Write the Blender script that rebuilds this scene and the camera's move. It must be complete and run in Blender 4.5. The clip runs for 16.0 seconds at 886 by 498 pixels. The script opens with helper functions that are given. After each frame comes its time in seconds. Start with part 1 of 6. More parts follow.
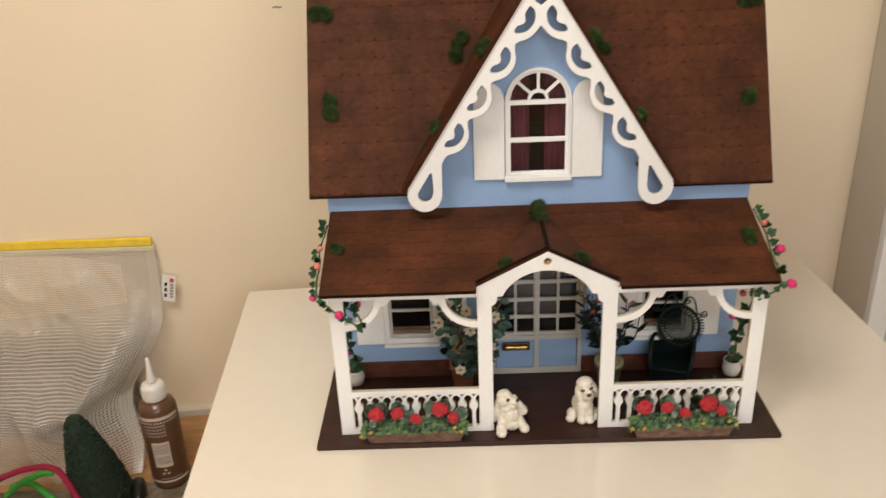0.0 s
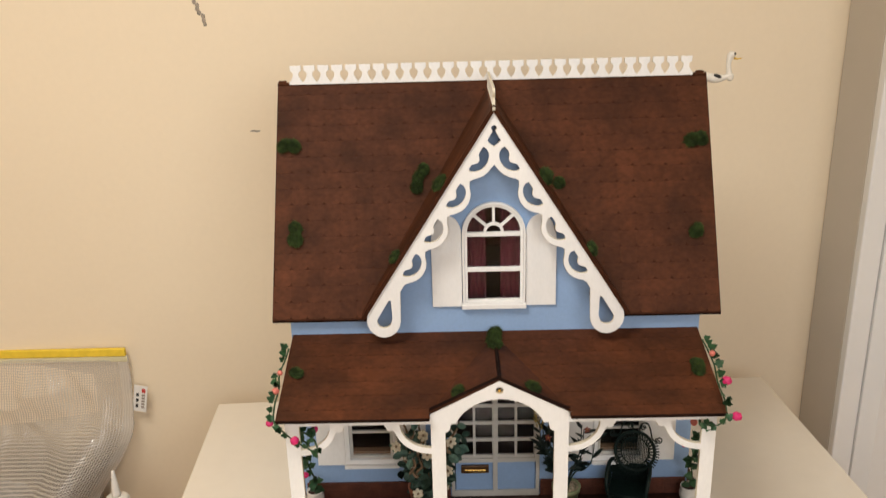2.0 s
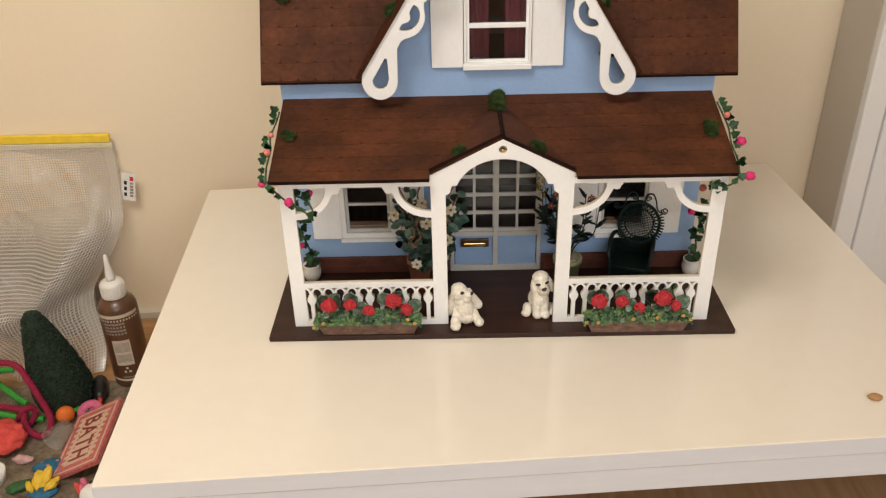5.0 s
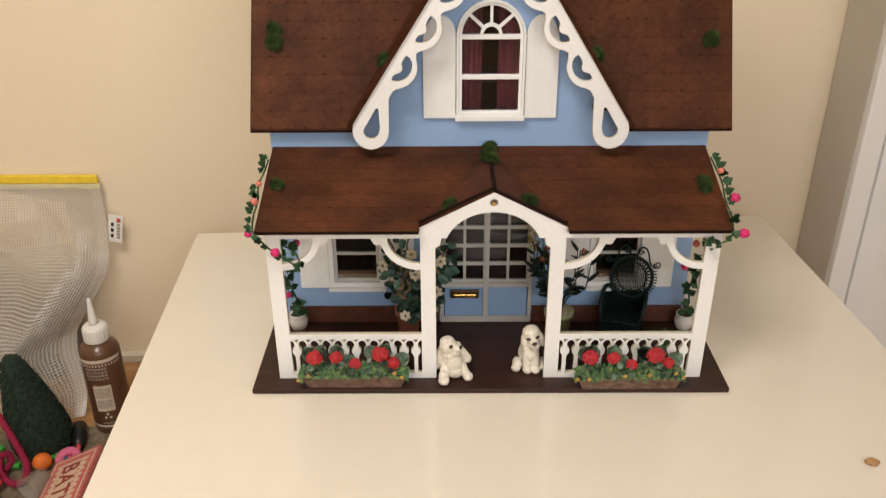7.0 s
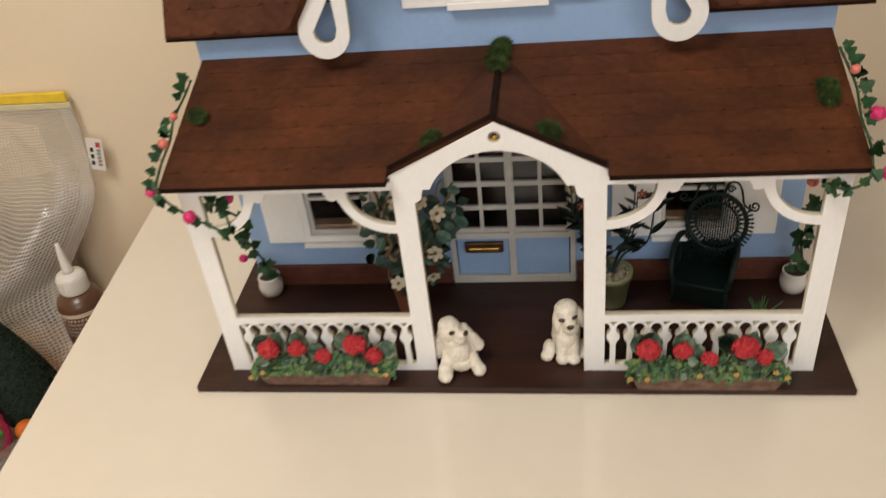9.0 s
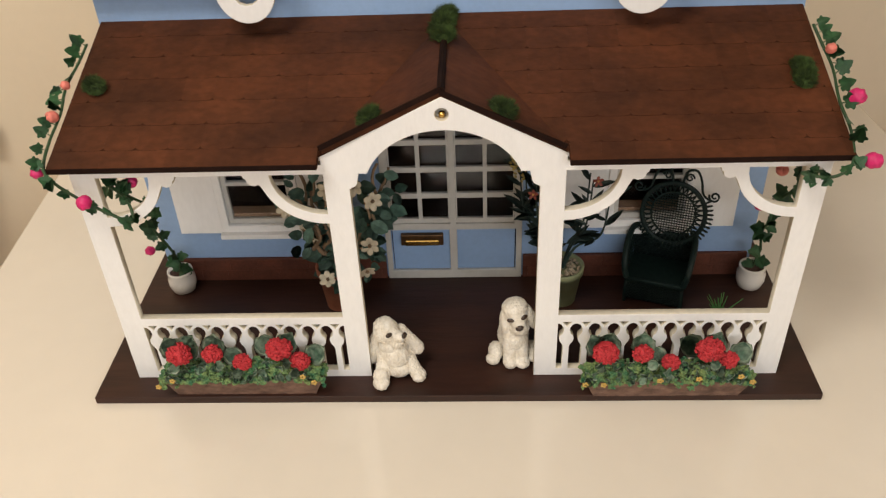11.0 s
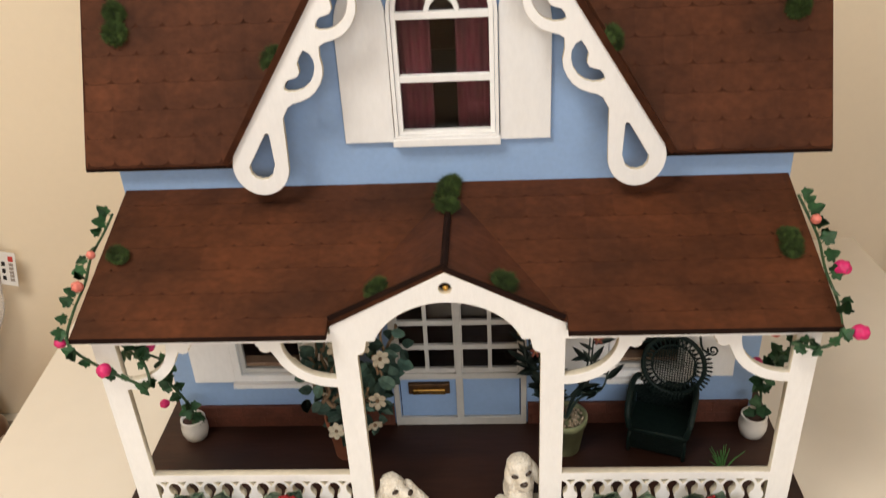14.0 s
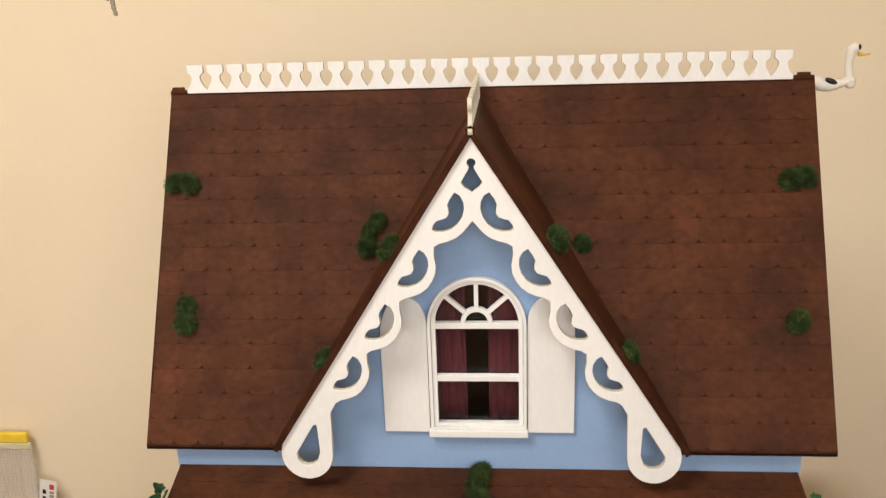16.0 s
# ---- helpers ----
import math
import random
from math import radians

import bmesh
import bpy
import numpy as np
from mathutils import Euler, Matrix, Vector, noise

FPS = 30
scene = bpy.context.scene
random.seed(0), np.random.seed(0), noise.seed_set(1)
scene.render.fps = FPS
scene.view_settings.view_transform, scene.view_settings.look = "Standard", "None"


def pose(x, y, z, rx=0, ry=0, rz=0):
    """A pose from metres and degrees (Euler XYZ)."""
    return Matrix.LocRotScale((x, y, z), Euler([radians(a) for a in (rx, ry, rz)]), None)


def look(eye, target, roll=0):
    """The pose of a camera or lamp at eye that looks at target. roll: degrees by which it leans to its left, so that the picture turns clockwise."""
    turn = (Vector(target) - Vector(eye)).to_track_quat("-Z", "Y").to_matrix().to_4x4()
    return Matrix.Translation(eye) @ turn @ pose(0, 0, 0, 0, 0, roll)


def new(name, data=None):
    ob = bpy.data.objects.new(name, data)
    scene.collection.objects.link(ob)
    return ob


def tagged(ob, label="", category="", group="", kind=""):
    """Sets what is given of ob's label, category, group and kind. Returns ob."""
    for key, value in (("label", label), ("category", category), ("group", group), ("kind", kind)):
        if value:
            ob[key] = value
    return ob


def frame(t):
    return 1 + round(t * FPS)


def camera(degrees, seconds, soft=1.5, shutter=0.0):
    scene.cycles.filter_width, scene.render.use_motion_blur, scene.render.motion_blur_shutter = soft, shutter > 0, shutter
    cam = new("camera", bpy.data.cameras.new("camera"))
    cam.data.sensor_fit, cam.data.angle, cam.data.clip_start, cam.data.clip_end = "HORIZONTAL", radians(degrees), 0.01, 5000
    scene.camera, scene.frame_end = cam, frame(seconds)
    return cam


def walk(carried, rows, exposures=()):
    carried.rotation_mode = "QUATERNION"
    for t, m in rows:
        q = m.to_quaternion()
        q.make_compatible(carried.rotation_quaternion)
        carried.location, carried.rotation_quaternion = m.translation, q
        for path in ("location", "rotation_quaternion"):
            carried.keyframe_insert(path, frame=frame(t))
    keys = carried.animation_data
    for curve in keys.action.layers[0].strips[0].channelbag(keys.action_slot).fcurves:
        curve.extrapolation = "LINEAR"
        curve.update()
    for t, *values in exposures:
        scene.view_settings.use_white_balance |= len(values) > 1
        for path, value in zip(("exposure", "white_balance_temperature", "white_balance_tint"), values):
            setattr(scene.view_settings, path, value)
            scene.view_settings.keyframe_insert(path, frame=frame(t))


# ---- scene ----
cam = camera(55.4, 16.0, soft=1.25, shutter=0.5)
PATH = [
    (0, (-0.1, -0.885, 0.697), (-0.149, 0.927, -0.147), -2.6),
    (0.5, (-0.075, -0.884, 0.721), (-0.077, 0.955, -0.065), -1.3),
    (1, (-0.057, -0.885, 0.759), (-0.071, 0.999, 0.087), -1.3),
    (1.5, (-0.052, -0.892, 0.764), (-0.077, 1.008, 0.141), -1.7),
    (2, (-0.047, -0.9, 0.753), (-0.083, 0.992, 0.107), -1.6),
    (2.5, (-0.045, -0.895, 0.717), (-0.089, 0.971, -0.001), -1.7),
    (3, (-0.041, -0.89, 0.689), (-0.086, 0.934, -0.131), -2.2),
    (3.5, (-0.049, -0.884, 0.661), (-0.087, 0.9, -0.243), -1.9),
    (4, (-0.058, -0.887, 0.648), (-0.093, 0.863, -0.32), -1.9),
    (4.2, (-0.06, -0.887, 0.645), (-0.094, 0.852, -0.341), -2.0),
    (6.3, (-0.059, -0.885, 0.643), (-0.066, 0.847, -0.357), -0.3),
    (6.5, (-0.058, -0.877, 0.642), (-0.066, 0.869, -0.333), -0.3),
    (7, (-0.056, -0.861, 0.652), (-0.062, 0.915, -0.269), -0.3),
    (7.5, (-0.052, -0.85, 0.659), (-0.048, 0.943, -0.227), -0.7),
    (8, (-0.073, -0.813, 0.649), (-0.057, 0.978, -0.24), -1.1),
    (8.5, (-0.018, -0.665, 0.603), (-0.086, 1.063, -0.402), -1.9),
    (9, (0.05, -0.549, 0.561), (-0.229, 1.057, -0.597), -6.8),
    (9.2, (0.057, -0.523, 0.563), (-0.215, 1.091, -0.586), -6.7),
    (11.3, (0.023, -0.484, 0.514), (-0.049, 1.122, -0.675), -2.2),
    (11.5, (0.027, -0.482, 0.516), (-0.041, 1.131, -0.665), -2.1),
    (12, (0.029, -0.479, 0.531), (-0.034, 1.151, -0.626), -2.2),
    (12.5, (0.029, -0.482, 0.539), (-0.049, 1.169, -0.586), -2.4),
    (13, (0.031, -0.485, 0.555), (-0.066, 1.195, -0.526), -3.0),
    (13.5, (0.032, -0.483, 0.564), (-0.075, 1.221, -0.477), -3.1),
    (14, (0.034, -0.479, 0.575), (-0.082, 1.25, -0.423), -3.2),
    (14.5, (0.035, -0.473, 0.634), (-0.09, 1.288, -0.306), -3.1),
    (15, (0.03, -0.492, 0.647), (-0.108, 1.361, -0.093), -3.0),
    (15.5, (0.028, -0.497, 0.685), (-0.132, 1.383, 0.022), -3.1),
    (16, (0.031, -0.501, 0.693), (-0.134, 1.395, 0.077), -2.0),
]
walk(cam, [(t, look(eye, target, roll)) for t, eye, target, roll in PATH], exposures=[(0.0, -0.12), (8.0, -0.12), (9.0, -0.26), (9.5, -0.24), (11.3, -0.14), (12.5, -0.12), (14.5, 0.0), (16.0, 0.0)])

# ---- light ----
ROOM = pose(0, 0, 0, 0, 0, 3.8)        # the room, table and shelf stand a little turned to the dollhouse
FLOOR, CEIL = -0.75, 1.75
WALL_Y, BACK_Y, LEFT_X, RIGHT_X = 0.602, -2.6, -2.1, 2.0

world = bpy.data.worlds.new("world")
scene.world = world
world.use_nodes = True
sky = world.node_tree.nodes.new("ShaderNodeTexSky")
sky.sky_type, sky.sun_disc = "NISHITA", False
sky.sun_elevation, sky.sun_rotation = radians(35), radians(250)
world.node_tree.links.new(sky.outputs[0], world.node_tree.nodes["Background"].inputs[0])
world.node_tree.nodes["Background"].inputs[1].default_value = 0.1


def area_lamp(name, m, sx, sy, watts, colour):
    lamp = bpy.data.lights.new(name, "AREA")
    lamp.shape, lamp.size, lamp.size_y, lamp.energy, lamp.color = "RECTANGLE", sx, sy, watts, colour
    ob = new(name, lamp)
    ob.matrix_world = m
    return ob


# daylight in the opening of the window in the south wall, behind the camera, and the ceiling lamp
WIN_X0, WIN_X1, WIN_Z0, WIN_Z1 = -0.70, 1.50, 0.70, 1.68
area_lamp("window_daylight", ROOM @ look(((WIN_X0 + WIN_X1) / 2, BACK_Y + 0.06, (WIN_Z0 + WIN_Z1) / 2), (-0.1, 0.1, 0.2)),
          WIN_X1 - WIN_X0, WIN_Z1 - WIN_Z0, 32, (1.0, 0.980, 0.955))
LAMP_X, LAMP_Y = -0.62, -0.72
area_lamp("ceiling_lamp_glow", ROOM @ look((LAMP_X, LAMP_Y, CEIL - 0.13), (LAMP_X, LAMP_Y + 0.01, 0)), 0.62, 0.62, 24, (1.0, 0.945, 0.865))


# ---- materials ----
def material(name, colour, rough=0.5, metal=0.0, vary=0.12, scale=20.0, fine=0.0, bump=0.0, bump_scale=400.0,
             stretch=(1, 1, 1), second=None, coat=0.0, random_hue=0.0, spec=0.5):
    """A painted, cast or stained surface: two scales of colour change, roughness change and fine relief."""
    m = bpy.data.materials.new(name)
    m.use_nodes = True
    n, l = m.node_tree.nodes, m.node_tree.links
    b = n["Principled BSDF"]
    tc, mp = n.new("ShaderNodeNewGeometry"), n.new("ShaderNodeMapping")
    l.new(tc.outputs["Position"], mp.inputs[0])
    mp.inputs["Scale"].default_value = stretch
    big = n.new("ShaderNodeTexNoise")
    big.inputs["Scale"].default_value, big.inputs["Detail"].default_value = scale, 6
    l.new(mp.outputs[0], big.inputs["Vector"])
    ramp = n.new("ShaderNodeMapRange")
    ramp.inputs["From Min"].default_value, ramp.inputs["From Max"].default_value = 0.3, 0.7
    l.new(big.outputs["Fac"], ramp.inputs["Value"])
    mix = n.new("ShaderNodeMix")
    mix.data_type = "RGBA"
    dark = second or tuple(c * (1 - vary) for c in colour)
    mix.inputs[6].default_value, mix.inputs[7].default_value = (*dark, 1), (*colour, 1)
    l.new(ramp.outputs[0], mix.inputs[0])
    out = mix.outputs[2]
    if fine:
        small = n.new("ShaderNodeTexNoise")
        small.inputs["Scale"].default_value, small.inputs["Detail"].default_value = bump_scale * 0.6, 4
        l.new(mp.outputs[0], small.inputs["Vector"])
        r2 = n.new("ShaderNodeMapRange")
        r2.inputs["From Min"].default_value, r2.inputs["From Max"].default_value = 0.3, 0.7
        r2.inputs["To Min"].default_value, r2.inputs["To Max"].default_value = 1 - fine, 1 + fine * 0.5
        l.new(small.outputs["Fac"], r2.inputs["Value"])
        mul = n.new("ShaderNodeVectorMath")
        mul.operation = "SCALE"
        l.new(out, mul.inputs[0])
        l.new(r2.outputs[0], mul.inputs["Scale"])
        out = mul.outputs[0]
    if random_hue:
        info, r3, mul2 = n.new("ShaderNodeObjectInfo"), n.new("ShaderNodeMapRange"), n.new("ShaderNodeVectorMath")
        r3.inputs["To Min"].default_value, r3.inputs["To Max"].default_value = 1 - random_hue, 1 + random_hue
        mul2.operation = "SCALE"
        l.new(info.outputs["Random"], r3.inputs["Value"])
        l.new(out, mul2.inputs[0])
        l.new(r3.outputs[0], mul2.inputs["Scale"])
        out = mul2.outputs[0]
    l.new(out, b.inputs["Base Color"])
    r4 = n.new("ShaderNodeMapRange")
    r4.inputs["To Min"].default_value, r4.inputs["To Max"].default_value = min(1, rough + 0.08), max(0, rough - 0.08)
    l.new(big.outputs["Fac"], r4.inputs["Value"])
    l.new(r4.outputs[0], b.inputs["Roughness"])
    b.inputs["Metallic"].default_value = metal
    b.inputs["Coat Weight"].default_value = coat
    b.inputs["Specular IOR Level"].default_value = spec
    if bump:
        tex, bp = n.new("ShaderNodeTexNoise"), n.new("ShaderNodeBump")
        tex.inputs["Scale"].default_value, tex.inputs["Detail"].default_value = bump_scale, 5
        l.new(mp.outputs[0], tex.inputs["Vector"])
        l.new(tex.outputs["Fac"], bp.inputs["Height"])
        bp.inputs["Strength"].default_value, bp.inputs["Distance"].default_value = bump, 0.001
        l.new(bp.outputs[0], b.inputs["Normal"])
    return m


def glass_material(name, colour=(1, 1, 1), rough=0.02):
    m = bpy.data.materials.new(name)
    m.use_nodes = True
    b = m.node_tree.nodes["Principled BSDF"]
    b.inputs["Base Color"].default_value = (*colour, 1)
    b.inputs["Roughness"].default_value = rough
    b.inputs["Transmission Weight"].default_value = 1.0
    b.inputs["IOR"].default_value = 1.30
    return m


WALL_PAINT = material("wall_paint", (0.85, 0.720, 0.535), 0.6, vary=0.035, scale=2.2, bump=0.10, bump_scale=160, fine=0.012)
CEIL_PAINT = material("ceiling_paint", (0.82, 0.78, 0.70), 0.8, vary=0.04, scale=3)
FLOOR_WOOD = material("floor_wood", (0.33, 0.20, 0.11), 0.5, vary=0.3, scale=9, stretch=(6, 0.6, 1), bump=0.1)
TABLE_PAINT = material("table_lacquer", (0.79, 0.715, 0.605), 0.11, vary=0.025, scale=4, fine=0.015, bump=0.03, bump_scale=60)
EDGE_PAINT = material("table_edge_lacquer", (0.77, 0.79, 0.83), 0.4, vary=0.05, scale=25, stretch=(0.3, 1, 3))
CABINET_PAINT = material("cabinet_paint", (0.80, 0.79, 0.77), 0.45, vary=0.04, scale=5)
BASEBOARD_PAINT = material("baseboard_paint", (0.66, 0.60, 0.50), 0.5, vary=0.06, scale=9)
SILL_WOOD = material("plain_sill_wood", (0.22, 0.13, 0.075), 0.6, vary=0.3, scale=40)
SHELF_WOOD = material("shelf_pine", (0.50, 0.27, 0.11), 0.45, vary=0.3, scale=14, stretch=(1, 7, 1), fine=0.1, bump=0.1, bump_scale=120)
WHITE_WOOD = material("white_painted_wood", (0.86, 0.855, 0.845), 0.5, vary=0.05, scale=30, fine=0.03, bump=0.16, bump_scale=500, stretch=(1, 1, 0.35))
CUT_EDGE = material("cream_cut_edge", (0.72, 0.655, 0.52), 0.6, vary=0.12, scale=60, fine=0.06)
BLUE_PAINT = material("light_blue_paint", (0.285, 0.425, 0.665), 0.55, vary=0.06, scale=18, fine=0.04, bump=0.12, bump_scale=420)
ROOF_STAIN = material("stained_roof_wood", (0.101, 0.0335, 0.0142), 0.60, scale=17, second=(0.050, 0.0192, 0.0096), fine=0.22,
                      bump=0.22, bump_scale=260, stretch=(0.80, 1.15, 1.0), random_hue=0.09, spec=0.10)
ROOF_BOARD = material("roof_board_stain", (0.062, 0.0215, 0.0100), 0.75, vary=0.45, scale=40, fine=0.2, spec=0.08)
ROOF_BURNT = material("burnt_shingle_joint", (0.030, 0.0125, 0.0070), 0.8, vary=0.4, scale=60, spec=0.05)
BASE_STAIN = material("dark_stained_plywood", (0.044, 0.0158, 0.0094), 0.45, scale=26, second=(0.023, 0.0096, 0.0064), fine=0.2,
                      bump=0.2, bump_scale=200, stretch=(0.3, 1.8, 1), spec=0.35)
DARK_EDGE = material("dark_roof_edge", (0.018, 0.008, 0.0055), 0.75, vary=0.4, scale=60, spec=0.08)
BRICK_RED = material("brick_red_paint", (0.15, 0.046, 0.026), 0.6, vary=0.4, scale=60, fine=0.2, bump=0.4, bump_scale=700, random_hue=0.09)
MORTAR = material("brick_joint", (0.128, 0.041, 0.024), 0.8, vary=0.3, scale=90)
DOOR_GREY = material("door_frame_offwhite", (0.56, 0.545, 0.51), 0.5, vary=0.10, scale=40, fine=0.05, bump=0.1)
GLASS = glass_material("clear_acetate")
CURTAIN_RED = material("dark_red_curtain", (0.125, 0.012, 0.024), 0.8, vary=0.5, scale=80, stretch=(3, 3, 0.3), bump=0.3)
# near-black base colour: the gloom of the closed rooms is put into their walls
ROOM_DARK = material("dark_interior_shade", (0.024, 0.018, 0.013), 0.8, vary=0.3, scale=30)
BRASS = material("polished_brass", (0.85, 0.55, 0.16), 0.22, metal=1.0, vary=0.2, scale=90)
BRASS_DARK = material("tarnished_brass", (0.14, 0.075, 0.035), 0.4, metal=0.7, vary=0.4, scale=120)
IVY = material("ivy_green", (0.042, 0.140, 0.050), 0.5, vary=0.45, scale=220, fine=0.2, random_hue=0.25)
STEM = material("vine_stem_green", (0.035, 0.085, 0.030), 0.6, vary=0.4, scale=150)
PINK = material("hot_pink_clay", (0.72, 0.022, 0.17), 0.5, vary=0.35, scale=180, random_hue=0.08)
SALMON = material("salmon_pink_clay", (0.78, 0.22, 0.17), 0.5, vary=0.3, scale=180, random_hue=0.06)
GLAZE = material("white_glazed_ceramic", (0.74, 0.71, 0.66), 0.25, vary=0.08, scale=90, bump=0.1, bump_scale=150, coat=0.3)
SOIL = material("potting_soil", (0.060, 0.026, 0.016), 0.9, vary=0.5, scale=350, bump=0.8, bump_scale=600)
MOSS = material("dark_green_moss", (0.064, 0.110, 0.020), 0.95, vary=0.65, scale=260, random_hue=0.15)
RESIN = material("white_resin_fur", (0.83, 0.785, 0.70), 0.45, scale=170, second=(0.70, 0.63, 0.51), fine=0.10, bump=0.4, bump_scale=900)
DOG_DARK = material("dark_brown_paint", (0.045, 0.027, 0.018), 0.3, vary=0.3, scale=300)
TROUGH = material("brown_bark_resin", (0.225, 0.130, 0.092), 0.8, scale=140, second=(0.105, 0.057, 0.040), fine=0.3, bump=1.0, bump_scale=420, stretch=(0.6, 1, 1))
LEAF_RIM = material("pale_painted_leaf_edge", (0.40, 0.46, 0.35), 0.75, scale=160, second=(0.20, 0.28, 0.19), fine=0.3)
LEAF_DARK = material("painted_dark_leaf", (0.23, 0.31, 0.22), 0.72, scale=150, second=(0.045, 0.125, 0.075), fine=0.4, bump=0.8, bump_scale=600, random_hue=0.25)
MOSSY = material("mossy_green_paint", (0.25, 0.33, 0.11), 0.85, scale=150, second=(0.022, 0.145, 0.070), fine=0.5, bump=1.0, bump_scale=900)
RED_FLOWER = material("red_flower_paint", (0.60, 0.034, 0.044), 0.65, scale=320, second=(0.38, 0.016, 0.024), fine=0.2, bump=0.8, bump_scale=900)
YELLOW = material("yellow_flower_paint", (0.62, 0.40, 0.10), 0.6, vary=0.3, scale=300)
MAG_LEAF = material("blue_green_fabric_leaf", (0.100, 0.195, 0.150), 0.65, vary=0.5, scale=160, fine=0.2, random_hue=0.3)
MAG_PETAL = material("cream_petal", (0.56, 0.50, 0.38), 0.65, vary=0.25, scale=200, random_hue=0.12)
TWIG = material("brown_twig", (0.30, 0.20, 0.12), 0.8, vary=0.5, scale=200, bump=0.5, bump_scale=500)
TERRACOTTA = material("terracotta", (0.36, 0.125, 0.066), 0.7, vary=0.3, scale=80, bump=0.3, bump_scale=400)
SAGE_POT = material("sage_green_ceramic", (0.235, 0.255, 0.135), 0.5, vary=0.15, scale=90, bump=0.1)
PEBBLE = material("beige_gravel", (0.42, 0.34, 0.24), 0.8, vary=0.4, scale=300, bump=0.9, bump_scale=600)
OLEANDER = material("dark_lance_leaf", (0.022, 0.044, 0.038), 0.45, vary=0.4, scale=160, random_hue=0.3)
DRY_YELLOW = material("dry_yellow_blossom", (0.42, 0.32, 0.10), 0.8, vary=0.5, scale=400)
ORANGE_FLOWER = material("orange_red_flower", (0.30, 0.075, 0.05), 0.6, vary=0.4, scale=300)
WICKER = material("dark_green_wire", (0.0085, 0.0200, 0.0175), 0.55, vary=0.4, scale=200, spec=0.22)
GRASS_G = material("grass_green", (0.07, 0.23, 0.055), 0.6, vary=0.3, scale=150, random_hue=0.2)
BIRD_WHITE = material("white_clay", (0.78, 0.74, 0.66), 0.5, vary=0.08, scale=160, bump=0.3, bump_scale=400)
BLACK = material("black_paint", (0.012, 0.012, 0.012), 0.4, vary=0.3, scale=200)
BILL = material("yellow_paint", (0.75, 0.47, 0.05), 0.5, vary=0.2, scale=200)
ZIP_YELLOW = material("yellow_zip_tape", (0.90, 0.64, 0.05), 0.6, vary=0.15, scale=60, bump=0.3, bump_scale=900)
TAG_WHITE = material("white_woven_label", (0.78, 0.76, 0.72), 0.7, vary=0.05, scale=200)
TAG_RED = material("red_print", (0.55, 0.05, 0.04), 0.7)
BOTTLE_BROWN = material("brown_paint_bottle", (0.115, 0.052, 0.026), 0.35, vary=0.15, scale=40, coat=0.2)
CAP_WHITE = material("white_plastic_cap", (0.76, 0.74, 0.69), 0.4, vary=0.05, scale=60)
PRINT_CREAM = material("cream_print", (0.60, 0.52, 0.42), 0.6, vary=0.1, scale=200)
PRINT_GREY = material("grey_print", (0.34, 0.29, 0.25), 0.6, vary=0.2, scale=200)
FOAM_GREEN = material("dark_green_flock", (0.022, 0.046, 0.026), 0.75, scale=380, second=(0.007, 0.017, 0.010), fine=0.5, bump=0.6, bump_scale=520, spec=0.35)
CRIMSON = material("crimson_chenille", (0.34, 0.012, 0.055), 0.9, vary=0.4, scale=300, bump=0.8, bump_scale=900)
LIME = material("lime_green_chenille", (0.065, 0.42, 0.055), 0.9, vary=0.4, scale=300, bump=0.8, bump_scale=900)
LEAF_CLAY = material("dark_green_clay", (0.03, 0.12, 0.035), 0.6, vary=0.4, scale=140, bump=0.3)
ORANGE = material("orange_foam", (0.75, 0.17, 0.02), 0.7, vary=0.2, scale=150, bump=0.3)
CORAL = material("coral_red_wool", (0.70, 0.085, 0.065), 0.85, second=(0.50, 0.045, 0.040), scale=85, bump=0.6, bump_scale=500)
ROSE_PINK = material("rose_pink_felt", (0.72, 0.16, 0.28), 0.8, vary=0.2, scale=120, bump=0.4)
FELT_PALE = material("pale_pink_felt", (0.60, 0.36, 0.34), 0.85, vary=0.2, scale=120, bump=0.4)
CARD_PINK = material("pink_printed_card", (0.60, 0.20, 0.17), 0.5, scale=260, second=(0.44, 0.075, 0.085), fine=0.25, bump_scale=700)
CARD_RED = material("dark_red_print", (0.30, 0.055, 0.05), 0.5, vary=0.3, scale=220)
CARD_CREAM = material("cream_printed_card", (0.62, 0.45, 0.33), 0.5, vary=0.12, scale=160)
BLUE_CLAY = material("blue_clay", (0.02, 0.14, 0.26), 0.6, vary=0.35, scale=120, bump=0.3)
YELLOW_CLAY = material("yellow_clay", (0.72, 0.47, 0.03), 0.55, vary=0.2, scale=120)
STUFFING = material("beige_cloth", (0.22, 0.170, 0.120), 0.7, second=(0.050, 0.036, 0.025), scale=11, bump=0.5, bump_scale=90)
# added alpha fade, clear at the top: the cloth darkens the bag gradually downwards
cloth_nodes, cloth_links = STUFFING.node_tree.nodes, STUFFING.node_tree.links
cloth_uv, cloth_sep, cloth_fade = cloth_nodes.new("ShaderNodeUVMap"), cloth_nodes.new("ShaderNodeSeparateXYZ"), cloth_nodes.new("ShaderNodeMapRange")
cloth_links.new(cloth_uv.outputs[0], cloth_sep.inputs[0])
cloth_fade.interpolation_type = "SMOOTHSTEP"
cloth_fade.inputs["From Max"].default_value = 0.62
cloth_links.new(cloth_sep.outputs[1], cloth_fade.inputs["Value"])
cloth_links.new(cloth_fade.outputs[0], cloth_nodes["Principled BSDF"].inputs["Alpha"])
BAND = material("pale_yellow_vinyl", (0.70, 0.64, 0.40), 0.4, vary=0.15, scale=40)
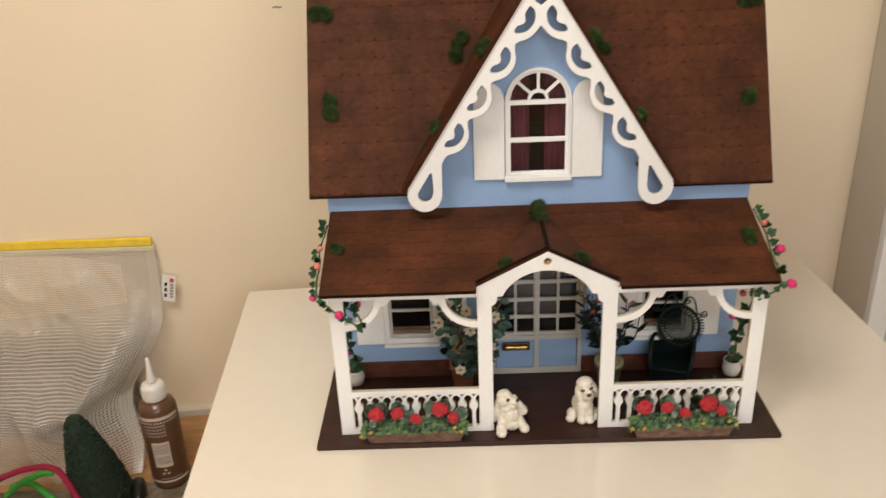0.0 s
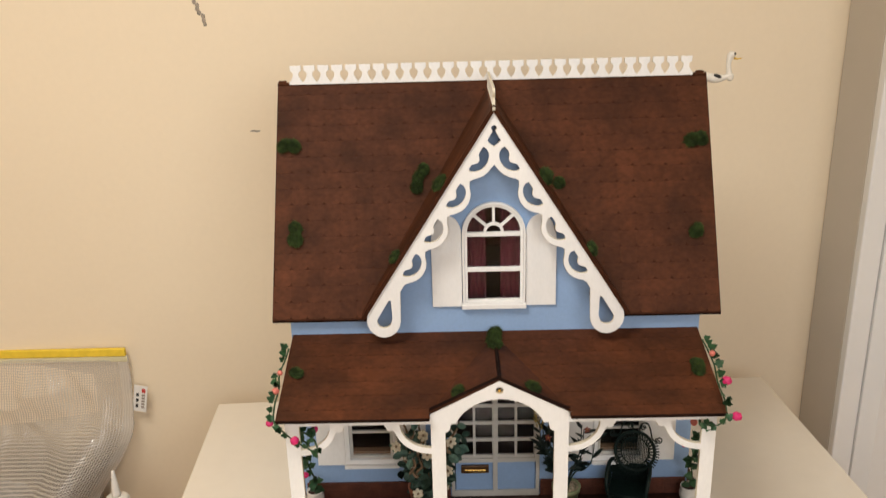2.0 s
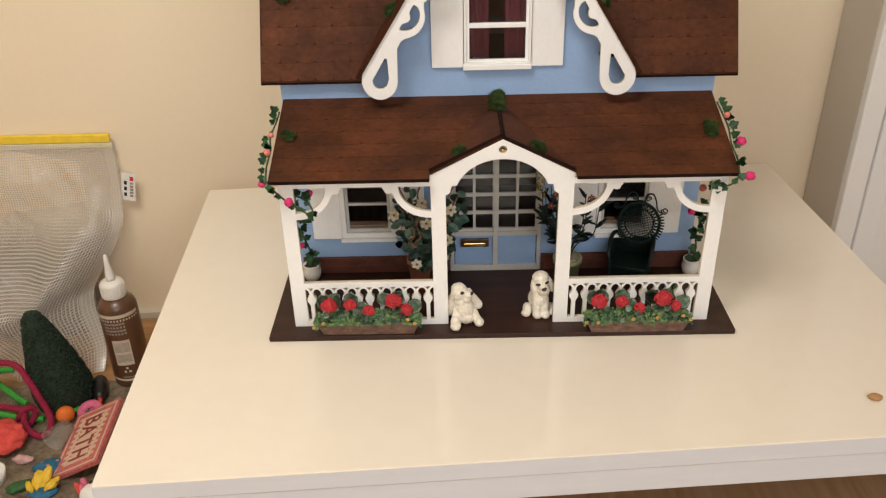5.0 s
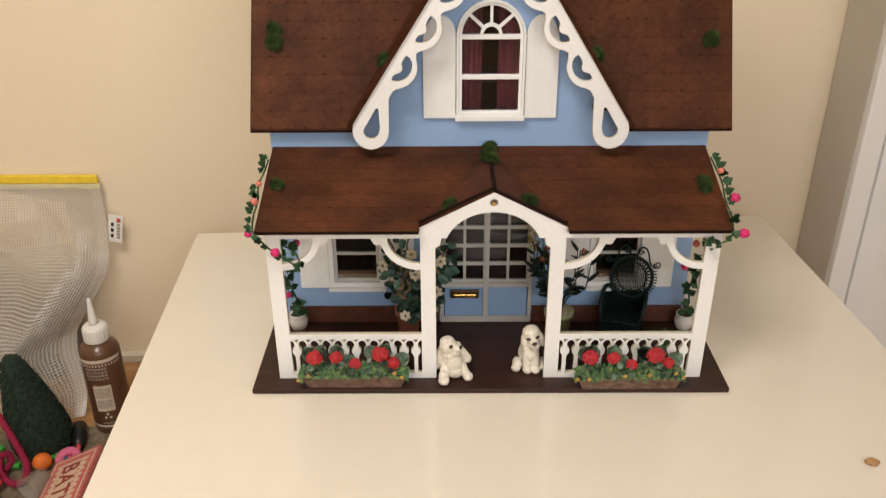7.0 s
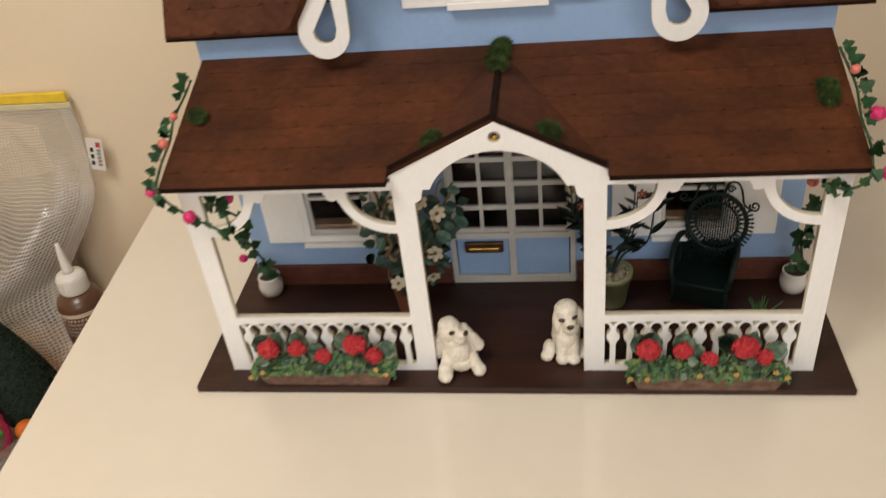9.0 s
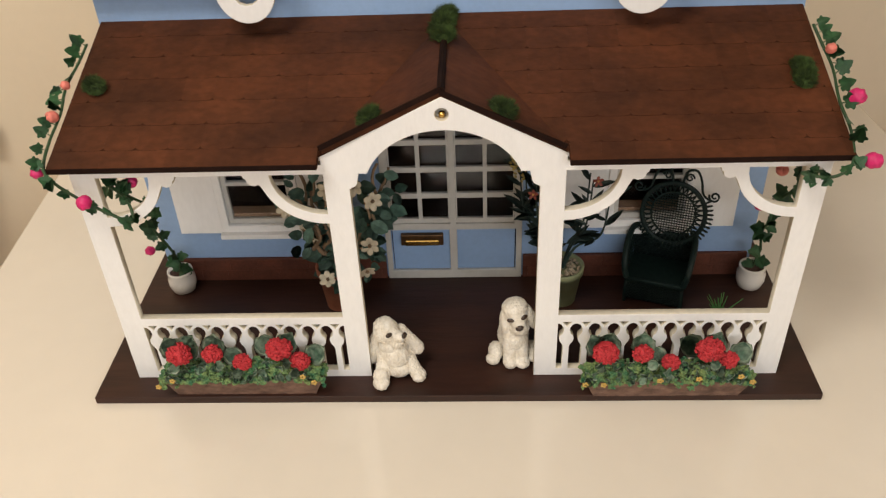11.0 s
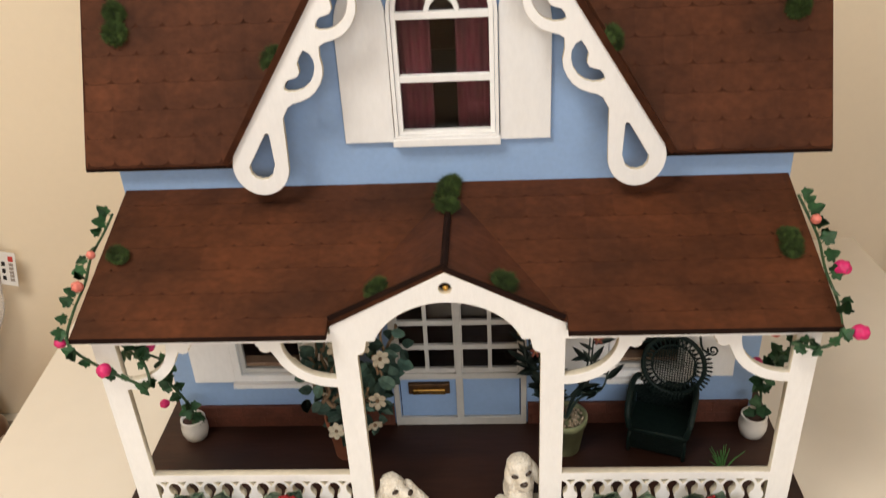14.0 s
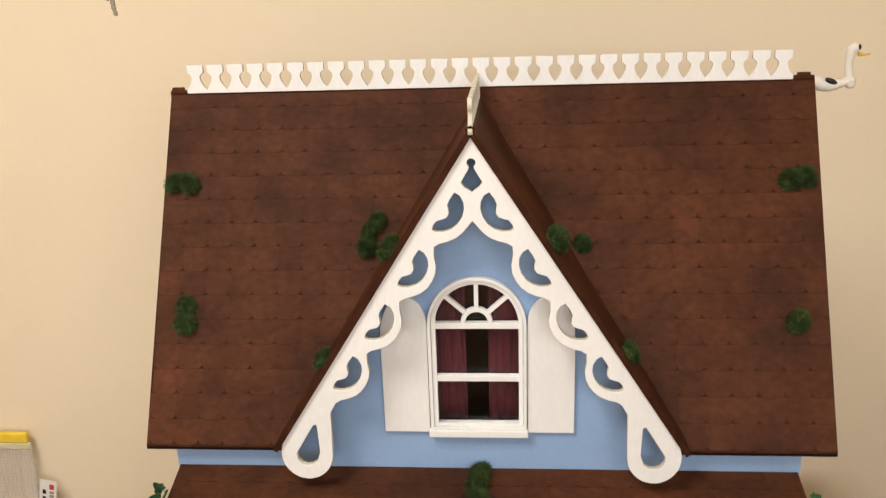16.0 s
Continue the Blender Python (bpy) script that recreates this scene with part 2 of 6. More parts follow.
CLEAR_BLUE = material("bluish_plastic_film", (0.24, 0.27, 0.30), 0.25, second=(0.16, 0.09, 0.05), scale=16, coat=0.4)
CLEAR_CUP = material("thin_clear_plastic", (0.70, 0.66, 0.60), 0.15, vary=0.1, scale=60)
CLEAR_CUP.node_tree.nodes["Principled BSDF"].inputs["Alpha"].default_value = 0.35
CUP_FILM = material("thin_clear_cup_plastic", (0.66, 0.60, 0.53), 0.15, vary=0.1, scale=60)
CUP_FILM.node_tree.nodes["Principled BSDF"].inputs["Alpha"].default_value = 0.17
CLEAR_FILM = material("cloudy_clear_vinyl", (0.62, 0.57, 0.49), 0.3, vary=0.2, scale=30)
CLEAR_FILM.node_tree.nodes["Principled BSDF"].inputs["Alpha"].default_value = 0.22
SCUFF = material("chipped_plaster", (0.42, 0.36, 0.29), 0.9, vary=0.4, scale=200)
NEWSPRINT = material("stained_newsprint", (0.52, 0.415, 0.285), 0.8, scale=26, second=(0.25, 0.185, 0.120), fine=0.35, bump=0.2, bump_scale=260)
# beige darkened below the door's white, so the corner's shade sits in the colour
SIDE_SHADED = material("shaded_beige_side", (0.55, 0.50, 0.43), 0.5, vary=0.05, scale=6)


def mesh_vinyl():
    """Clear vinyl with a woven grid of white threads, laid out on the sheet's own coordinates."""
    m = bpy.data.materials.new("mesh_vinyl")
    m.use_nodes = True
    n, l = m.node_tree.nodes, m.node_tree.links
    b = n["Principled BSDF"]
    uv, sep = n.new("ShaderNodeUVMap"), n.new("ShaderNodeSeparateXYZ")
    l.new(uv.outputs[0], sep.inputs[0])
    lines = []
    for axis in (0, 1):
        mul, fr, sub, ab, gt = (n.new("ShaderNodeMath") for _ in range(5))
        mul.operation, fr.operation, sub.operation, ab.operation, gt.operation = "MULTIPLY", "FRACT", "SUBTRACT", "ABSOLUTE", "GREATER_THAN"
        l.new(sep.outputs[axis], mul.inputs[0])
        mul.inputs[1].default_value = 1 / 0.0047
        l.new(mul.outputs[0], fr.inputs[0])
        l.new(fr.outputs[0], sub.inputs[0])
        sub.inputs[1].default_value = 0.5
        l.new(sub.outputs[0], ab.inputs[0])
        l.new(ab.outputs[0], gt.inputs[0])
        gt.inputs[1].default_value = 0.345
        lines.append(gt)
    mx = n.new("ShaderNodeMath")
    mx.operation = "MAXIMUM"
    l.new(lines[0].outputs[0], mx.inputs[0])
    l.new(lines[1].outputs[0], mx.inputs[1])
    weld, plain = n.new("ShaderNodeMath"), n.new("ShaderNodeMath")
    weld.operation, plain.operation = "LESS_THAN", "MAXIMUM"
    l.new(sep.outputs[0], weld.inputs[0])
    weld.inputs[1].default_value = 0.017                  # the welded side strip has no threads
    fade = n.new("ShaderNodeMath")
    fade.operation = "MULTIPLY"
    l.new(weld.outputs[0], fade.inputs[0])
    fade.inputs[1].default_value = 0.72
    l.new(mx.outputs[0], plain.inputs[0])
    l.new(fade.outputs[0], plain.inputs[1])
    mx = plain
    rng = n.new("ShaderNodeMapRange")
    rng.inputs["To Min"].default_value, rng.inputs["To Max"].default_value = 0.12, 0.62
    l.new(mx.outputs[0], rng.inputs["Value"])
    l.new(rng.outputs[0], b.inputs["Alpha"])
    b.inputs["Base Color"].default_value = (0.66, 0.61, 0.54, 1)
    b.inputs["Roughness"].default_value = 0.26
    b.inputs["Coat Weight"].default_value = 0.3
    return m


MESH_VINYL = mesh_vinyl()


# ---- tools ----
def obj(name, bm, mat, parent=None, label="", smooth=False, category="", group="", kind=""):
    me = bpy.data.meshes.new(name)
    bm.normal_update()
    bm.to_mesh(me)
    bm.free()
    for mm in (mat if isinstance(mat, (list, tuple)) else [mat]):
        me.materials.append(mm)
    if smooth:
        me.polygons.foreach_set("use_smooth", [True] * len(me.polygons))
    ob = new(name, me)
    if parent:
        ob.parent = parent
    return tagged(ob, label, category, group, kind)


def part(name, bm, mat, parent, label="", smooth=False):
    return obj(name, bm, mat, parent, label, smooth)


def thing(name, label, category, group="", m=None):
    ob = new(name)
    ob.empty_display_size = 0.02
    if m is not None:
        ob.matrix_world = m
    return tagged(ob, label, category, group)


def box(bm, x0, x1, y0, y1, z0, z1, bevel=0.0, m=None):
    """Adds a box, with its edges rounded by bevel."""
    r = bmesh.ops.create_cube(bm, size=1)
    vs = r["verts"]
    for v in vs:
        v.co = Vector((x0 + (v.co.x + 0.5) * (x1 - x0), y0 + (v.co.y + 0.5) * (y1 - y0), z0 + (v.co.z + 0.5) * (z1 - z0)))
    if bevel:
        es = list({e for v in vs for e in v.link_edges})
        vs = list({v for f in bmesh.ops.bevel(bm, geom=es, offset=bevel, segments=2, affect="EDGES", profile=0.5)["faces"] for v in f.verts} | {v for v in vs if v.is_valid})
    if m is not None:
        bmesh.ops.transform(bm, matrix=m, verts=[v for v in vs if v.is_valid])
    return bm


def nb():
    return bmesh.new()


def cut_panel(name, loops, y0, y1, mat, parent=None, label="", bevel=0.0004, m=None, kind="", edge=None):
    """A flat board in the xz plane with holes, cut along loops of (x, z), from y0 back to y1."""
    cu = bpy.data.curves.new(name, "CURVE")
    cu.dimensions, cu.fill_mode = "2D", "BOTH"
    for loop in loops:
        sp = cu.splines.new("POLY")
        sp.points.add(len(loop) - 1)
        for p, (x, z) in zip(sp.points, loop):
            p.co = (x, z, 0, 1)
        sp.use_cyclic_u = True
    cu.extrude = (y1 - y0) / 2 - bevel
    cu.bevel_depth, cu.bevel_resolution, cu.offset = bevel, 1, -bevel
    tmp = new(name + "_outline", cu)
    dg = bpy.context.evaluated_depsgraph_get()
    me = bpy.data.meshes.new_from_object(tmp.evaluated_get(dg))
    bpy.data.objects.remove(tmp)
    bpy.data.curves.remove(cu)
    me.transform(Matrix.Translation((0, (y0 + y1) / 2, 0)) @ Matrix.Rotation(radians(90), 4, "X"))
    if m is not None:
        me.transform(m)
    me.materials.clear()
    me.materials.append(mat)
    if edge:
        me.materials.append(edge)
        for poly in me.polygons:
            poly.material_index = int(abs(poly.normal.y) < 0.4)
    me.name = name
    ob = new(name, me)
    if parent:
        ob.parent = parent
    return tagged(ob, label, kind=kind)


def arc(cx, cz, rx, rz, a0, a1, n=12):
    return [(cx + rx * math.cos(radians(a0 + (a1 - a0) * i / n)), cz + rz * math.sin(radians(a0 + (a1 - a0) * i / n))) for i in range(n + 1)]


def tube(bm, pts, r0, r1=None, sides=6, cap=True):
    """A round rod along pts, tapering from r0 to r1."""
    r1 = r0 if r1 is None else r1
    pts = [Vector(p) for p in pts]
    rings, up = [], Vector((0.13, 0.31, 0.94))
    for i, p in enumerate(pts):
        d = (pts[min(i + 1, len(pts) - 1)] - pts[max(i - 1, 0)]).normalized()
        a = d.cross(up)
        if a.length < 1e-3:
            a = d.cross(Vector((1, 0, 0)))
        a.normalize()
        b = d.cross(a)
        r = r0 + (r1 - r0) * i / max(1, len(pts) - 1)
        rings.append([bm.verts.new(p + (a * math.cos(2 * math.pi * k / sides) + b * math.sin(2 * math.pi * k / sides)) * r) for k in range(sides)])
    for q, s in zip(rings, rings[1:]):
        for k in range(sides):
            bm.faces.new((q[k], q[(k + 1) % sides], s[(k + 1) % sides], s[k]))
    if cap and sides > 2:
        bm.faces.new(rings[0][::-1])
        bm.faces.new(rings[-1])
    return bm


def smooth_path(pts, n=8):
    """Catmull-Rom through pts."""
    p = [Vector(q) for q in pts]
    p = [2 * p[0] - p[1]] + p + [2 * p[-1] - p[-2]]
    out = []
    for i in range(1, len(p) - 2):
        for k in range(n):
            t = k / n
            a, b, c, d = p[i - 1:i + 3]
            out.append(0.5 * ((2 * b) + (c - a) * t + (2 * a - 5 * b + 4 * c - d) * t * t + (3 * b - a - 3 * c + d) * t ** 3))
    return out + [p[-2]]


def lathe(bm, profile, sides=24, m=None):
    """Turns a profile of (radius, height) round z."""
    rings = []
    for r, z in profile:
        rings.append([bm.verts.new((r * math.cos(2 * math.pi * k / sides), r * math.sin(2 * math.pi * k / sides), z)) for k in range(sides)])
    fs = []
    for q, s in zip(rings, rings[1:]):
        for k in range(sides):
            fs.append(bm.faces.new((q[k], q[(k + 1) % sides], s[(k + 1) % sides], s[k])))
    if profile[0][0] > 1e-5:
        bm.faces.new(rings[0][::-1])
    if profile[-1][0] > 1e-5:
        bm.faces.new(rings[-1])
    bmesh.ops.remove_doubles(bm, verts=[v for r in (rings[0], rings[-1]) for v in r], dist=1e-6)
    if m is not None:
        bmesh.ops.transform(bm, matrix=m, verts=[v for r in rings for v in r if v.is_valid])
    return bm


def blob(bm, m, subdiv=2, rough=0.0, freq=100.0, seed=0.0):
    """A lumpy ball under the matrix m."""
    vs = bmesh.ops.create_icosphere(bm, subdivisions=subdiv, radius=1)["verts"]
    for v in vs:
        d = v.co.normalized()
        v.co = m @ (d * (1 + rough * noise.noise(d * freq + Vector((seed, seed * 1.7, 0)))))
    return bm


def frame_of(p, normal, spin=0.0):
    """A matrix at p whose z is the normal."""
    q = Vector(normal).to_track_quat("Z", "Y")
    return Matrix.Translation(p) @ q.to_matrix().to_4x4() @ Matrix.Rotation(spin, 4, "Z")


# ---- the room ----
def slab(name, x0, x1, y0, y1, z0, z1, mat, kind="structure", bevel=0.0, label=""):
    ob = obj(name, box(nb(), x0, x1, y0, y1, z0, z1, bevel), mat, kind=kind, label=label)
    ob.matrix_world = ROOM
    return ob


slab("floor", LEFT_X - 0.1, RIGHT_X + 0.1, BACK_Y - 0.1, WALL_Y + 0.1, FLOOR - 0.1, FLOOR, FLOOR_WOOD)
slab("ceiling", LEFT_X - 0.1, RIGHT_X + 0.1, BACK_Y - 0.1, WALL_Y + 0.1, CEIL, CEIL + 0.1, CEIL_PAINT)
slab("wall_north", LEFT_X - 0.1, RIGHT_X + 0.1, WALL_Y, WALL_Y + 0.1, FLOOR, CEIL, WALL_PAINT)
slab("wall_east", RIGHT_X, RIGHT_X + 0.1, BACK_Y, WALL_Y, FLOOR, CEIL, WALL_PAINT)
slab("wall_west", LEFT_X - 0.1, LEFT_X, BACK_Y, WALL_Y, FLOOR, CEIL, WALL_PAINT)
wall = cut_panel("wall_south", [[(LEFT_X - 0.1, FLOOR), (RIGHT_X + 0.1, FLOOR), (RIGHT_X + 0.1, CEIL), (LEFT_X - 0.1, CEIL)],
                                [(WIN_X0, WIN_Z0), (WIN_X1, WIN_Z0), (WIN_X1, WIN_Z1), (WIN_X0, WIN_Z1)]],
                 BACK_Y - 0.1, BACK_Y, WALL_PAINT, bevel=0.0, kind="structure")
wall.matrix_world = ROOM

# ceiling lamp, behind the camera's back
lamp = thing("ceiling_lamp", "round white ceiling lamp with an opal glass shade", "lamp", m=ROOM @ Matrix.Translation((LAMP_X, LAMP_Y, CEIL)))
part("canopy", lathe(nb(), [(0.0, -0.02), (0.10, -0.02), (0.11, -0.015), (0.11, 0.0), (0, 0)]), CABINET_PAINT, lamp)
part("shade", lathe(nb(), [(0.45, -0.12), (0.465, -0.10), (0.47, -0.05), (0.455, -0.02), (0.11, -0.012)]), CEIL_PAINT, lamp, smooth=True)

# white table
TX0, TX1, TY0, TY1 = -0.458, 0.549, -0.220, 0.490
table = thing("table", "white lacquered table with a thick edge, a dollhouse standing on it", "table", m=ROOM)
bm = box(nb(), TX0, TX1, TY0, TY1, -0.024, 0, 0.0012)
bm.normal_update()
for f in bm.faces:
    f.material_index = int(abs(f.normal.z) < 0.3)
part("tabletop", bm, [TABLE_PAINT, EDGE_PAINT], table)
for x0, x1, y0, y1 in ((TX0 + 0.001, TX1 - 0.001, TY0 + 0.001, TY0 + 0.02), (TX0 + 0.001, TX1 - 0.001, TY1 - 0.02, TY1 - 0.001),
                       (TX0 + 0.001, TX0 + 0.02, TY0 + 0.021, TY1 - 0.021), (TX1 - 0.02, TX1 - 0.001, TY0 + 0.021, TY1 - 0.021)):
    part("apron", box(nb(), x0, x1, y0, y1, -0.058, -0.0245, 0.001), EDGE_PAINT, table, "white apron under the tabletop")
for x in (TX0 + 0.001, TX1 - 0.056):
    for y in (TY0 + 0.001, TY1 - 0.056):
        part("leg", box(nb(), x, x + 0.055, y, y + 0.055, FLOOR, -0.0585, 0.002), EDGE_PAINT, table)
dot = thing("crumb", "small brown dried crumb on the white tabletop", "crumb", m=Matrix.Translation((0.421, -0.131, 0.0)))
part("crumb", blob(nb(), Matrix.Translation((0, 0, 0.0028)) @ Matrix.Diagonal((0.0085, 0.006, 0.0032, 1)), 2, 0.3, 2, 3), SHELF_WOOD, dot, smooth=True)

# tall white cabinet beside the table
CX, CY = 0.690, 0.460
cab = thing("tall_cabinet", "tall white cabinet with a framed door beside the table", "cabinet", m=ROOM)
part("body", box(nb(), CX, RIGHT_X - 0.25, CY + 0.02, WALL_Y - 0.002, FLOOR, 1.6, 0.002), SIDE_SHADED, cab)
part("stile", box(nb(), CX, CX + 0.039, CY, CY + 0.0195, FLOOR, 1.6, 0.003), CABINET_PAINT, cab)
bm = nb()
rows = [[bm.verts.new((x0, y, z0)), bm.verts.new((x1, y, z0)), bm.verts.new((x1, y, z1)), bm.verts.new((x0, y, z1))]
        for x0, x1, z0, z1, y in ((CX + 0.040, CX + 0.56, FLOOR + 0.05, 1.58, CY + 0.0195), (CX + 0.040, CX + 0.56, FLOOR + 0.05, 1.58, CY - 0.004), (CX + 0.066, CX + 0.534, FLOOR + 0.076, 1.554, CY - 0.020))]
for a, b in zip(rows, rows[1:]):
    for i in range(4):
        bm.faces.new((a[i], a[(i + 1) % 4], b[(i + 1) % 4], b[i]))
bm.faces.new(rows[-1])
part("door", bm, CABINET_PAINT, cab, "door with a wide chamfered edge")

# low pine shelf beside the table
SHELF_Z = -0.325
shelf = thing("low_shelf", "low pine shelf board beside the table, littered with craft things", "shelf", m=ROOM)
part("board", box(nb(), -1.6, TX0 - 0.012, -0.35, WALL_Y - 0.02, SHELF_Z - 0.03, SHELF_Z, 0.002), SHELF_WOOD, shelf)
part("side", box(nb(), -1.6, -1.57, -0.33, WALL_Y - 0.022, FLOOR, SHELF_Z - 0.0305, 0.002), SHELF_WOOD, shelf)
part("side", box(nb(), TX0 - 0.044, TX0 - 0.014, -0.33, WALL_Y - 0.022, FLOOR, SHELF_Z - 0.0305, 0.002), SHELF_WOOD, shelf)
slab("baseboard", -1.6, CX, WALL_Y - 0.018, WALL_Y, SHELF_Z - 0.09, SHELF_Z + 0.012, BASEBOARD_PAINT)


# ---- the dollhouse ----
house = thing("dollhouse", "light blue wooden dollhouse with brown shingle roofs and white trim", "dollhouse")
BASE_Z = 0.0072
HX, WY, BY = 0.279, 0.160, 0.443             # half width, front wall and back wall
part("base", box(nb(), -0.30, 0.30, 0.0, 0.462, 0.0, BASE_Z, 0.0008), BASE_STAIN, house, "dark brown stained plywood base")


def rect(x0, x1, z0, z1):
    return [(x0, z0), (x1, z0), (x1, z1), (x0, z1)]


# front wall with its openings, side walls, back wall, floors
WX, WZ0, WZ1 = 0.178, 0.070, 0.163           # porch windows: middle, bottom, top
SPRING, ARCH_R = 0.4125, 0.0365
door_hole = rect(-0.0585, 0.0585, 0.012, 0.200)
win_holes = [rect(s * WX - 0.033, s * WX + 0.033, WZ0 + 0.004, WZ1 - 0.004) for s in (-1, 1)]
arch_hole = [(-ARCH_R, 0.3168), (ARCH_R, 0.3168)] + arc(0, SPRING, ARCH_R, ARCH_R, 0, 180, 20)
cut_panel("front_wall", [[(-HX, BASE_Z), (HX, BASE_Z), (HX, 0.306), (0.158, 0.306), (0.0, 0.572), (-0.158, 0.306), (-HX, 0.306)],
                         door_hole, *win_holes, arch_hole], WY, WY + 0.004, BLUE_PAINT, house, bevel=0.0)
for s in (-1, 1):
    side = cut_panel("side_wall", [[(WY + 0.0045, BASE_Z), (BY, BASE_Z), (BY, 0.29), (0.299, 0.585), (WY + 0.0045, 0.302)]], -0.002, 0.002, BLUE_PAINT, house, bevel=0.0)
    side.matrix_local = Matrix.Translation((s * (HX - 0.0025), 0, 0)) @ Matrix.Rotation(radians(90), 4, "Z")
# rooms behind the panes, with their darkness painted in
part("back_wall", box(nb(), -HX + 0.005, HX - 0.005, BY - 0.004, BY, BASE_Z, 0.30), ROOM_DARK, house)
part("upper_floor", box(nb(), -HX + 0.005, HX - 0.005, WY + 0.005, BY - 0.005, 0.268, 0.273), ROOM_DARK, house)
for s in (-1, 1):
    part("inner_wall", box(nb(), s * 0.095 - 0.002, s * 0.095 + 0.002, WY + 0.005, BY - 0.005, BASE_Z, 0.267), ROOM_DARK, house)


def slope_slab(name, p0, p1, x0, x1, thick, mat, parent, label=""):
    """A roof board from the eave p0 to the ridge p1, both (y, z), whose top lies on that line."""
    bm = nb()
    d = Vector((0, p1[0] - p0[0], p1[1] - p0[1]))
    up = Vector((0, -d.z, d.y)).normalized()
    up = up if up.z > 0 else -up
    a, b = Vector((0, *p0)), Vector((0, *p1))
    vs = [bm.verts.new(p + Vector((x, 0, 0)) - up * t) for p in (a, b) for x in (x0, x1) for t in (0, thick)]
    for f in ((0, 2, 6, 4), (1, 5, 7, 3), (0, 1, 3, 2), (4, 6, 7, 5), (0, 4, 5, 1), (2, 3, 7, 6)):
        bm.faces.new([vs[i] for i in f])
    bmesh.ops.recalc_face_normals(bm, faces=bm.faces)
    return part(name, bm, mat, parent, label)


EAVE, RIDGE, BACK_EAVE = (0.1465, 0.2975), (0.299, 0.5965), (0.4515, 0.2975)
ROOF_W0, ROOF_E0, ROOF_W1, ROOF_E1 = -0.3005, 0.3035, -0.2960, 0.3050   # the main roof's ends at the eave and at the ridge


def slope_panel(name, p0, p1, loops, thick, mat, label):
    """A roof board cut to loops of (x, distance up the slope), its top on the line from p0 to p1, both (y, z)."""
    ob = cut_panel(name, loops, 0, thick, mat, house, label, bevel=0.0002)
    d = Vector((p1[0] - p0[0], p1[1] - p0[1]))
    ob.matrix_local = Matrix.Translation((0, *p0)) @ Matrix.Rotation(math.atan2(d.y, d.x) - radians(90), 4, "X")
    return ob


R_LEN = math.dist(EAVE, RIDGE)
main_roof = slope_panel("main_roof", EAVE, RIDGE, [[(ROOF_W0, 0), (-0.166, 0), (0, R_LEN - 0.022), (0.166, 0), (ROOF_E0, 0), (ROOF_E1, R_LEN), (ROOF_W1, R_LEN)]], 0.0045, ROOF_BOARD, "steep brown stained shingle roof")
slope_slab("back_roof", BACK_EAVE, RIDGE, ROOF_W1, ROOF_E1 - 0.001, 0.0045, ROOF_STAIN, house)
for x0, x1 in ((ROOF_W0, -0.166), (0.166, ROOF_E0)):
    part("eave_edge", box(nb(), x0, x1, EAVE[0] + 0.0005, EAVE[0] + 0.0042, EAVE[1] - 0.0030, EAVE[1] - 0.0008), DARK_EDGE, house)
for x in (-0.2890, 0.2955):
    part("ridge_end", box(nb(), x - 0.0055, x + 0.0055, 0.2965, 0.3015, 0.5945, 0.5990, 0.0005), ROOF_STAIN, house)

# dormer gable: two roof planes, bargeboard, window
GY, APEX, FOOT = 0.128, (0.0, 0.577), (-0.168, 0.315)
rake = Vector((APEX[0] - FOOT[0], APEX[1] - FOOT[1]))
rake.normalize()
into = Vector((rake.y, -rake.x))


def main_roof_y(z):
    return EAVE[0] + (z - EAVE[1]) * (RIDGE[0] - EAVE[0]) / (RIDGE[1] - EAVE[1])


for s in (-1, 1):
    bm = nb()
    t = 0.0045
    top = [Vector((0, GY - 0.004, APEX[1] + 0.0090)), Vector((0, main_roof_y(APEX[1] + 0.0090), APEX[1] + 0.0090)),
           Vector((s * 0.1765, main_roof_y(0.3095) + 0.001, 0.3095)), Vector((s * 0.1765, GY - 0.004, 0.3095))]
    out = Vector((s * rake.y, 0, rake.x)) * t
    vs = [bm.verts.new(p) for p in top] + [bm.verts.new(p - out) for p in top]
    for f in ((0, 1, 2, 3), (7, 6, 5, 4), (0, 3, 7, 4), (1, 5, 6, 2), (2, 6, 7, 3), (0, 4, 5, 1)):
        bm.faces.new([vs[i] for i in f])
    bmesh.ops.recalc_face_normals(bm, faces=bm.faces)
    part("gable_roof", bm, ROOF_STAIN, house)
    a, b = Vector((0, GY - 0.0048, APEX[1] + 0.0095)), Vector((s * 0.1770, GY - 0.0048, 0.3094))
    bm = nb()
    vs = [bm.verts.new(p - out * k + Vector((0, y, 0))) for k in (0, 1.1) for y in (0, 0.0007) for p in (a, b)]
    for f in ((0, 1, 3, 2), (4, 6, 7, 5), (0, 4, 5, 1), (2, 3, 7, 6), (0, 2, 6, 4), (1, 5, 7, 3)):
        bm.faces.new([vs[i] for i in f])
    bmesh.ops.recalc_face_normals(bm, faces=bm.faces)
    part("rake_edge", bm, ROOF_BOARD, house)


def rake_pt(s, d, side):
    p = Vector(FOOT) + rake * s + into * d
    return (-side * p.x, p.y)


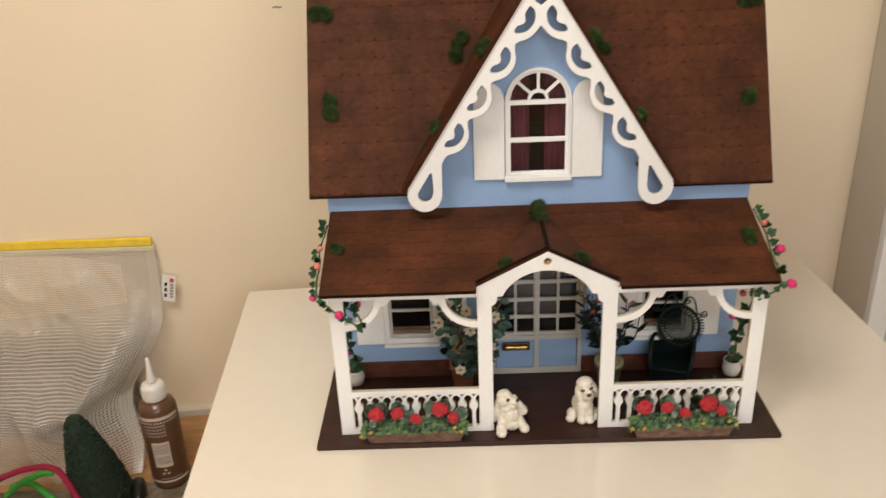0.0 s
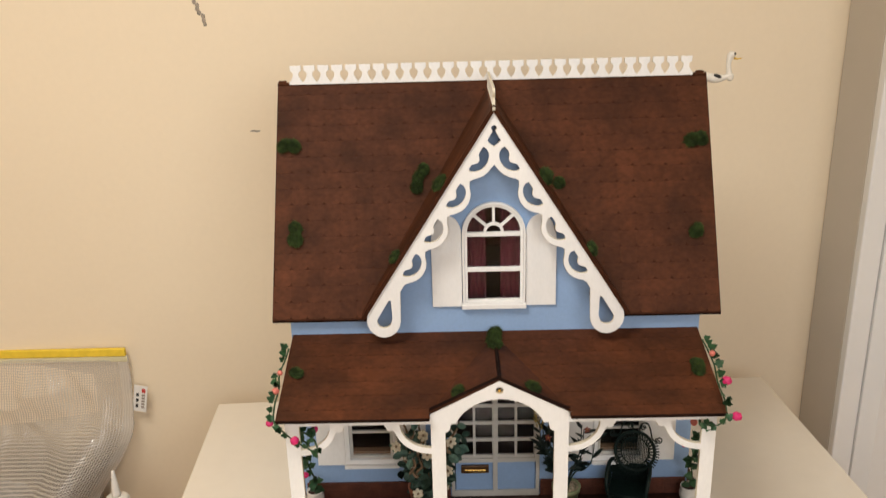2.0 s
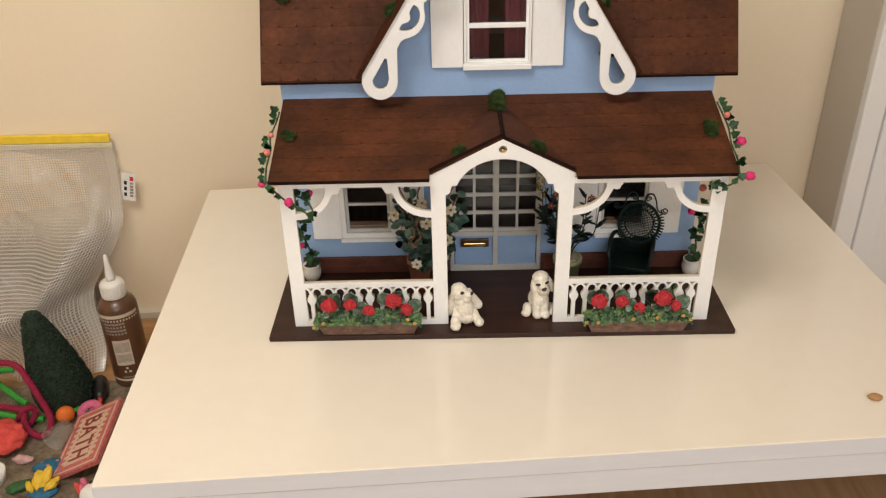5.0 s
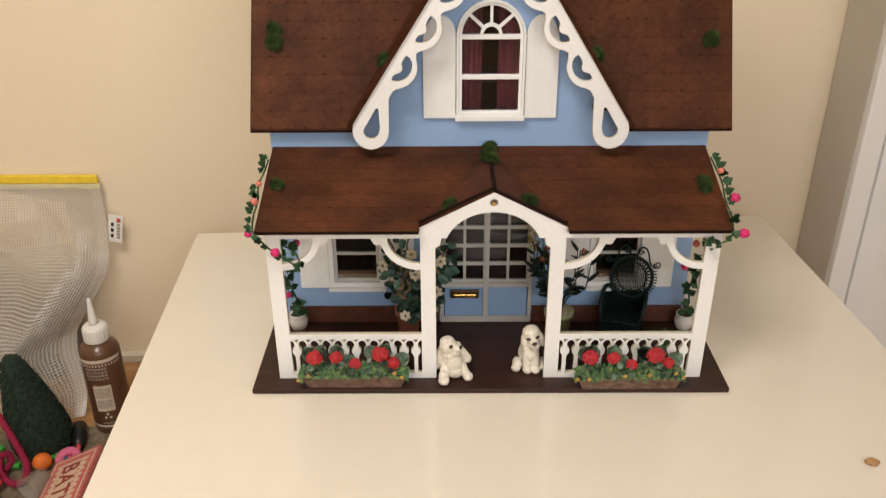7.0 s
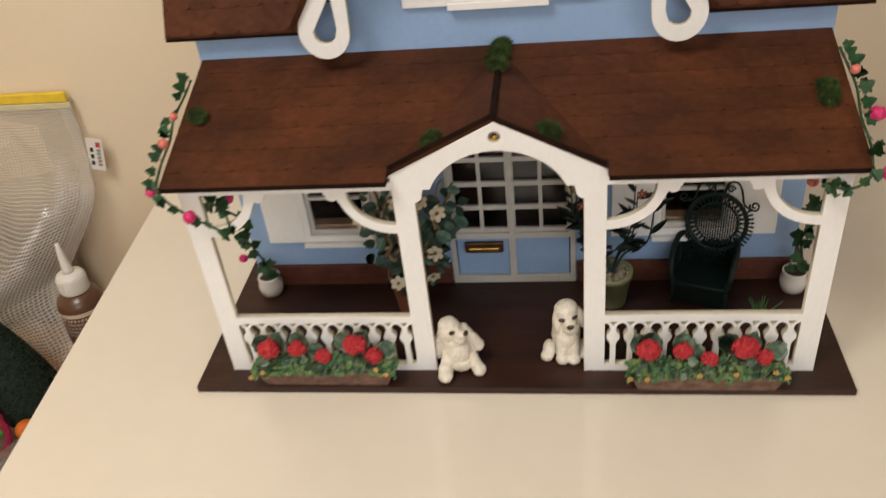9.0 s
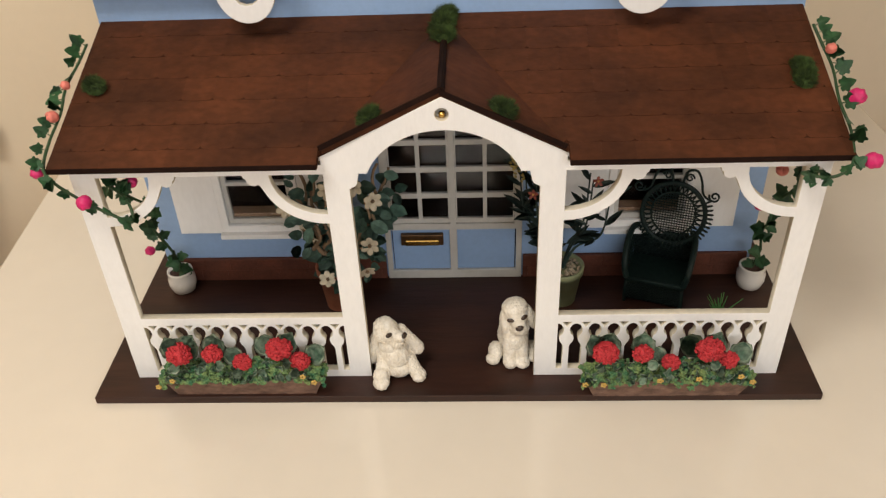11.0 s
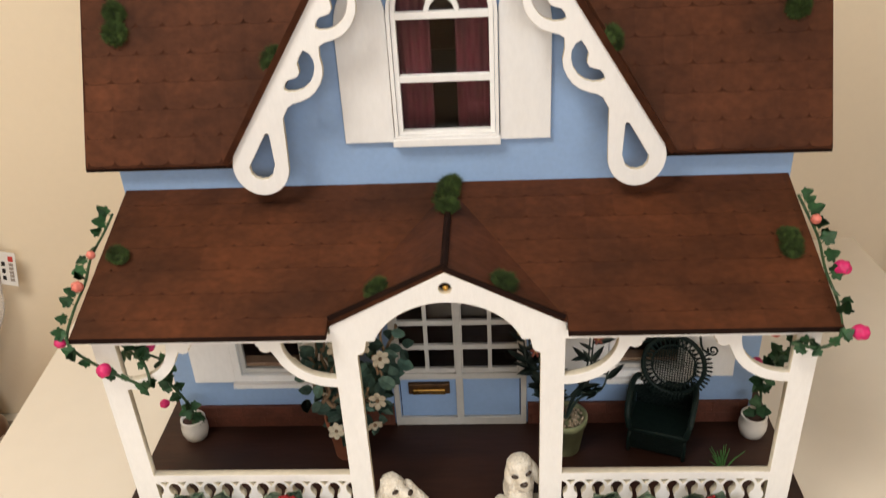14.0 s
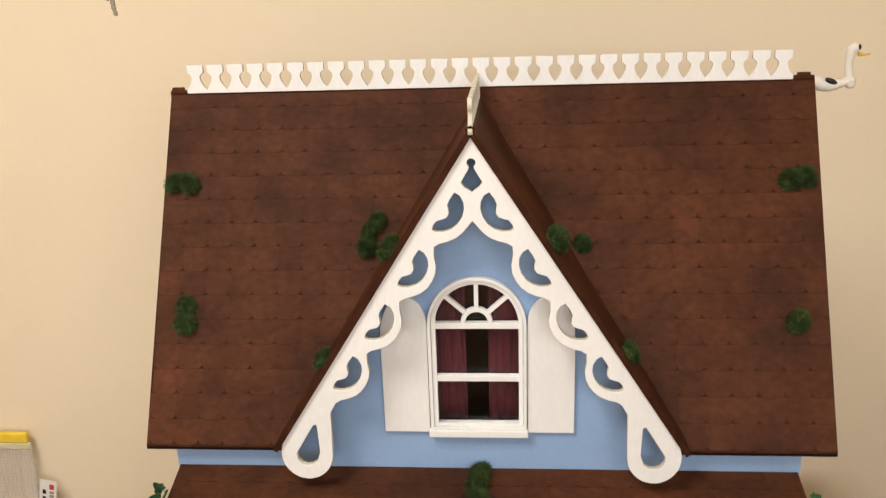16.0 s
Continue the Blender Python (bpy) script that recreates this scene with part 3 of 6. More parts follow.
PITCH = 0.0545
inner = [(0.0132, 0.0420), (0.030, 0.0325), (0.0482, 0.0213)]
for k in range(4):
    c = 0.0585 + PITCH * k
    inner += [(c, 0.0208), (c + 0.0045, 0.0228), (c + 0.0095, 0.0275), (c + 0.0155, 0.0316), (c + 0.022, 0.0338), (c + 0.029, 0.0342), (c + 0.036, 0.0330), (c + 0.042, 0.0300), (c + 0.048, 0.0245)][:9 if k < 3 else 5]
inner.append((0.2558, 0.0349))
loop = arc(-0.1475, 0.304, 0.0225, 0.0245, 165, 362, 18)
left_edge = [(FOOT[0], FOOT[1])] + loop + [rake_pt(s, d, 1) for s, d in [(s, d) for s, d in inner][1:]]
left_edge = [(-abs(x), z) for x, z in left_edge]
outline = left_edge[:-1] + [(0.0, left_edge[-1][1])] + [(-x, z) for x, z in left_edge[:-1][::-1]] + [(0.0, APEX[1] + 0.002)]
holes = []
crescent = [(0.0352, 0.0118), (0.0352, 0.0165), (0.0325, 0.0213), (0.028, 0.0247), (0.0215, 0.0268), (0.0145, 0.0268), (0.0085, 0.0247), (0.0035, 0.0205), (0.0005, 0.0155),
            (0.0005, 0.0122), (0.004, 0.0112), (0.0085, 0.0117), (0.0115, 0.0145), (0.0145, 0.0168), (0.0185, 0.0168), (0.0215, 0.0145), (0.0238, 0.0122), (0.0285, 0.0115)]
tear = [(0.0295, 0.0145), (0.0310, 0.0160), (0.0300, 0.0176), (0.0098, 0.0318), (0.0006, 0.0341), (-0.0045, 0.0322), (-0.0078, 0.0282), (-0.0088, 0.0235), (-0.0069, 0.0188), (-0.0024, 0.0152)]
for side in (-1, 1):
    holes.append([rake_pt(s, d, side) for s, d in tear])
    for k in range(4):
        holes.append([rake_pt(s + 0.0695 + PITCH * k, d, side) for s, d in crescent])
holes.append(arc(0, 0.5575, 0.0034, 0.0034, -60, 240, 12) + [(-0.0022, 0.5525), (-0.0082, 0.5425), (-0.006, 0.539), (0, 0.5345), (0.006, 0.539), (0.0082, 0.5425), (0.0022, 0.5525)])
cut_panel("bargeboard", [outline] + holes, GY - 0.002, GY + 0.003, WHITE_WOOD, house, "white scrollwork bargeboard", edge=CUT_EDGE)

# cresting on the ridges
def cresting(name, length, n, m):
    """A fretwork strip: n hourglass tongues with slits between them that widen into hearts; its ends are cut like half a heart."""
    pitch = length / n
    heart = [(0.0020, 0.0265), (0.0020, 0.0192), (0.0040, 0.0180), (0.0056, 0.0160), (0.0058, 0.0138), (0.0050, 0.0108), (0.0030, 0.0070), (0.0, 0.0034)]
    pts = [(0, 0), (length, 0)] + [(length - x, z) for x, z in heart[::-1]]
    for i in range(n - 1, 0, -1):
        pts += [(i * pitch + x, z) for x, z in heart] + [(i * pitch - x, z) for x, z in heart[::-1][1:]]
    pts += [(x, z) for x, z in heart]
    ob = cut_panel(name, [pts], -0.0018, 0.0018, WHITE_WOOD, house, "white openwork ridge cresting", bevel=0.0003, edge=CUT_EDGE)
    ob.matrix_local = m
    return ob


cresting("cresting", 0.564, 29, pose(-0.2790, 0.2962, 0.5935))
cresting("cresting", 0.169, 9, pose(0, 0.1222, 0.5795, 0, 0, 90))

# arched gable window
window = part("gable_window", box(nb(), -0.0435, 0.0430, WY - 0.0095, WY - 0.0005, 0.3070, 0.3138, 0.0008), WHITE_WOOD, house, "white arched window with a fan light")
R1 = 0.0420
cut_panel("frame", [[(-R1, 0.3140), (R1, 0.3140)] + arc(0, SPRING, R1, R1 + 0.001, 0, 180, 24),
                    [(-0.0391, 0.3160), (0.0391, 0.3160)] + arc(0, SPRING, 0.0391, 0.0401, 0, 180, 24)], WY - 0.0080, WY - 0.0005, WHITE_WOOD, window)
cut_panel("inner_frame", [[(-0.0389, 0.3162), (0.0389, 0.3162)] + arc(0, SPRING, 0.0389, 0.0399, 0, 180, 24),
                          [(-0.0352, 0.3187), (0.0352, 0.3187)] + arc(0, SPRING, 0.0352, 0.0362, 0, 180, 24)], WY - 0.0052, WY + 0.002, WHITE_WOOD, window)
part("rail", box(nb(), -0.0354, 0.0354, WY - 0.0045, WY + 0.001, 0.3592, 0.3648, 0.0005), WHITE_WOOD, window)
part("rail", box(nb(), -0.0354, 0.0354, WY - 0.0050, WY + 0.001, 0.4085, 0.4140, 0.0005), WHITE_WOOD, window)
cut_panel("hub", [arc(0, 0.4142, 0.0135, 0.0135, 0, 180, 14) + arc(0, 0.4142, 0.0095, 0.0095, 180, 0, 14)], WY - 0.0048, WY + 0.001, WHITE_WOOD, window)
for a in (42, 90, 138):
    m = Matrix.Translation((0, WY - 0.002, 0.4142)) @ Matrix.Rotation(radians(-a), 4, "Y")
    part("spoke", box(nb(), 0.0132, 0.0358, -0.0025, 0.0025, -0.0018, 0.0018, 0.0003, m), WHITE_WOOD, window)
pane = part("pane", box(nb(), -0.036, 0.036, WY + 0.0022, WY + 0.0030, 0.3170, 0.4485), GLASS, window)
pane.visible_shadow = False
for s in (-1, 1):
    x0, x1 = 0.0426, 0.0830
    sh = [(x0, 0.3097), (x1, 0.3097), (x1, 0.40)] + arc(x1 - 0.020, 0.40, 0.020, 0.0375, 0, 90, 8) + arc(x0 + 0.0185, 0.412, 0.0185, 0.0255, 90, 180, 8)
    cut_panel("shutter", [[(s * x, z) for x, z in sh]], WY - 0.0045, WY - 0.0005, WHITE_WOOD, house, "plain white shutter", bevel=0.0005)


def curtain(name, x0, x1, y, z0, z1, parent, folds=4):
    bm = nb()
    n, k = 24, 6
    grid = []
    for j in range(k + 1):
        row = []
        for i in range(n + 1):
            u = i / n
            row.append(bm.verts.new((x0 + (x1 - x0) * u, y + 0.0009 * math.sin(u * folds * 6.283 + 0.4 * j / k) + 0.0006 * noise.noise((u * 9, j, z0 * 90)), z0 + (z1 - z0) * j / k)))
        grid.append(row)
    for a, b in zip(grid, grid[1:]):
        for i in range(n):
            bm.faces.new((a[i], a[i + 1], b[i + 1], b[i]))
    bmesh.ops.solidify(bm, geom=bm.faces[:], thickness=0.0005)
    return part(name, bm, CURTAIN_RED, parent, "dark red fabric curtain", True)


curtain("curtain", -0.036, -0.010, WY + 0.009, 0.315, 0.448, house)
curtain("curtain", 0.009, 0.036, WY + 0.009, 0.315, 0.448, house)

# porch windows with shutters
for s in (-1, 1):
    cx = s * WX
    win = part("porch_window", box(nb(), cx - 0.0395, cx + 0.0395, WY - 0.011, WY - 0.0005, 0.0615, 0.0665, 0.0007), WHITE_WOOD, house, "white sash window")
    cut_panel("frame", [rect(cx - 0.038, cx + 0.038, 0.0667, 0.1665), rect(cx - 0.0315, cx + 0.0315, 0.0735, 0.161)], WY - 0.006, WY + 0.001, WHITE_WOOD, win)
    cut_panel("sash", [rect(cx - 0.0312, cx + 0.0312, 0.0738, 0.1608), rect(cx - 0.0270, cx + 0.0270, 0.0785, 0.115), rect(cx - 0.0270, cx + 0.0270, 0.1185, 0.1565)],
              WY - 0.002, WY + 0.003, DOOR_GREY, win)
    part("inner_sill", box(nb(), cx - 0.031, cx + 0.031, WY + 0.0042, WY + 0.016, 0.0755, 0.0815), SILL_WOOD, win)
    p = part("pane", box(nb(), cx - 0.0312, cx + 0.0312, WY + 0.0032, WY + 0.0040, 0.077, 0.1625), GLASS, win)
    p.visible_shadow = False
    for q in (-1, 1):
        xa, xb = sorted((cx + q * 0.0385, cx + q * 0.079))
        xa, xb = max(xa, -0.2565), min(xb, 0.2565)
        part("shutter", box(nb(), xa, xb, WY - 0.0045, WY - 0.0005, 0.0645, 0.166, 0.0005), WHITE_WOOD, house, "plain white shutter")

# front door: two leaves with small panes over blue panels
door = part("front_door", box(nb(), -0.0575, 0.0575, WY + 0.0005, WY + 0.0035, 0.0125, 0.0655), BLUE_PAINT, house, "double door with small panes over blue panels")
cut_panel("frame", [rect(-0.064, 0.064, BASE_Z + 0.0002, 0.207), rect(-0.0590, -0.0036, 0.0165, 0.0642), rect(0.0033, 0.0588, 0.0165, 0.0642),
                    rect(-0.0568, -0.0028, 0.0705, 0.196), rect(0.0028, 0.0568, 0.0705, 0.196)], WY - 0.0035, WY + 0.0003, DOOR_GREY, door, "off-white door frame")
for s in (-1, 1):
    cx = s * 0.0298
    cut_panel("sash", [rect(cx - 0.0268, cx + 0.0268, 0.0708, 0.1958)] +
              [rect(cx + u * 0.01375 - 0.0119, cx + u * 0.01375 + 0.0119, 0.0755 + 0.0275 * r, 0.0755 + 0.0275 * r + 0.0225) for u in (-1, 1) for r in range(4)],
              WY - 0.0015, WY + 0.0025, DOOR_GREY, door, bevel=0.0002)
    p = part("pane", box(nb(), cx - 0.0263, cx + 0.0263, WY + 0.0027, WY + 0.0034, 0.0708, 0.1958), GLASS, door)
    p.visible_shadow = False
slot = part("mail_slot", box(nb(), -0.0495, -0.0095, WY - 0.005, WY - 0.0002, 0.0472, 0.0595, 0.0010), BRASS_DARK, door, "tarnished brass mail slot")
part("flap", box(nb(), -0.0455, -0.0135, WY - 0.0074, WY - 0.0051, 0.0484, 0.0548, 0.0012), BRASS, slot, "polished brass flap")

# porch roof with its little gable
P_EAVE, P_TOP, PX = (0.0105, 0.2225), (0.159, 0.2712), 0.277
P_LEN = math.dist(P_EAVE, P_TOP)
porch_roof = slope_panel("porch_roof", P_EAVE, P_TOP, [[(-PX, 0), (-0.0868, 0), (-0.0868, 0.0150), (-0.0800, 0.019), (0, 0.122), (0.0800, 0.019), (0.0868, 0.0150), (0.0868, 0), (PX, 0), (PX, P_LEN), (-PX, P_LEN)]], 0.004, ROOF_BOARD, "brown stained shingle porch roof")
for s in (-1, 1):
    part("eave_edge", box(nb(), min(s * 0.0870, s * PX), max(s * 0.0870, s * PX), P_EAVE[0] - 0.0006, P_EAVE[0] + 0.001, P_EAVE[1] - 0.0034, P_EAVE[1] + 0.0004), DARK_EDGE, house)
P_SLOPE = (P_TOP[1] - P_EAVE[1]) / (P_TOP[0] - P_EAVE[0])


def porch_z(y):
    return P_EAVE[1] + (y - P_EAVE[0]) * P_SLOPE


GA, GF, GFZ, GFY = 0.2693, 0.0866, 0.2262, 0.0242   # little gable: ridge height, half width, foot height, front
for s in (-1, 1):
    bm = nb()
    back = P_EAVE[0] + (GA - P_EAVE[1]) / P_SLOPE
    top = [Vector((0, GFY, GA)), Vector((0, back, GA)), Vector((s * GF, P_EAVE[0] + (GFZ - P_EAVE[1]) / P_SLOPE, GFZ)), Vector((s * GF, GFY, GFZ))]
    vs = [bm.verts.new(p) for p in top] + [bm.verts.new(p - Vector((0, 0, 0.0038))) for p in top]
    for f in ((0, 1, 2, 3), (7, 6, 5, 4), (0, 3, 7, 4), (1, 5, 6, 2), (2, 6, 7, 3), (0, 4, 5, 1)):
        bm.faces.new([vs[i] for i in f])
    bmesh.ops.recalc_face_normals(bm, faces=bm.faces)
    part("porch_gable_roof", bm, ROOF_STAIN, house)
    g = Vector((s * GF, 0, GFZ - GA))
    ang = math.atan2(g.z, g.x)
    m = Matrix.Translation((0, 0, GA + 0.0004)) @ Matrix.Rotation(-ang, 4, "Y")
    part("gable_edge", box(nb(), 0.0, g.length * 0.992, GFY - 0.0008, GFY + 0.0008, -0.0030, 0.0006, 0, m), DARK_EDGE, house)
part("ridge_strip", tube(nb(), [(0, GFY, GA + 0.0006), (0, 0.122, GA + 0.0006)], 0.0027, sides=8), DARK_EDGE, house)

# porch front: one board cut into posts, arch, brackets and railings
FY0, FY1 = 0.0235, 0.0300
PO0, PO1, PI0, PI1 = 0.2690, 0.2510, 0.0862, 0.0680
BEAM0, BEAM1 = 0.2072, 0.2150
outline = [(-PO0, BASE_Z), (PO0, BASE_Z), (PO0, BEAM1), (0.0865, BEAM1), (0.0865, 0.2220), (0.0, 0.2655), (-0.0865, 0.2220), (-0.0865, BEAM1), (-PO0, BEAM1)]
arch_edge = [(PI1, BASE_Z - 0.001), (PI1, 0.1945)] + arc(PI1 - 0.0004, 0.2015, 0.0058, 0.0062, 270, 180, 5)[1:] + [(0.0605, 0.2072), (0.0545, 0.2072)] + arc(0, 0.191, 0.0575, 0.0495, 19.5, 90, 18)
door_way = arch_edge + [(-x, z) for x, z in arch_edge[::-1][1:]]
outline = [(-PO0, BASE_Z), (-PI1, BASE_Z)] + [(x, z) for x, z in door_way[::-1] if z > BASE_Z] + [(PI1, BASE_Z), (PO0, BASE_Z)] + outline[2:]
loops = [outline, arc(0, 0.2525, 0.0048, 0.0048, 0, 345, 20)]
RAIL1 = 0.0735
for s in (-1, 1):
    # seen from the outer post (a) to the inner post (b)
    a, b = PO1, PI0
    for e, q in ((a, -1), (b, 1)):
        loops.append([(s * e, BEAM0)] + [(s * (e + q * x), z) for x, z in [(0.0385 * math.cos(radians(t)), BEAM0 - 0.034 * math.sin(radians(t))) for t in range(0, 91, 9)]])
    half = []
    for t in range(90, 14, -8):
        half.append((0.0465 * math.cos(radians(t)), BEAM0 - 0.0425 * math.sin(radians(t))))
    half += [(0.0470, 0.1997), (0.0500, 0.1982), (0.0535, 0.1990), (0.0555, 0.2012), (0.0558, 0.2037), (0.0575, 0.2047), (0.0580, BEAM0)]
    bay = [(s * a, RAIL1)] + [(s * (a - x), z) for x, z in half] + [(s * (b + x), z) for x, z in half[::-1]] + [(s * b, RAIL1)]
    loops.append(bay)
    n = 11
    p = (a - b) / n
    w = p / 2
    hole = [(0.0050, 0.0150), (0.0050, 0.0390), (0.0040, 0.0422), (0.0022, 0.0450), (0.0015, 0.0482), (0.0022, 0.0514), (0.0042, 0.0535), (0.0050, 0.0570), (0.0046, 0.0602), (0.0030, 0.0629), (0.0010, 0.0641)]
    for i in range(n + 1):
        cx = b + p * i                                # openings lie between the balusters, half ones beside the posts
        right = [(cx + x, z) for x, z in hole] if i < n else [(cx - 0.0002, hole[0][1]), (cx - 0.0002, hole[-1][1])]
        left = [(cx - x, z) for x, z in hole] if i > 0 else [(cx + 0.0002, hole[0][1]), (cx + 0.0002, hole[-1][1])]
        loops.append([(s * x, z) for x, z in right] + [(s * x, z) for x, z in left[::-1]])
    for i in range(n):
        cx = b + p * (i + 0.5)
        loops.append([(s * (cx - 0.0036), 0.0659), (s * (cx - 0.0014), 0.0630), (s * cx, 0.0606), (s * (cx + 0.0014), 0.0630), (s * (cx + 0.0036), 0.0659)])
cut_panel("porch_front", loops, FY0, FY1, WHITE_WOOD, house, "white fretwork porch front with posts, arch and railings", edge=CUT_EDGE)
part("arch_bead", lathe(nb(), [(0.0, -0.002), (0.002, -0.0018), (0.0024, 0.0), (0.002, 0.0018), (0, 0.002)], 12, pose(0, 0.0285, 0.2505)), BRASS, house, "small brass bead", True)

# brick footing along the front wall
for s in (-1, 1):
    foot = part("brick_footing", box(nb(), min(s * 0.0655, s * 0.2755), max(s * 0.0655, s * 0.2755), WY - 0.0030, WY - 0.0004, BASE_Z, 0.0330), MORTAR, house, "red brown painted brick strip")
    one = box(nb(), -0.0122, 0.0122, -0.0009, 0.0009, -0.0058, 0.0058, 0.0004)
    brick = part("brick", one, BRICK_RED, foot)
    first = True
    for r in range(2):
        for i in range(8):
            x = s * (0.0655 + 0.0128 + 0.0252 * i + (0.0 if r else 0.004))
            if abs(x) > 0.266:
                continue
            ob = brick if first else bpy.data.objects.new("brick", brick.data)
            if not first:
                scene.collection.objects.link(ob)
                ob.parent = foot
            first = False
            ob.matrix_local = Matrix.Translation((x, WY - 0.0026, BASE_Z + 0.0064 + 0.0125 * r))


# ---- things on the porch and roof ----
def leaf_mesh(name, kind, size, mat):
    """A thin leaf with its stalk at the origin, growing along +y; its face looks up +z."""
    if kind == "ivy":
        right = [(0.20, -0.15), (0.43, -0.06), (0.44, 0.08), (0.42, 0.18), (0.60, 0.34), (0.52, 0.47), (0.36, 0.51), (0.28, 0.72), (0.12, 0.91)]
        pts = [(0, 0)] + right + [(0, 1.0)] + [(-x, y) for x, y in right[::-1]]
    elif kind == "lance":
        pts = [(0, 0), (0.10, 0.18), (0.135, 0.42), (0.09, 0.75), (0, 1.0), (-0.09, 0.75), (-0.135, 0.42), (-0.10, 0.18)]
    else:
        pts = [(0, 0), (0.22, 0.14), (0.34, 0.42), (0.26, 0.76), (0, 1.0), (-0.26, 0.76), (-0.34, 0.42), (-0.22, 0.14)]
    bm = nb()
    heart = bm.verts.new((0, 0.38 * size, -0.035 * size))
    vs = [bm.verts.new(Vector((x, y, 0.16 * abs(x) - 0.22 * y * y + 0.05)) * size) for x, y in pts]
    for p, q in zip(vs, vs[1:] + vs[:1]):
        bm.faces.new((heart, p, q))
    if kind == "ivy":
        bm.faces.new([bm.verts.new(Vector(p) * size) for p in ((-0.05, 0.1, 0.03), (0.05, 0.1, 0.03), (0.04, -0.42, 0), (-0.04, -0.42, 0))])
    bmesh.ops.solidify(bm, geom=bm.faces[:], thickness=size * 0.035)
    me = bpy.data.meshes.new(name)
    bm.to_mesh(me)
    bm.free()
    me.materials.append(mat)
    return me


def put(name, me, parent, m, label=""):
    ob = new(name, me)
    ob.parent = parent
    ob.matrix_local = m
    return tagged(ob, label)


def as_mesh(name, bm, mat, smooth=True):
    me = bpy.data.meshes.new(name)
    bm.to_mesh(me)
    bm.free()
    me.materials.append(mat)
    if smooth:
        me.polygons.foreach_set("use_smooth", [True] * len(me.polygons))
    return me


def rosebud(mat):
    bm = nb()
    vs = bmesh.ops.create_uvsphere(bm, u_segments=24, v_segments=14, radius=1)["verts"]
    for v in vs:
        th, ph = math.acos(max(-1, min(1, v.co.z))), math.atan2(v.co.y, v.co.x)
        r = 1 + 0.09 * math.sin(2 * ph + 7 * th) * min(1, max(0, 2.2 - th)) - 0.25 * max(0, 0.5 - th)
        v.co = v.co * r * 0.0051
        v.co.z = v.co.z * 1.12 + 0.005
    return as_mesh("rose", bm, mat)


IVY_LEAF = leaf_mesh("leaf", "ivy", 0.0092, IVY)
ROSE_HOT, ROSE_SALMON = rosebud(PINK), rosebud(SALMON)


def glazed_pot(parent):
    """A little round pot with soil in it."""
    pot = part("pot", lathe(nb(), [(0.0080, 0), (0.0108, 0.0018), (0.0130, 0.009), (0.0130, 0.0155), (0.0114, 0.0205), (0.0122, 0.0225), (0.0120, 0.0240), (0.0104, 0.0240), (0.0098, 0.0205), (0.0, 0.0200)], 28), GLAZE, parent, "round white glazed pot", True)
    part("soil", blob(nb(), Matrix.Translation((0, 0, 0.0208)) @ Matrix.Diagonal((0.0098, 0.0098, 0.0018, 1)), 3, 0.4, 5, 2), SOIL, parent, "brown soil", True)
    return pot


def climbing_rose(side, base, pts, leaves, roses, seed):
    """A potted ivy rose that climbs the wall, winds round the porch post and up the edge of the porch roof."""
    rng = random.Random(seed)
    t = thing("climbing_rose", "pink climbing rose in a white pot, trained along the porch roof", "potted plant", "climbing roses", Matrix.Translation(base))
    glazed_pot(t)
    o = Vector(base)
    path = [p - o for p in smooth_path(pts, 10)]
    part("vine", tube(nb(), path, 0.0013, 0.0011, 6), STEM, t, "twisting green vine", True)
    n = len(path)
    for i in range(leaves + 14):
        k = min(n - 2, int((i + 0.6) * n / leaves)) if i < leaves else rng.randint(2, int(n * 0.40))
        d = (path[k + 1] - path[k]).normalized()
        sidev = d.cross(Vector((0, -0.8, 0.6))).normalized() * (1 if i % 2 else -1)
        if path[k].z + o.z > 0.214:
            sidev = Vector((side * rng.uniform(0.3, 1.0), -0.3, rng.uniform(-0.1, 0.9))).normalized()
        out = (sidev * (0.9 if rng.random() > 0.2 else 0.4) + Vector((rng.uniform(-.4, .4), rng.uniform(-.8, 0.1), rng.uniform(-.25, .45)))).normalized()
        nrm = Vector((rng.uniform(-.5, .5), -0.75, 0.55 + rng.uniform(-.3, .3)))
        x = out.cross(nrm).normalized()
        z = x.cross(out).normalized()
        m = Matrix((x, out, z)).transposed().to_4x4()
        s = rng.uniform(0.85, 1.25)
        if path[k].y + o.y < 0.03 and path[k].z + o.z < 0.222:         # where it hangs before the porch the leaves lie along the vine
            s *= 0.78
            out = (d * (1 if i % 3 else -1) + sidev * 0.45 + Vector((0, -0.3, 0))).normalized()
            x = out.cross(nrm).normalized()
            z = x.cross(out).normalized()
            m = Matrix((x, out, z)).transposed().to_4x4()
        put("leaf", IVY_LEAF, t, Matrix.Translation(path[k] + out * (0.0042 if path[k].z + o.z > 0.214 else 0.002)) @ m @ Matrix.Diagonal((s, s, s, 1)))
    for (p, hot, d, s) in roses:
        put("rose", ROSE_HOT if hot else ROSE_SALMON, t, frame_of(Vector(p) - o, d) @ Matrix.Diagonal((s, s, s, 1)), "pink rose" if hot else "salmon rose")
    return t


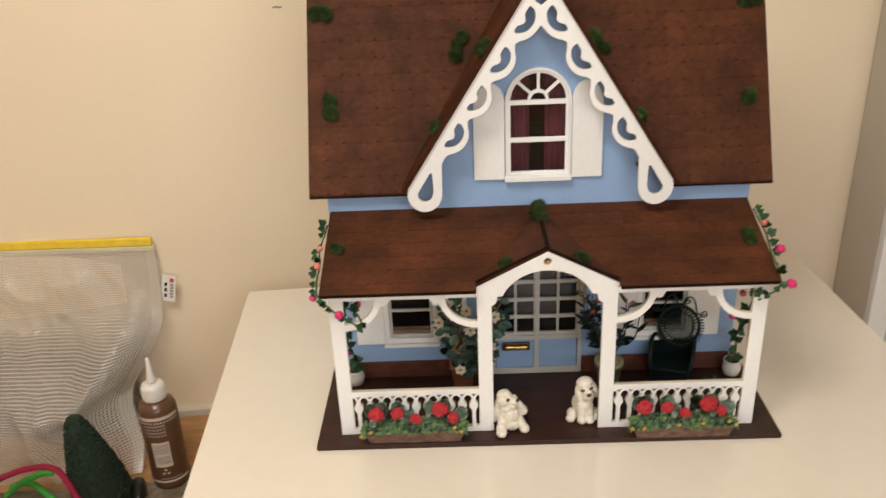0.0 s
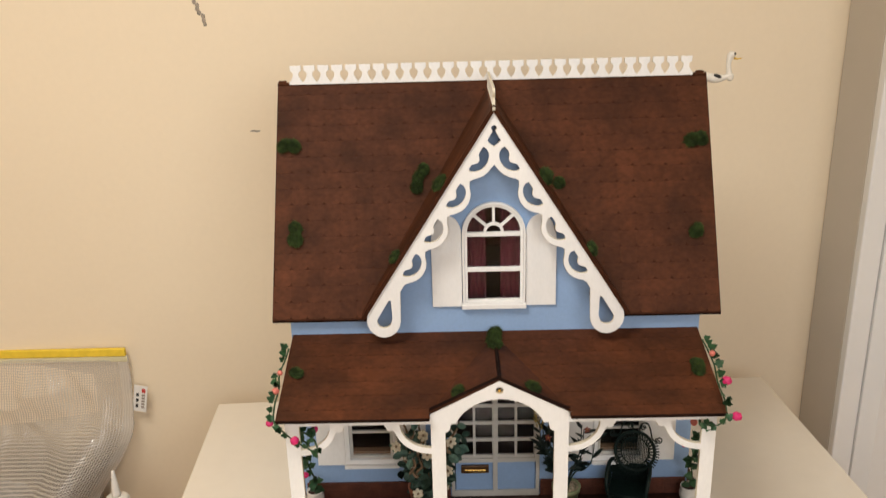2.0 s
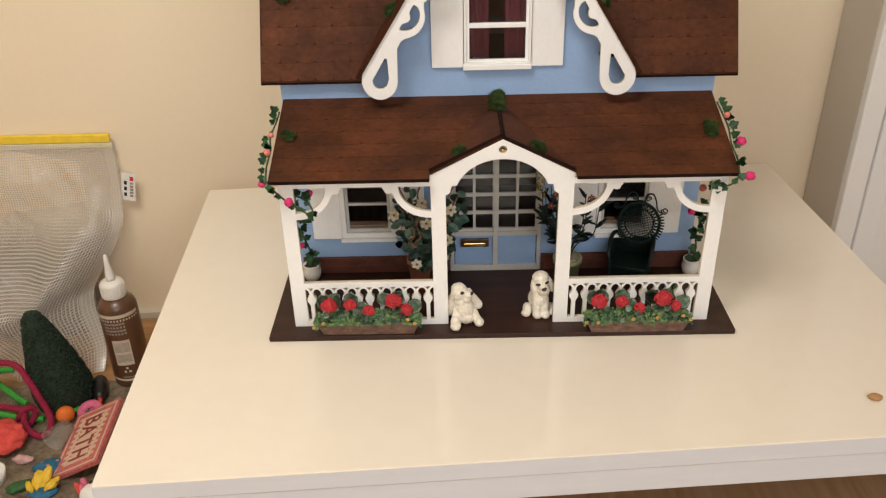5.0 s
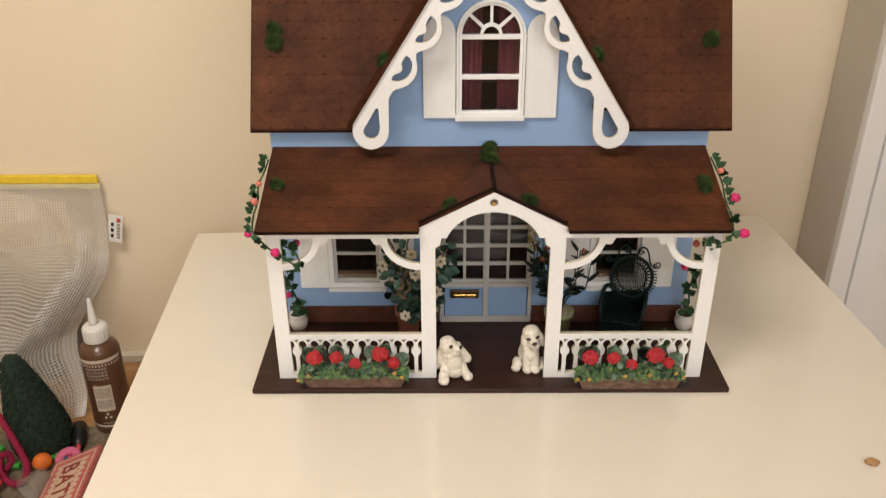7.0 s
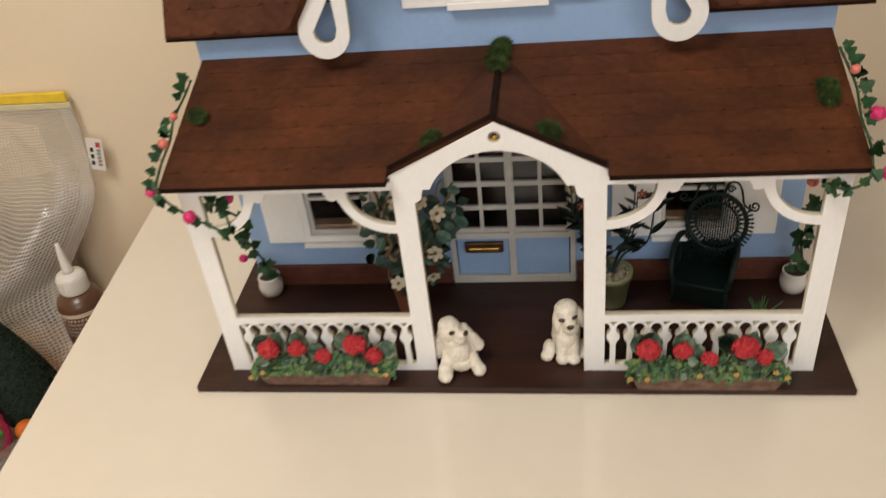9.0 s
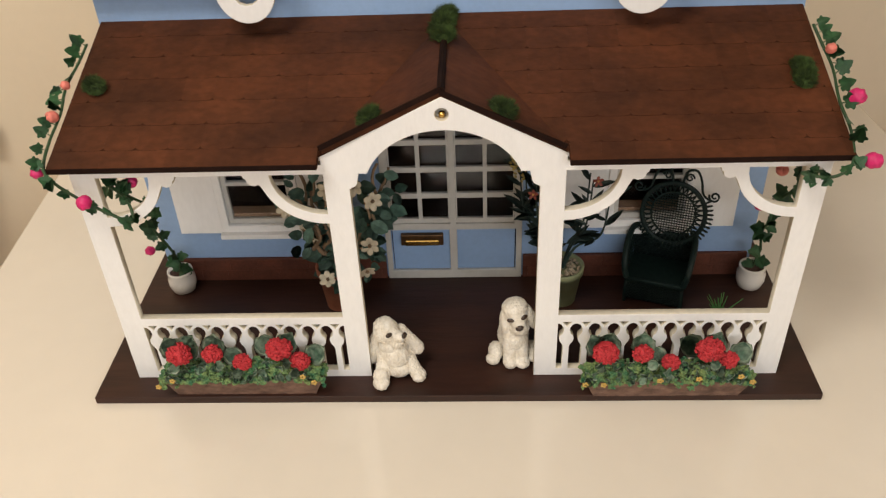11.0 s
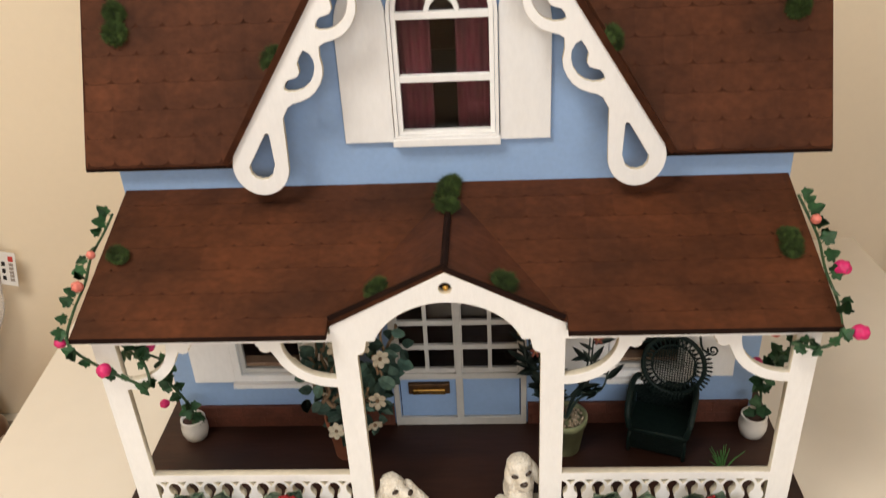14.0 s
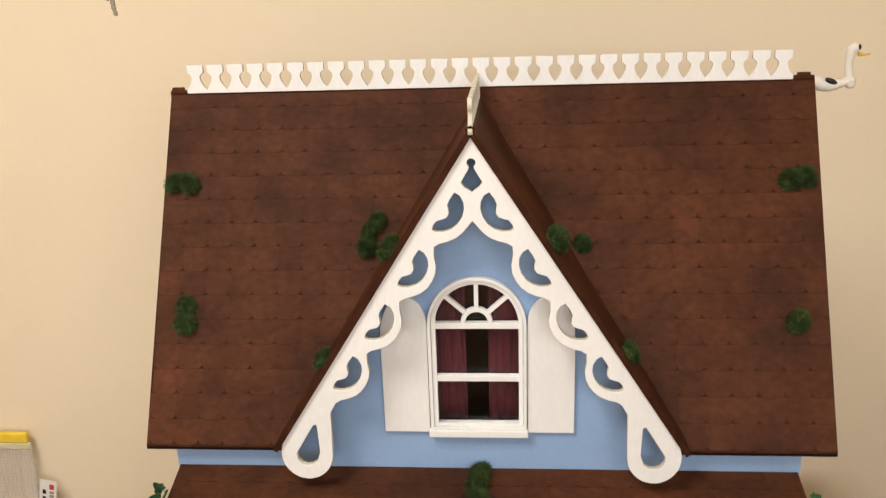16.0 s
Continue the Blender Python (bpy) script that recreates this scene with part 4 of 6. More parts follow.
left_pts = [(-0.2625, 0.1435, 0.028), (-0.258, 0.138, 0.045), (-0.262, 0.132, 0.068), (-0.266, 0.122, 0.095), (-0.258, 0.112, 0.122), (-0.264, 0.090, 0.150), (-0.258, 0.050, 0.186),
            (-0.236, 0.030, 0.186), (-0.228, 0.014, 0.176), (-0.240, 0.011, 0.184), (-0.256, 0.008, 0.198), (-0.270, 0.004, 0.216), (-0.2785, 0.012, 0.2230), (-0.2815, 0.036, 0.2310), (-0.2800, 0.060, 0.2405),
            (-0.2830, 0.084, 0.2490), (-0.2785, 0.108, 0.2600), (-0.2765, 0.124, 0.2670)]
climbing_rose(-1, (-0.2625, 0.1435, BASE_Z), left_pts, 37,
              [((-0.252, 0.008, 0.201), True, (-0.2, -1, -0.2), 1.0), ((-0.236, 0.050, 0.189), True, (0, -1, 0.3), 0.9), ((-0.262, 0.104, 0.084), True, (-0.6, -0.7, 0.3), 0.8),
               ((-0.2800, 0.055, 0.240), False, (-0.6, -0.6, 0.5), 0.85), ((-0.280, 0.012, 0.219), True, (-0.9, -0.2, 0.2), 0.8), ((-0.2800, 0.084, 0.250), False, (-0.5, -0.4, 0.7), 0.65)], 11)
right_pts = [(0.2765, 0.140, 0.028), (0.279, 0.138, 0.050), (0.274, 0.130, 0.078), (0.277, 0.113, 0.105), (0.266, 0.095, 0.130), (0.268, 0.070, 0.160), (0.258, 0.045, 0.187),
             (0.262, 0.020, 0.205), (0.243, 0.010, 0.210), (0.262, 0.006, 0.209), (0.273, 0.006, 0.219), (0.2785, 0.030, 0.2290), (0.2775, 0.058, 0.2395), (0.2805, 0.088, 0.2500), (0.2785, 0.112, 0.2590), (0.2740, 0.124, 0.2690)]
climbing_rose(1, (0.2765, 0.140, BASE_Z), right_pts, 36,
              [((0.2830, 0.058, 0.242), True, (0.7, -0.7, 0.4), 1.15), ((0.2820, 0.010, 0.220), True, (0.9, -0.5, 0.1), 1.1), ((0.279, 0.100, 0.258), False, (0.3, -0.5, 0.7), 0.75),
               ((0.2565, 0.080, 0.171), False, (0, -1, 0.4), 0.9), ((0.2500, 0.088, 0.1345), True, (-0.3, -1, 0.3), 0.95)], 23)


def moss(p, normal, r, seed, clumps=1, along=(0, 0, 1)):
    """A tuft of flock moss: lumps of short soft fibres, merged into one another."""
    rng = random.Random(seed)
    nrm, al = Vector(normal).normalized(), Vector(along).normalized()
    base = frame_of((0, 0, 0), nrm)
    bm = nb()
    for c in range(clumps):
        o = Vector(p) + al * ((c - (clumps - 1) / 2) * r * 1.2)
        for k in range(3):
            q = o + base @ Vector((rng.uniform(-.30, .30), rng.uniform(-.30, .30), rng.uniform(-.05, .2))) * r
            rr = r * rng.uniform(0.68, 0.86)
            blob(bm, frame_of(q, nrm) @ Matrix.Diagonal((rr * 0.80, rr * 0.80, rr * 0.62, 1)), 2, 0.15, 2.5, seed + c + k)
            for i in range(700):
                d = (base @ Vector((rng.gauss(0, 1), rng.gauss(0, 1), abs(rng.gauss(0, 0.8)) + 0.05)).normalized()).normalized()
                a = q + d * rr * rng.uniform(0.5, 0.8)
                b = q + d * rr * rng.uniform(0.95, 1.28) + Vector((rng.uniform(-.12, .12), 0, rng.uniform(-.10, .14))) * rr
                w = d.cross(Vector((rng.random(), rng.random(), rng.random()))).normalized() * rr * 0.04
                bm.faces.new([bm.verts.new(v) for v in (a - w, a + w, b)])
    return obj("moss_tuft", bm, MOSS, None, "small dark green flock moss tuft glued on the roof", False, "moss", "moss tufts on the roofs", "")


PN = Vector((0, -P_SLOPE, 1)).normalized()
MN = Vector((0, -(RIDGE[1] - EAVE[1]), RIDGE[0] - EAVE[0])).normalized()


def on_porch(x, y, r, seed, clumps=1, along=(0, 1, 0.4)):
    return moss((x, y, porch_z(y) + 0.002), PN, r, seed, clumps, along)


def on_roof(x, z, r, seed, clumps=1, along=(0, 0.4, 1)):
    return moss((x, main_roof_y(z) - 0.001, z + 0.0005), MN, r, seed, clumps, along)


on_porch(-0.2606, 0.084, 0.0105, 1)
on_porch(0.2590, 0.089, 0.0095, 2)
on_porch(0.2585, 0.079, 0.0105, 3)
on_porch(0.000, 0.152, 0.0120, 4)
on_porch(-0.002, 0.139, 0.0125, 5)
on_porch(-0.003, 0.125, 0.0125, 6)
moss((0.000, 0.112, 0.2725), (0, -0.2, 1), 0.0100, 9)
moss((-0.050, 0.034, 0.2450), (-0.4, -0.3, 0.9), 0.0105, 7)
moss((0.042, 0.034, 0.2490), (0.4, -0.3, 0.9), 0.0110, 8)
for i, (x, z, r) in enumerate([(-0.286, 0.514, 0.0115), (-0.272, 0.513, 0.0120), (-0.271, 0.411, 0.0105), (-0.271, 0.396, 0.0115), (0.279, 0.508, 0.0115), (0.292, 0.511, 0.0110),
                               (0.276, 0.397, 0.0110), (-0.093, 0.480, 0.0105), (-0.098, 0.469, 0.0110), (-0.102, 0.457, 0.0110), (0.094, 0.4595, 0.0100)]):
    on_roof(x, z, r, 20 + i)
for i, (s, z, r) in enumerate([(-1, 0.487, 0.0125), (1, 0.493, 0.0135), (1, 0.394, 0.0110), (-1, 0.389, 0.0105)]):
    x = 0.176 * (0.583 - z) / 0.278 - 0.004
    moss((s * (x + 0.0095), 0.140 + 0.02 * (z - 0.37), z - 0.002), (s * 0.85, -0.1, 0.5), r, 40 + i, 1)


# seated dogs
def strands(p, k):
    """Combed fur: ridges that run down the coat and waver."""
    w = Vector((p.x * 900 + 0.9 * math.sin(p.z * 300 + k), p.y * 900, p.z * 210 + k))
    return 0.00075 * noise.noise(w) + 0.00045 * noise.noise(w * 2.1) + 0.0002 * noise.noise(p * 260 + Vector((k, 0, 0)))


def curls(p, k):
    """Clipped curls: small crisp lumps."""
    return 0.0006 * (0.30 - abs(noise.noise(p * 520 + Vector((k, 0, 0))))) + 0.0005 * noise.noise(Vector((p.x * 800, p.y * 800, p.z * 420 + k)))


def dog(name, label, m, head, balls, head_balls, eye, nose, coat, seed, eyes=(-1, 1)):
    """A cast white dog, sitting: one mesh grown from overlapping lumps, with painted eyes and nose."""
    bm = nb()
    for x, y, z, rx, ry, rz, *rot in balls:
        blob(bm, pose(x, y, z, *rot) @ Matrix.Diagonal((rx, ry, rz, 1)), 3)
    for x, y, z, rx, ry, rz, *rot in head_balls:
        blob(bm, head @ pose(x, y, z, *rot) @ Matrix.Diagonal((rx, ry, rz, 1)), 3)
    me = bpy.data.meshes.new("dog_rough")
    bm.to_mesh(me)
    bm.free()
    tmp = new("dog_rough", me)
    rm = tmp.modifiers.new("remesh", "REMESH")
    rm.mode, rm.voxel_size = "VOXEL", 0.00052
    sm = tmp.modifiers.new("smooth", "SMOOTH")
    sm.iterations, sm.factor = 4, 0.5
    me = bpy.data.meshes.new_from_object(tmp.evaluated_get(bpy.context.evaluated_depsgraph_get()))
    bpy.data.objects.remove(tmp)
    bm = nb()
    bm.from_mesh(me)
    bm.normal_update()
    tip = head @ Vector(nose[:3])
    for v in bm.verts:
        calm = min(1, max(0.1, ((v.co - tip).length - 0.003) / 0.006))
        v.co += v.normal * coat(v.co, seed) * calm
        v.co.z = max(v.co.z, 0.0)
    n0 = len(bm.faces)
    for s in eyes:
        blob(bm, head @ pose(s * eye[0], eye[1], eye[2], 0, s * -10, s * 20) @ Matrix.Diagonal((eye[3], 0.0012, eye[4], 1)), 2)
    blob(bm, head @ pose(*nose[:3]) @ Matrix.Diagonal((nose[3], 0.0018, nose[4], 1)), 2, 0.15, 2)
    bm.faces.ensure_lookup_table()
    for f in bm.faces[n0:]:
        f.material_index = 1
    ob = obj(name, bm, [RESIN, DOG_DARK], None, label, True, "figurine", "dog figurines on the porch")
    ob.matrix_world = m
    return ob


def limb(a, b, r0, r1, n=6):
    a, b = Vector(a), Vector(b)
    return [(*a.lerp(b, k / n), r0 + (r1 - r0) * k / n, r0 + (r1 - r0) * k / n, r0 + (r1 - r0) * k / n) for k in range(n + 1)]


# puppy: shaggy chest, splayed forepaws, head turned aside and up, one long ear hanging, one flung out, fur over the far eye
dog("dog_figurine", "white resin puppy figurine with outstretched paws, sitting by the porch post", pose(-0.0470, 0.0295, BASE_Z, 0, 0, 4),
    pose(-0.0052, -0.0010, 0.0432, -14, 2, 54),
    [(-0.001, 0.010, 0.015, 0.0160, 0.0170, 0.0150), (-0.001, 0.001, 0.023, 0.0135, 0.0122, 0.0165), (0.0004, -0.0050, 0.0225, 0.0112, 0.0086, 0.0150), (0.002, -0.006, 0.011, 0.0115, 0.0085, 0.0095), (-0.0030, -0.0015, 0.0335, 0.0104, 0.0094, 0.0100)]
    + limb((-0.009, -0.003, 0.019), (-0.0125, -0.0150, 0.0060), 0.0068, 0.0064) + [(-0.0130, -0.0182, 0.0054, 0.0068, 0.0070, 0.0056), (-0.0130, -0.0150, 0.010, 0.0064, 0.0062, 0.0080)]
    + limb((0.009, -0.002, 0.018), (0.0165, -0.0085, 0.0060), 0.0066, 0.0058) + [(0.0182, -0.0110, 0.0050, 0.0064, 0.0072, 0.0052)]
    + limb((-0.0135, 0.0045, 0.041), (-0.0205, 0.0065, 0.015), 0.0042, 0.0078, 9) + limb((0.0055, 0.0055, 0.0430), (0.0180, 0.0030, 0.0235), 0.0042, 0.0060, 9),
    [(0, 0.0005, 0.0030, 0.0106, 0.0112, 0.0110), (0, 0.001, 0.0098, 0.0086, 0.0090, 0.0056), (0, -0.0108, 0.0005, 0.0054, 0.0078, 0.0047), (0, -0.0078, -0.0050, 0.0066, 0.0062, 0.0062), (0, -0.0010, -0.0095, 0.0088, 0.0078, 0.0080)],
    (0.0074, -0.0090, 0.0056, 0.0031, 0.0022), (0.0, -0.0184, 0.0024, 0.0031, 0.0026), strands, 3.0, (-1,))
# poodle: upright on close forelegs, topknot, hanging ears, bearded muzzle
dog("dog_figurine", "white resin poodle figurine sitting upright by the porch post", pose(0.0530, 0.0490, BASE_Z, 0, 0, 4),
    pose(0.0010, -0.0035, 0.0470, -6, -11, 3),
    [(0, 0.011, 0.014, 0.0135, 0.0150, 0.0145), (0, 0.004, 0.025, 0.0115, 0.0115, 0.0170), (0, -0.004, 0.0300, 0.0108, 0.0085, 0.0110), (0, -0.0062, 0.0225, 0.0112, 0.0082, 0.0125),
     (-0.0160, -0.001, 0.0065, 0.0066, 0.0095, 0.0074), (0.0150, -0.001, 0.0055, 0.0065, 0.0100, 0.0062), (-0.0190, -0.0085, 0.0045, 0.0062, 0.0062, 0.0048), (0.0160, -0.0080, 0.0042, 0.0058, 0.0062, 0.0046)]
    + limb((-0.0046, -0.006, 0.024), (-0.0046, -0.0110, 0.0055), 0.0064, 0.0062) + limb((0.0046, -0.006, 0.024), (0.0046, -0.0110, 0.0055), 0.0064, 0.0062)
    + [(-0.0048, -0.0140, 0.0045, 0.0063, 0.0066, 0.0052), (0.0052, -0.0144, 0.0043, 0.0063, 0.0068, 0.0050)],
    [(0, 0, 0.0030, 0.0108, 0.0108, 0.0110), (0, 0.0000, 0.0088, 0.0108, 0.0104, 0.0078), (0, -0.0092, -0.0012, 0.0062, 0.0072, 0.0050), (0, -0.0095, -0.0060, 0.0068, 0.0056, 0.0062), (0, -0.0060, -0.0085, 0.0084, 0.0066, 0.0070),
     (-0.0108, 0.0010, -0.0045, 0.0044, 0.0070, 0.0125, 0, 8, 0), (0.0108, 0.0010, -0.0045, 0.0044, 0.0070, 0.0125, 0, -8, 0)],
    (0.0058, -0.0102, 0.0038, 0.0032, 0.0021), (0.0, -0.0166, -0.0012, 0.0036, 0.0026), curls, 8.0)


# flower troughs
def flower_trough(m, seed, heads, sprigs):
    """heads: the red flowers (x, z, radius); sprigs: the tiny yellow flowers (x, z)."""
    rng = random.Random(seed)
    t = thing("flower_trough", "brown resin flower trough with red flowers, on the porch edge", "planter", "flower troughs before the railings", m)
    bm = nb()
    n = 26
    pts = []
    for k in range(6):
        u = k / 5
        z, w = 0.0190 * u, 0.058 + 0.0080 * u
        ring = [(-w + 2 * w * i / n, -0.001 - 0.003 * u) for i in range(n + 1)] + [(w - 2 * w * i / n, 0.0150 + 0.0022 * u) for i in range(n + 1)]
        vs = []
        for x, y in ring:
            s = Vector((x, y, z)) * 300
            groove = 0.0012 if min(abs(x + 0.021), abs(x - 0.029)) < 0.0012 else 0
            vs.append(bm.verts.new((x, y + (0.0007 * noise.noise(s) + groove) * (1 if y < 0.01 else -1), z + (0.0011 * noise.noise(s * 0.6) if u == 1 else 0))))
        pts.append(vs)
    for a, b in zip(pts, pts[1:]):
        for i in range(len(a)):
            j = (i + 1) % len(a)
            bm.faces.new((a[i], a[j], b[j], b[i]))
    bm.faces.new(pts[-1])
    bm.faces.new(pts[0][::-1])
    part("trough", bm, TROUGH, t, "rough brown trough")
    bm = nb()
    for i in range(950):
        x = rng.uniform(-0.0685, 0.0685)
        e = 1 - (abs(x) / 0.078) ** 6
        up = rng.random()
        p = Vector((x, -0.0078 + 0.0085 * up + rng.uniform(0, 0.010), 0.0185 + up * (0.0130 + 0.0050 * noise.noise((x * 70, seed, 0))) * e))
        if rng.random() < 0.05 or abs(x) > 0.064:
            p.z -= rng.uniform(0, 0.0060)
        r = rng.uniform(0.0009, 0.0022)
        blob(bm, frame_of(p, (rng.uniform(-1, 1), -1, rng.uniform(0, 1))) @ Matrix.Diagonal((r * 1.2, r, r * 0.55, 1)), 2 if r > 0.0014 else 1, 1.1, 2.6, i)
    part("ground_cover", bm, MOSSY, t, "mottled green and yellow moss foliage", False)
    shapes = []
    for k in range(4):
        leaf = nb()
        g = []
        for j in range(9):
            v = j / 8
            w = 0.0082 * math.sin(math.pi * min(0.985, 0.10 + 0.885 * v)) ** 0.55 * (1 - 0.25 * (1 - v) ** 2)
            row = []
            for i in range(9):
                u = i / 4 - 1
                frill = 0.0008 * math.sin(u * 4 + v * 9 + k) * u * u + 0.0008 * noise.noise((u * 3 + k * 5, v * 4, 1))
                row.append(leaf.verts.new((u * w * (1 + 0.06 * math.sin(v * 17 + k)), 0.0150 * v, 0.0028 * u * u + frill - 0.0030 * v * v)))
            g.append(row)
        for a, b in zip(g, g[1:]):
            for i in range(8):
                leaf.faces.new((a[i], a[i + 1], b[i + 1], b[i])).material_index = 1 if i in (0, 7) or b is g[-1] else 0
        bmesh.ops.solidify(leaf, geom=leaf.faces[:], thickness=0.0006)
        shapes.append(as_mesh("leaf", leaf, LEAF_DARK))
        shapes[-1].materials.append(LEAF_RIM)
    for i, (fx, fz, fr) in enumerate(heads):             # one or two broad rounded leaves stand behind each flower, one curls below it
        spread = ((62, 128), (84,), (150,), (58, 168), (30,))[i]
        for k, ang in enumerate(spread + (250 + 50 * (i % 2),)):
            low = ang > 180
            a = radians(ang + rng.uniform(-8, 8))
            d = Vector((math.cos(a) * 0.75, -0.10, abs(math.sin(a)) * 0.8 + 0.35)).normalized() if not low else Vector((math.cos(a) * 1.6, -0.55, 0.35)).normalized()
            ax = d.cross(Vector((-math.cos(a) * 0.35, -1, 0.45)).normalized()).normalized()
            s = rng.uniform(1.0, 1.25) * (0.62 + 50 * fr) if not low else 0.62
            x = max(-0.055, min(0.055, fx + (0.006 if abs(math.cos(a)) > 0.4 else 0.002) * math.cos(a)))
            put("leaf", shapes[(i + k) % 4], t, Matrix.Translation((x, 0.0075 if not low else -0.0045, max(0.021, fz - fr * (0.9 if not low else 1.2)))) @ Matrix((ax, d, ax.cross(d))).transposed().to_4x4() @ Matrix.Diagonal((s, s, s, 1)))
    for i in range(64):                                  # small curled leaves over the moss
        x = rng.uniform(-0.064, 0.064)
        e = 1 - (abs(x) / 0.074) ** 6
        up = rng.random()
        d = Vector((rng.uniform(-1, 1), rng.uniform(-0.5, 0.1), rng.uniform(0.2, 1.0))).normalized()
        s = rng.uniform(0.28, 0.58)
        ax = d.cross(Vector((rng.uniform(-.4, .4), -1, 0.5))).normalized()
        q = Matrix((ax, d, ax.cross(d))).transposed().to_4x4()
        put("leaf", shapes[i % 4], t, Matrix.Translation((x, -0.0060 + 0.0100 * up, 0.0195 + 0.0105 * up * e)) @ q @ Matrix.Rotation(rng.uniform(-.9, .9), 4, "Y") @ Matrix.Diagonal((s, s, s, 1)))
    for i, (x, z, r) in enumerate(heads):
        bm = nb()
        blob(bm, Matrix.Translation((x, 0.0005, z - 0.003)) @ Matrix.Diagonal((r * 0.86, r * 0.7, r * 0.80, 1)), 3, 0.40, 2.4, i + seed)
        for k in range(110):
            a, bb = rng.uniform(0, 6.283), math.acos(rng.uniform(-0.7, 1))
            d = Vector((math.sin(bb) * math.cos(a), -abs(math.sin(bb) * math.sin(a)) if rng.random() < .8 else math.sin(bb) * math.sin(a), math.cos(bb)))
            blob(bm, frame_of(Vector((x, 0.0005, z - 0.003)) + Vector((d.x * r * 0.87, d.y * r * 0.72, d.z * r * 0.82)) * rng.uniform(0.92, 1.08), d) @ Matrix.Diagonal((0.0015, 0.0011, 0.0013, 1)), 1, 0.3, 3, k)
        part("flower", bm, RED_FLOWER, t, "red flower head", True)
    for x, z in sprigs:
        bm = nb()
        for k in range(5):
            a = k * 1.2566
            blob(bm, Matrix.Translation((x + 0.0016 * math.cos(a), -0.0085, z + 0.0016 * math.sin(a))) @ Matrix.Diagonal((0.0013, 0.0010, 0.0013, 1)), 1)
        part("small_flower", bm, YELLOW, t, "tiny yellow flower", True)
    return t


flower_trough(pose(-0.1710, 0.0045, BASE_Z), 5, [(-0.0480, 0.0475, 0.0108), (-0.0210, 0.0480, 0.0088), (0.0020, 0.0385, 0.0080), (0.0340, 0.0530, 0.0112), (0.0490, 0.0395, 0.0088)],
              [(-0.069, 0.0165), (0.0515, 0.0270), (-0.056, 0.0230), (0.060, 0.0205)])
flower_trough(pose(0.1735, 0.0000, BASE_Z), 9, [(-0.0515, 0.0500, 0.0108), (-0.0225, 0.0490, 0.0086), (0.0005, 0.0395, 0.0074), (0.0285, 0.0530, 0.0118), (0.0445, 0.0415, 0.0082)],
              [(-0.0665, 0.0205), (-0.0520, 0.0200), (-0.0080, 0.0245), (0.0220, 0.0260), (0.0540, 0.0285), (0.0640, 0.0225)])


# leafy shrub with cream flowers
def flower_mesh(name, petals, r, mat, heart, width=0.30):
    bm = nb()
    for k in range(petals):
        m = Matrix.Rotation(6.2832 * k / petals, 4, "Z") @ pose(0, r * 0.55, 0.0012, 22) @ Matrix.Diagonal((r * width, r * 0.52, r * 0.07, 1))
        blob(bm, m, 2)
    n0 = len(bm.faces)
    for k in range(6):
        blob(bm, Matrix.Translation((r * 0.13 * math.cos(k * 1.05), r * 0.13 * math.sin(k * 1.05), r * 0.22)) @ Matrix.Diagonal((r * 0.09, r * 0.09, r * 0.2, 1)), 1)
    bm.faces.ensure_lookup_table()
    for f in bm.faces[n0:]:
        f.material_index = 1
    me = as_mesh(name, bm, mat)
    me.materials.append(heart)
    return me


t = thing("flowering_shrub", "leafy blue-green shrub with cream flowers in a terracotta pot", "potted plant", m=Matrix.Translation((-0.107, 0.120, BASE_Z)))
part("pot", lathe(nb(), [(0.0120, 0), (0.0125, 0.001), (0.0165, 0.0375), (0.0180, 0.0380), (0.0185, 0.0455), (0.0165, 0.0460), (0.0152, 0.041), (0, 0.041)], 28), TERRACOTTA, t, "terracotta pot", True)
part("soil", blob(nb(), Matrix.Translation((0, 0, 0.0415)) @ Matrix.Diagonal((0.015, 0.015, 0.002, 1)), 3, 0.4, 5, 7), SOIL, t, "", True)
rng = random.Random(77)
SHRUB_LEAF = leaf_mesh("leaf", "broad", 0.0172, MAG_LEAF)
CREAM = flower_mesh("flower", 6, 0.0082, MAG_PETAL, TWIG, 0.37)
ends = []
for i in range(17):
    left = i % 5 < 3
    lean = rng.uniform(-0.024, 0.006) if left else rng.uniform(0.022, 0.054)
    tip = Vector((lean, rng.uniform(-0.026, 0.004), rng.uniform(0.100, 0.168)))
    path = smooth_path([(rng.uniform(-.006, .006), rng.uniform(-.006, .006), 0.040), (tip.x * 0.30 - 0.004, tip.y * 0.5 - 0.004, 0.068), (tip.x * 0.80, tip.y * 0.8, tip.z * 0.70), tip], 7)
    part("stem", tube(nb(), [p + Vector((0.0030 * math.sin(i * 2.1 + k * 0.9), 0.0020 * math.cos(i + k * 1.1), 0)) if k else p for k, p in enumerate(path)], 0.0027, 0.0012, 7), TWIG, t, "brown twisting stem", True)
    ends.append((left, path))
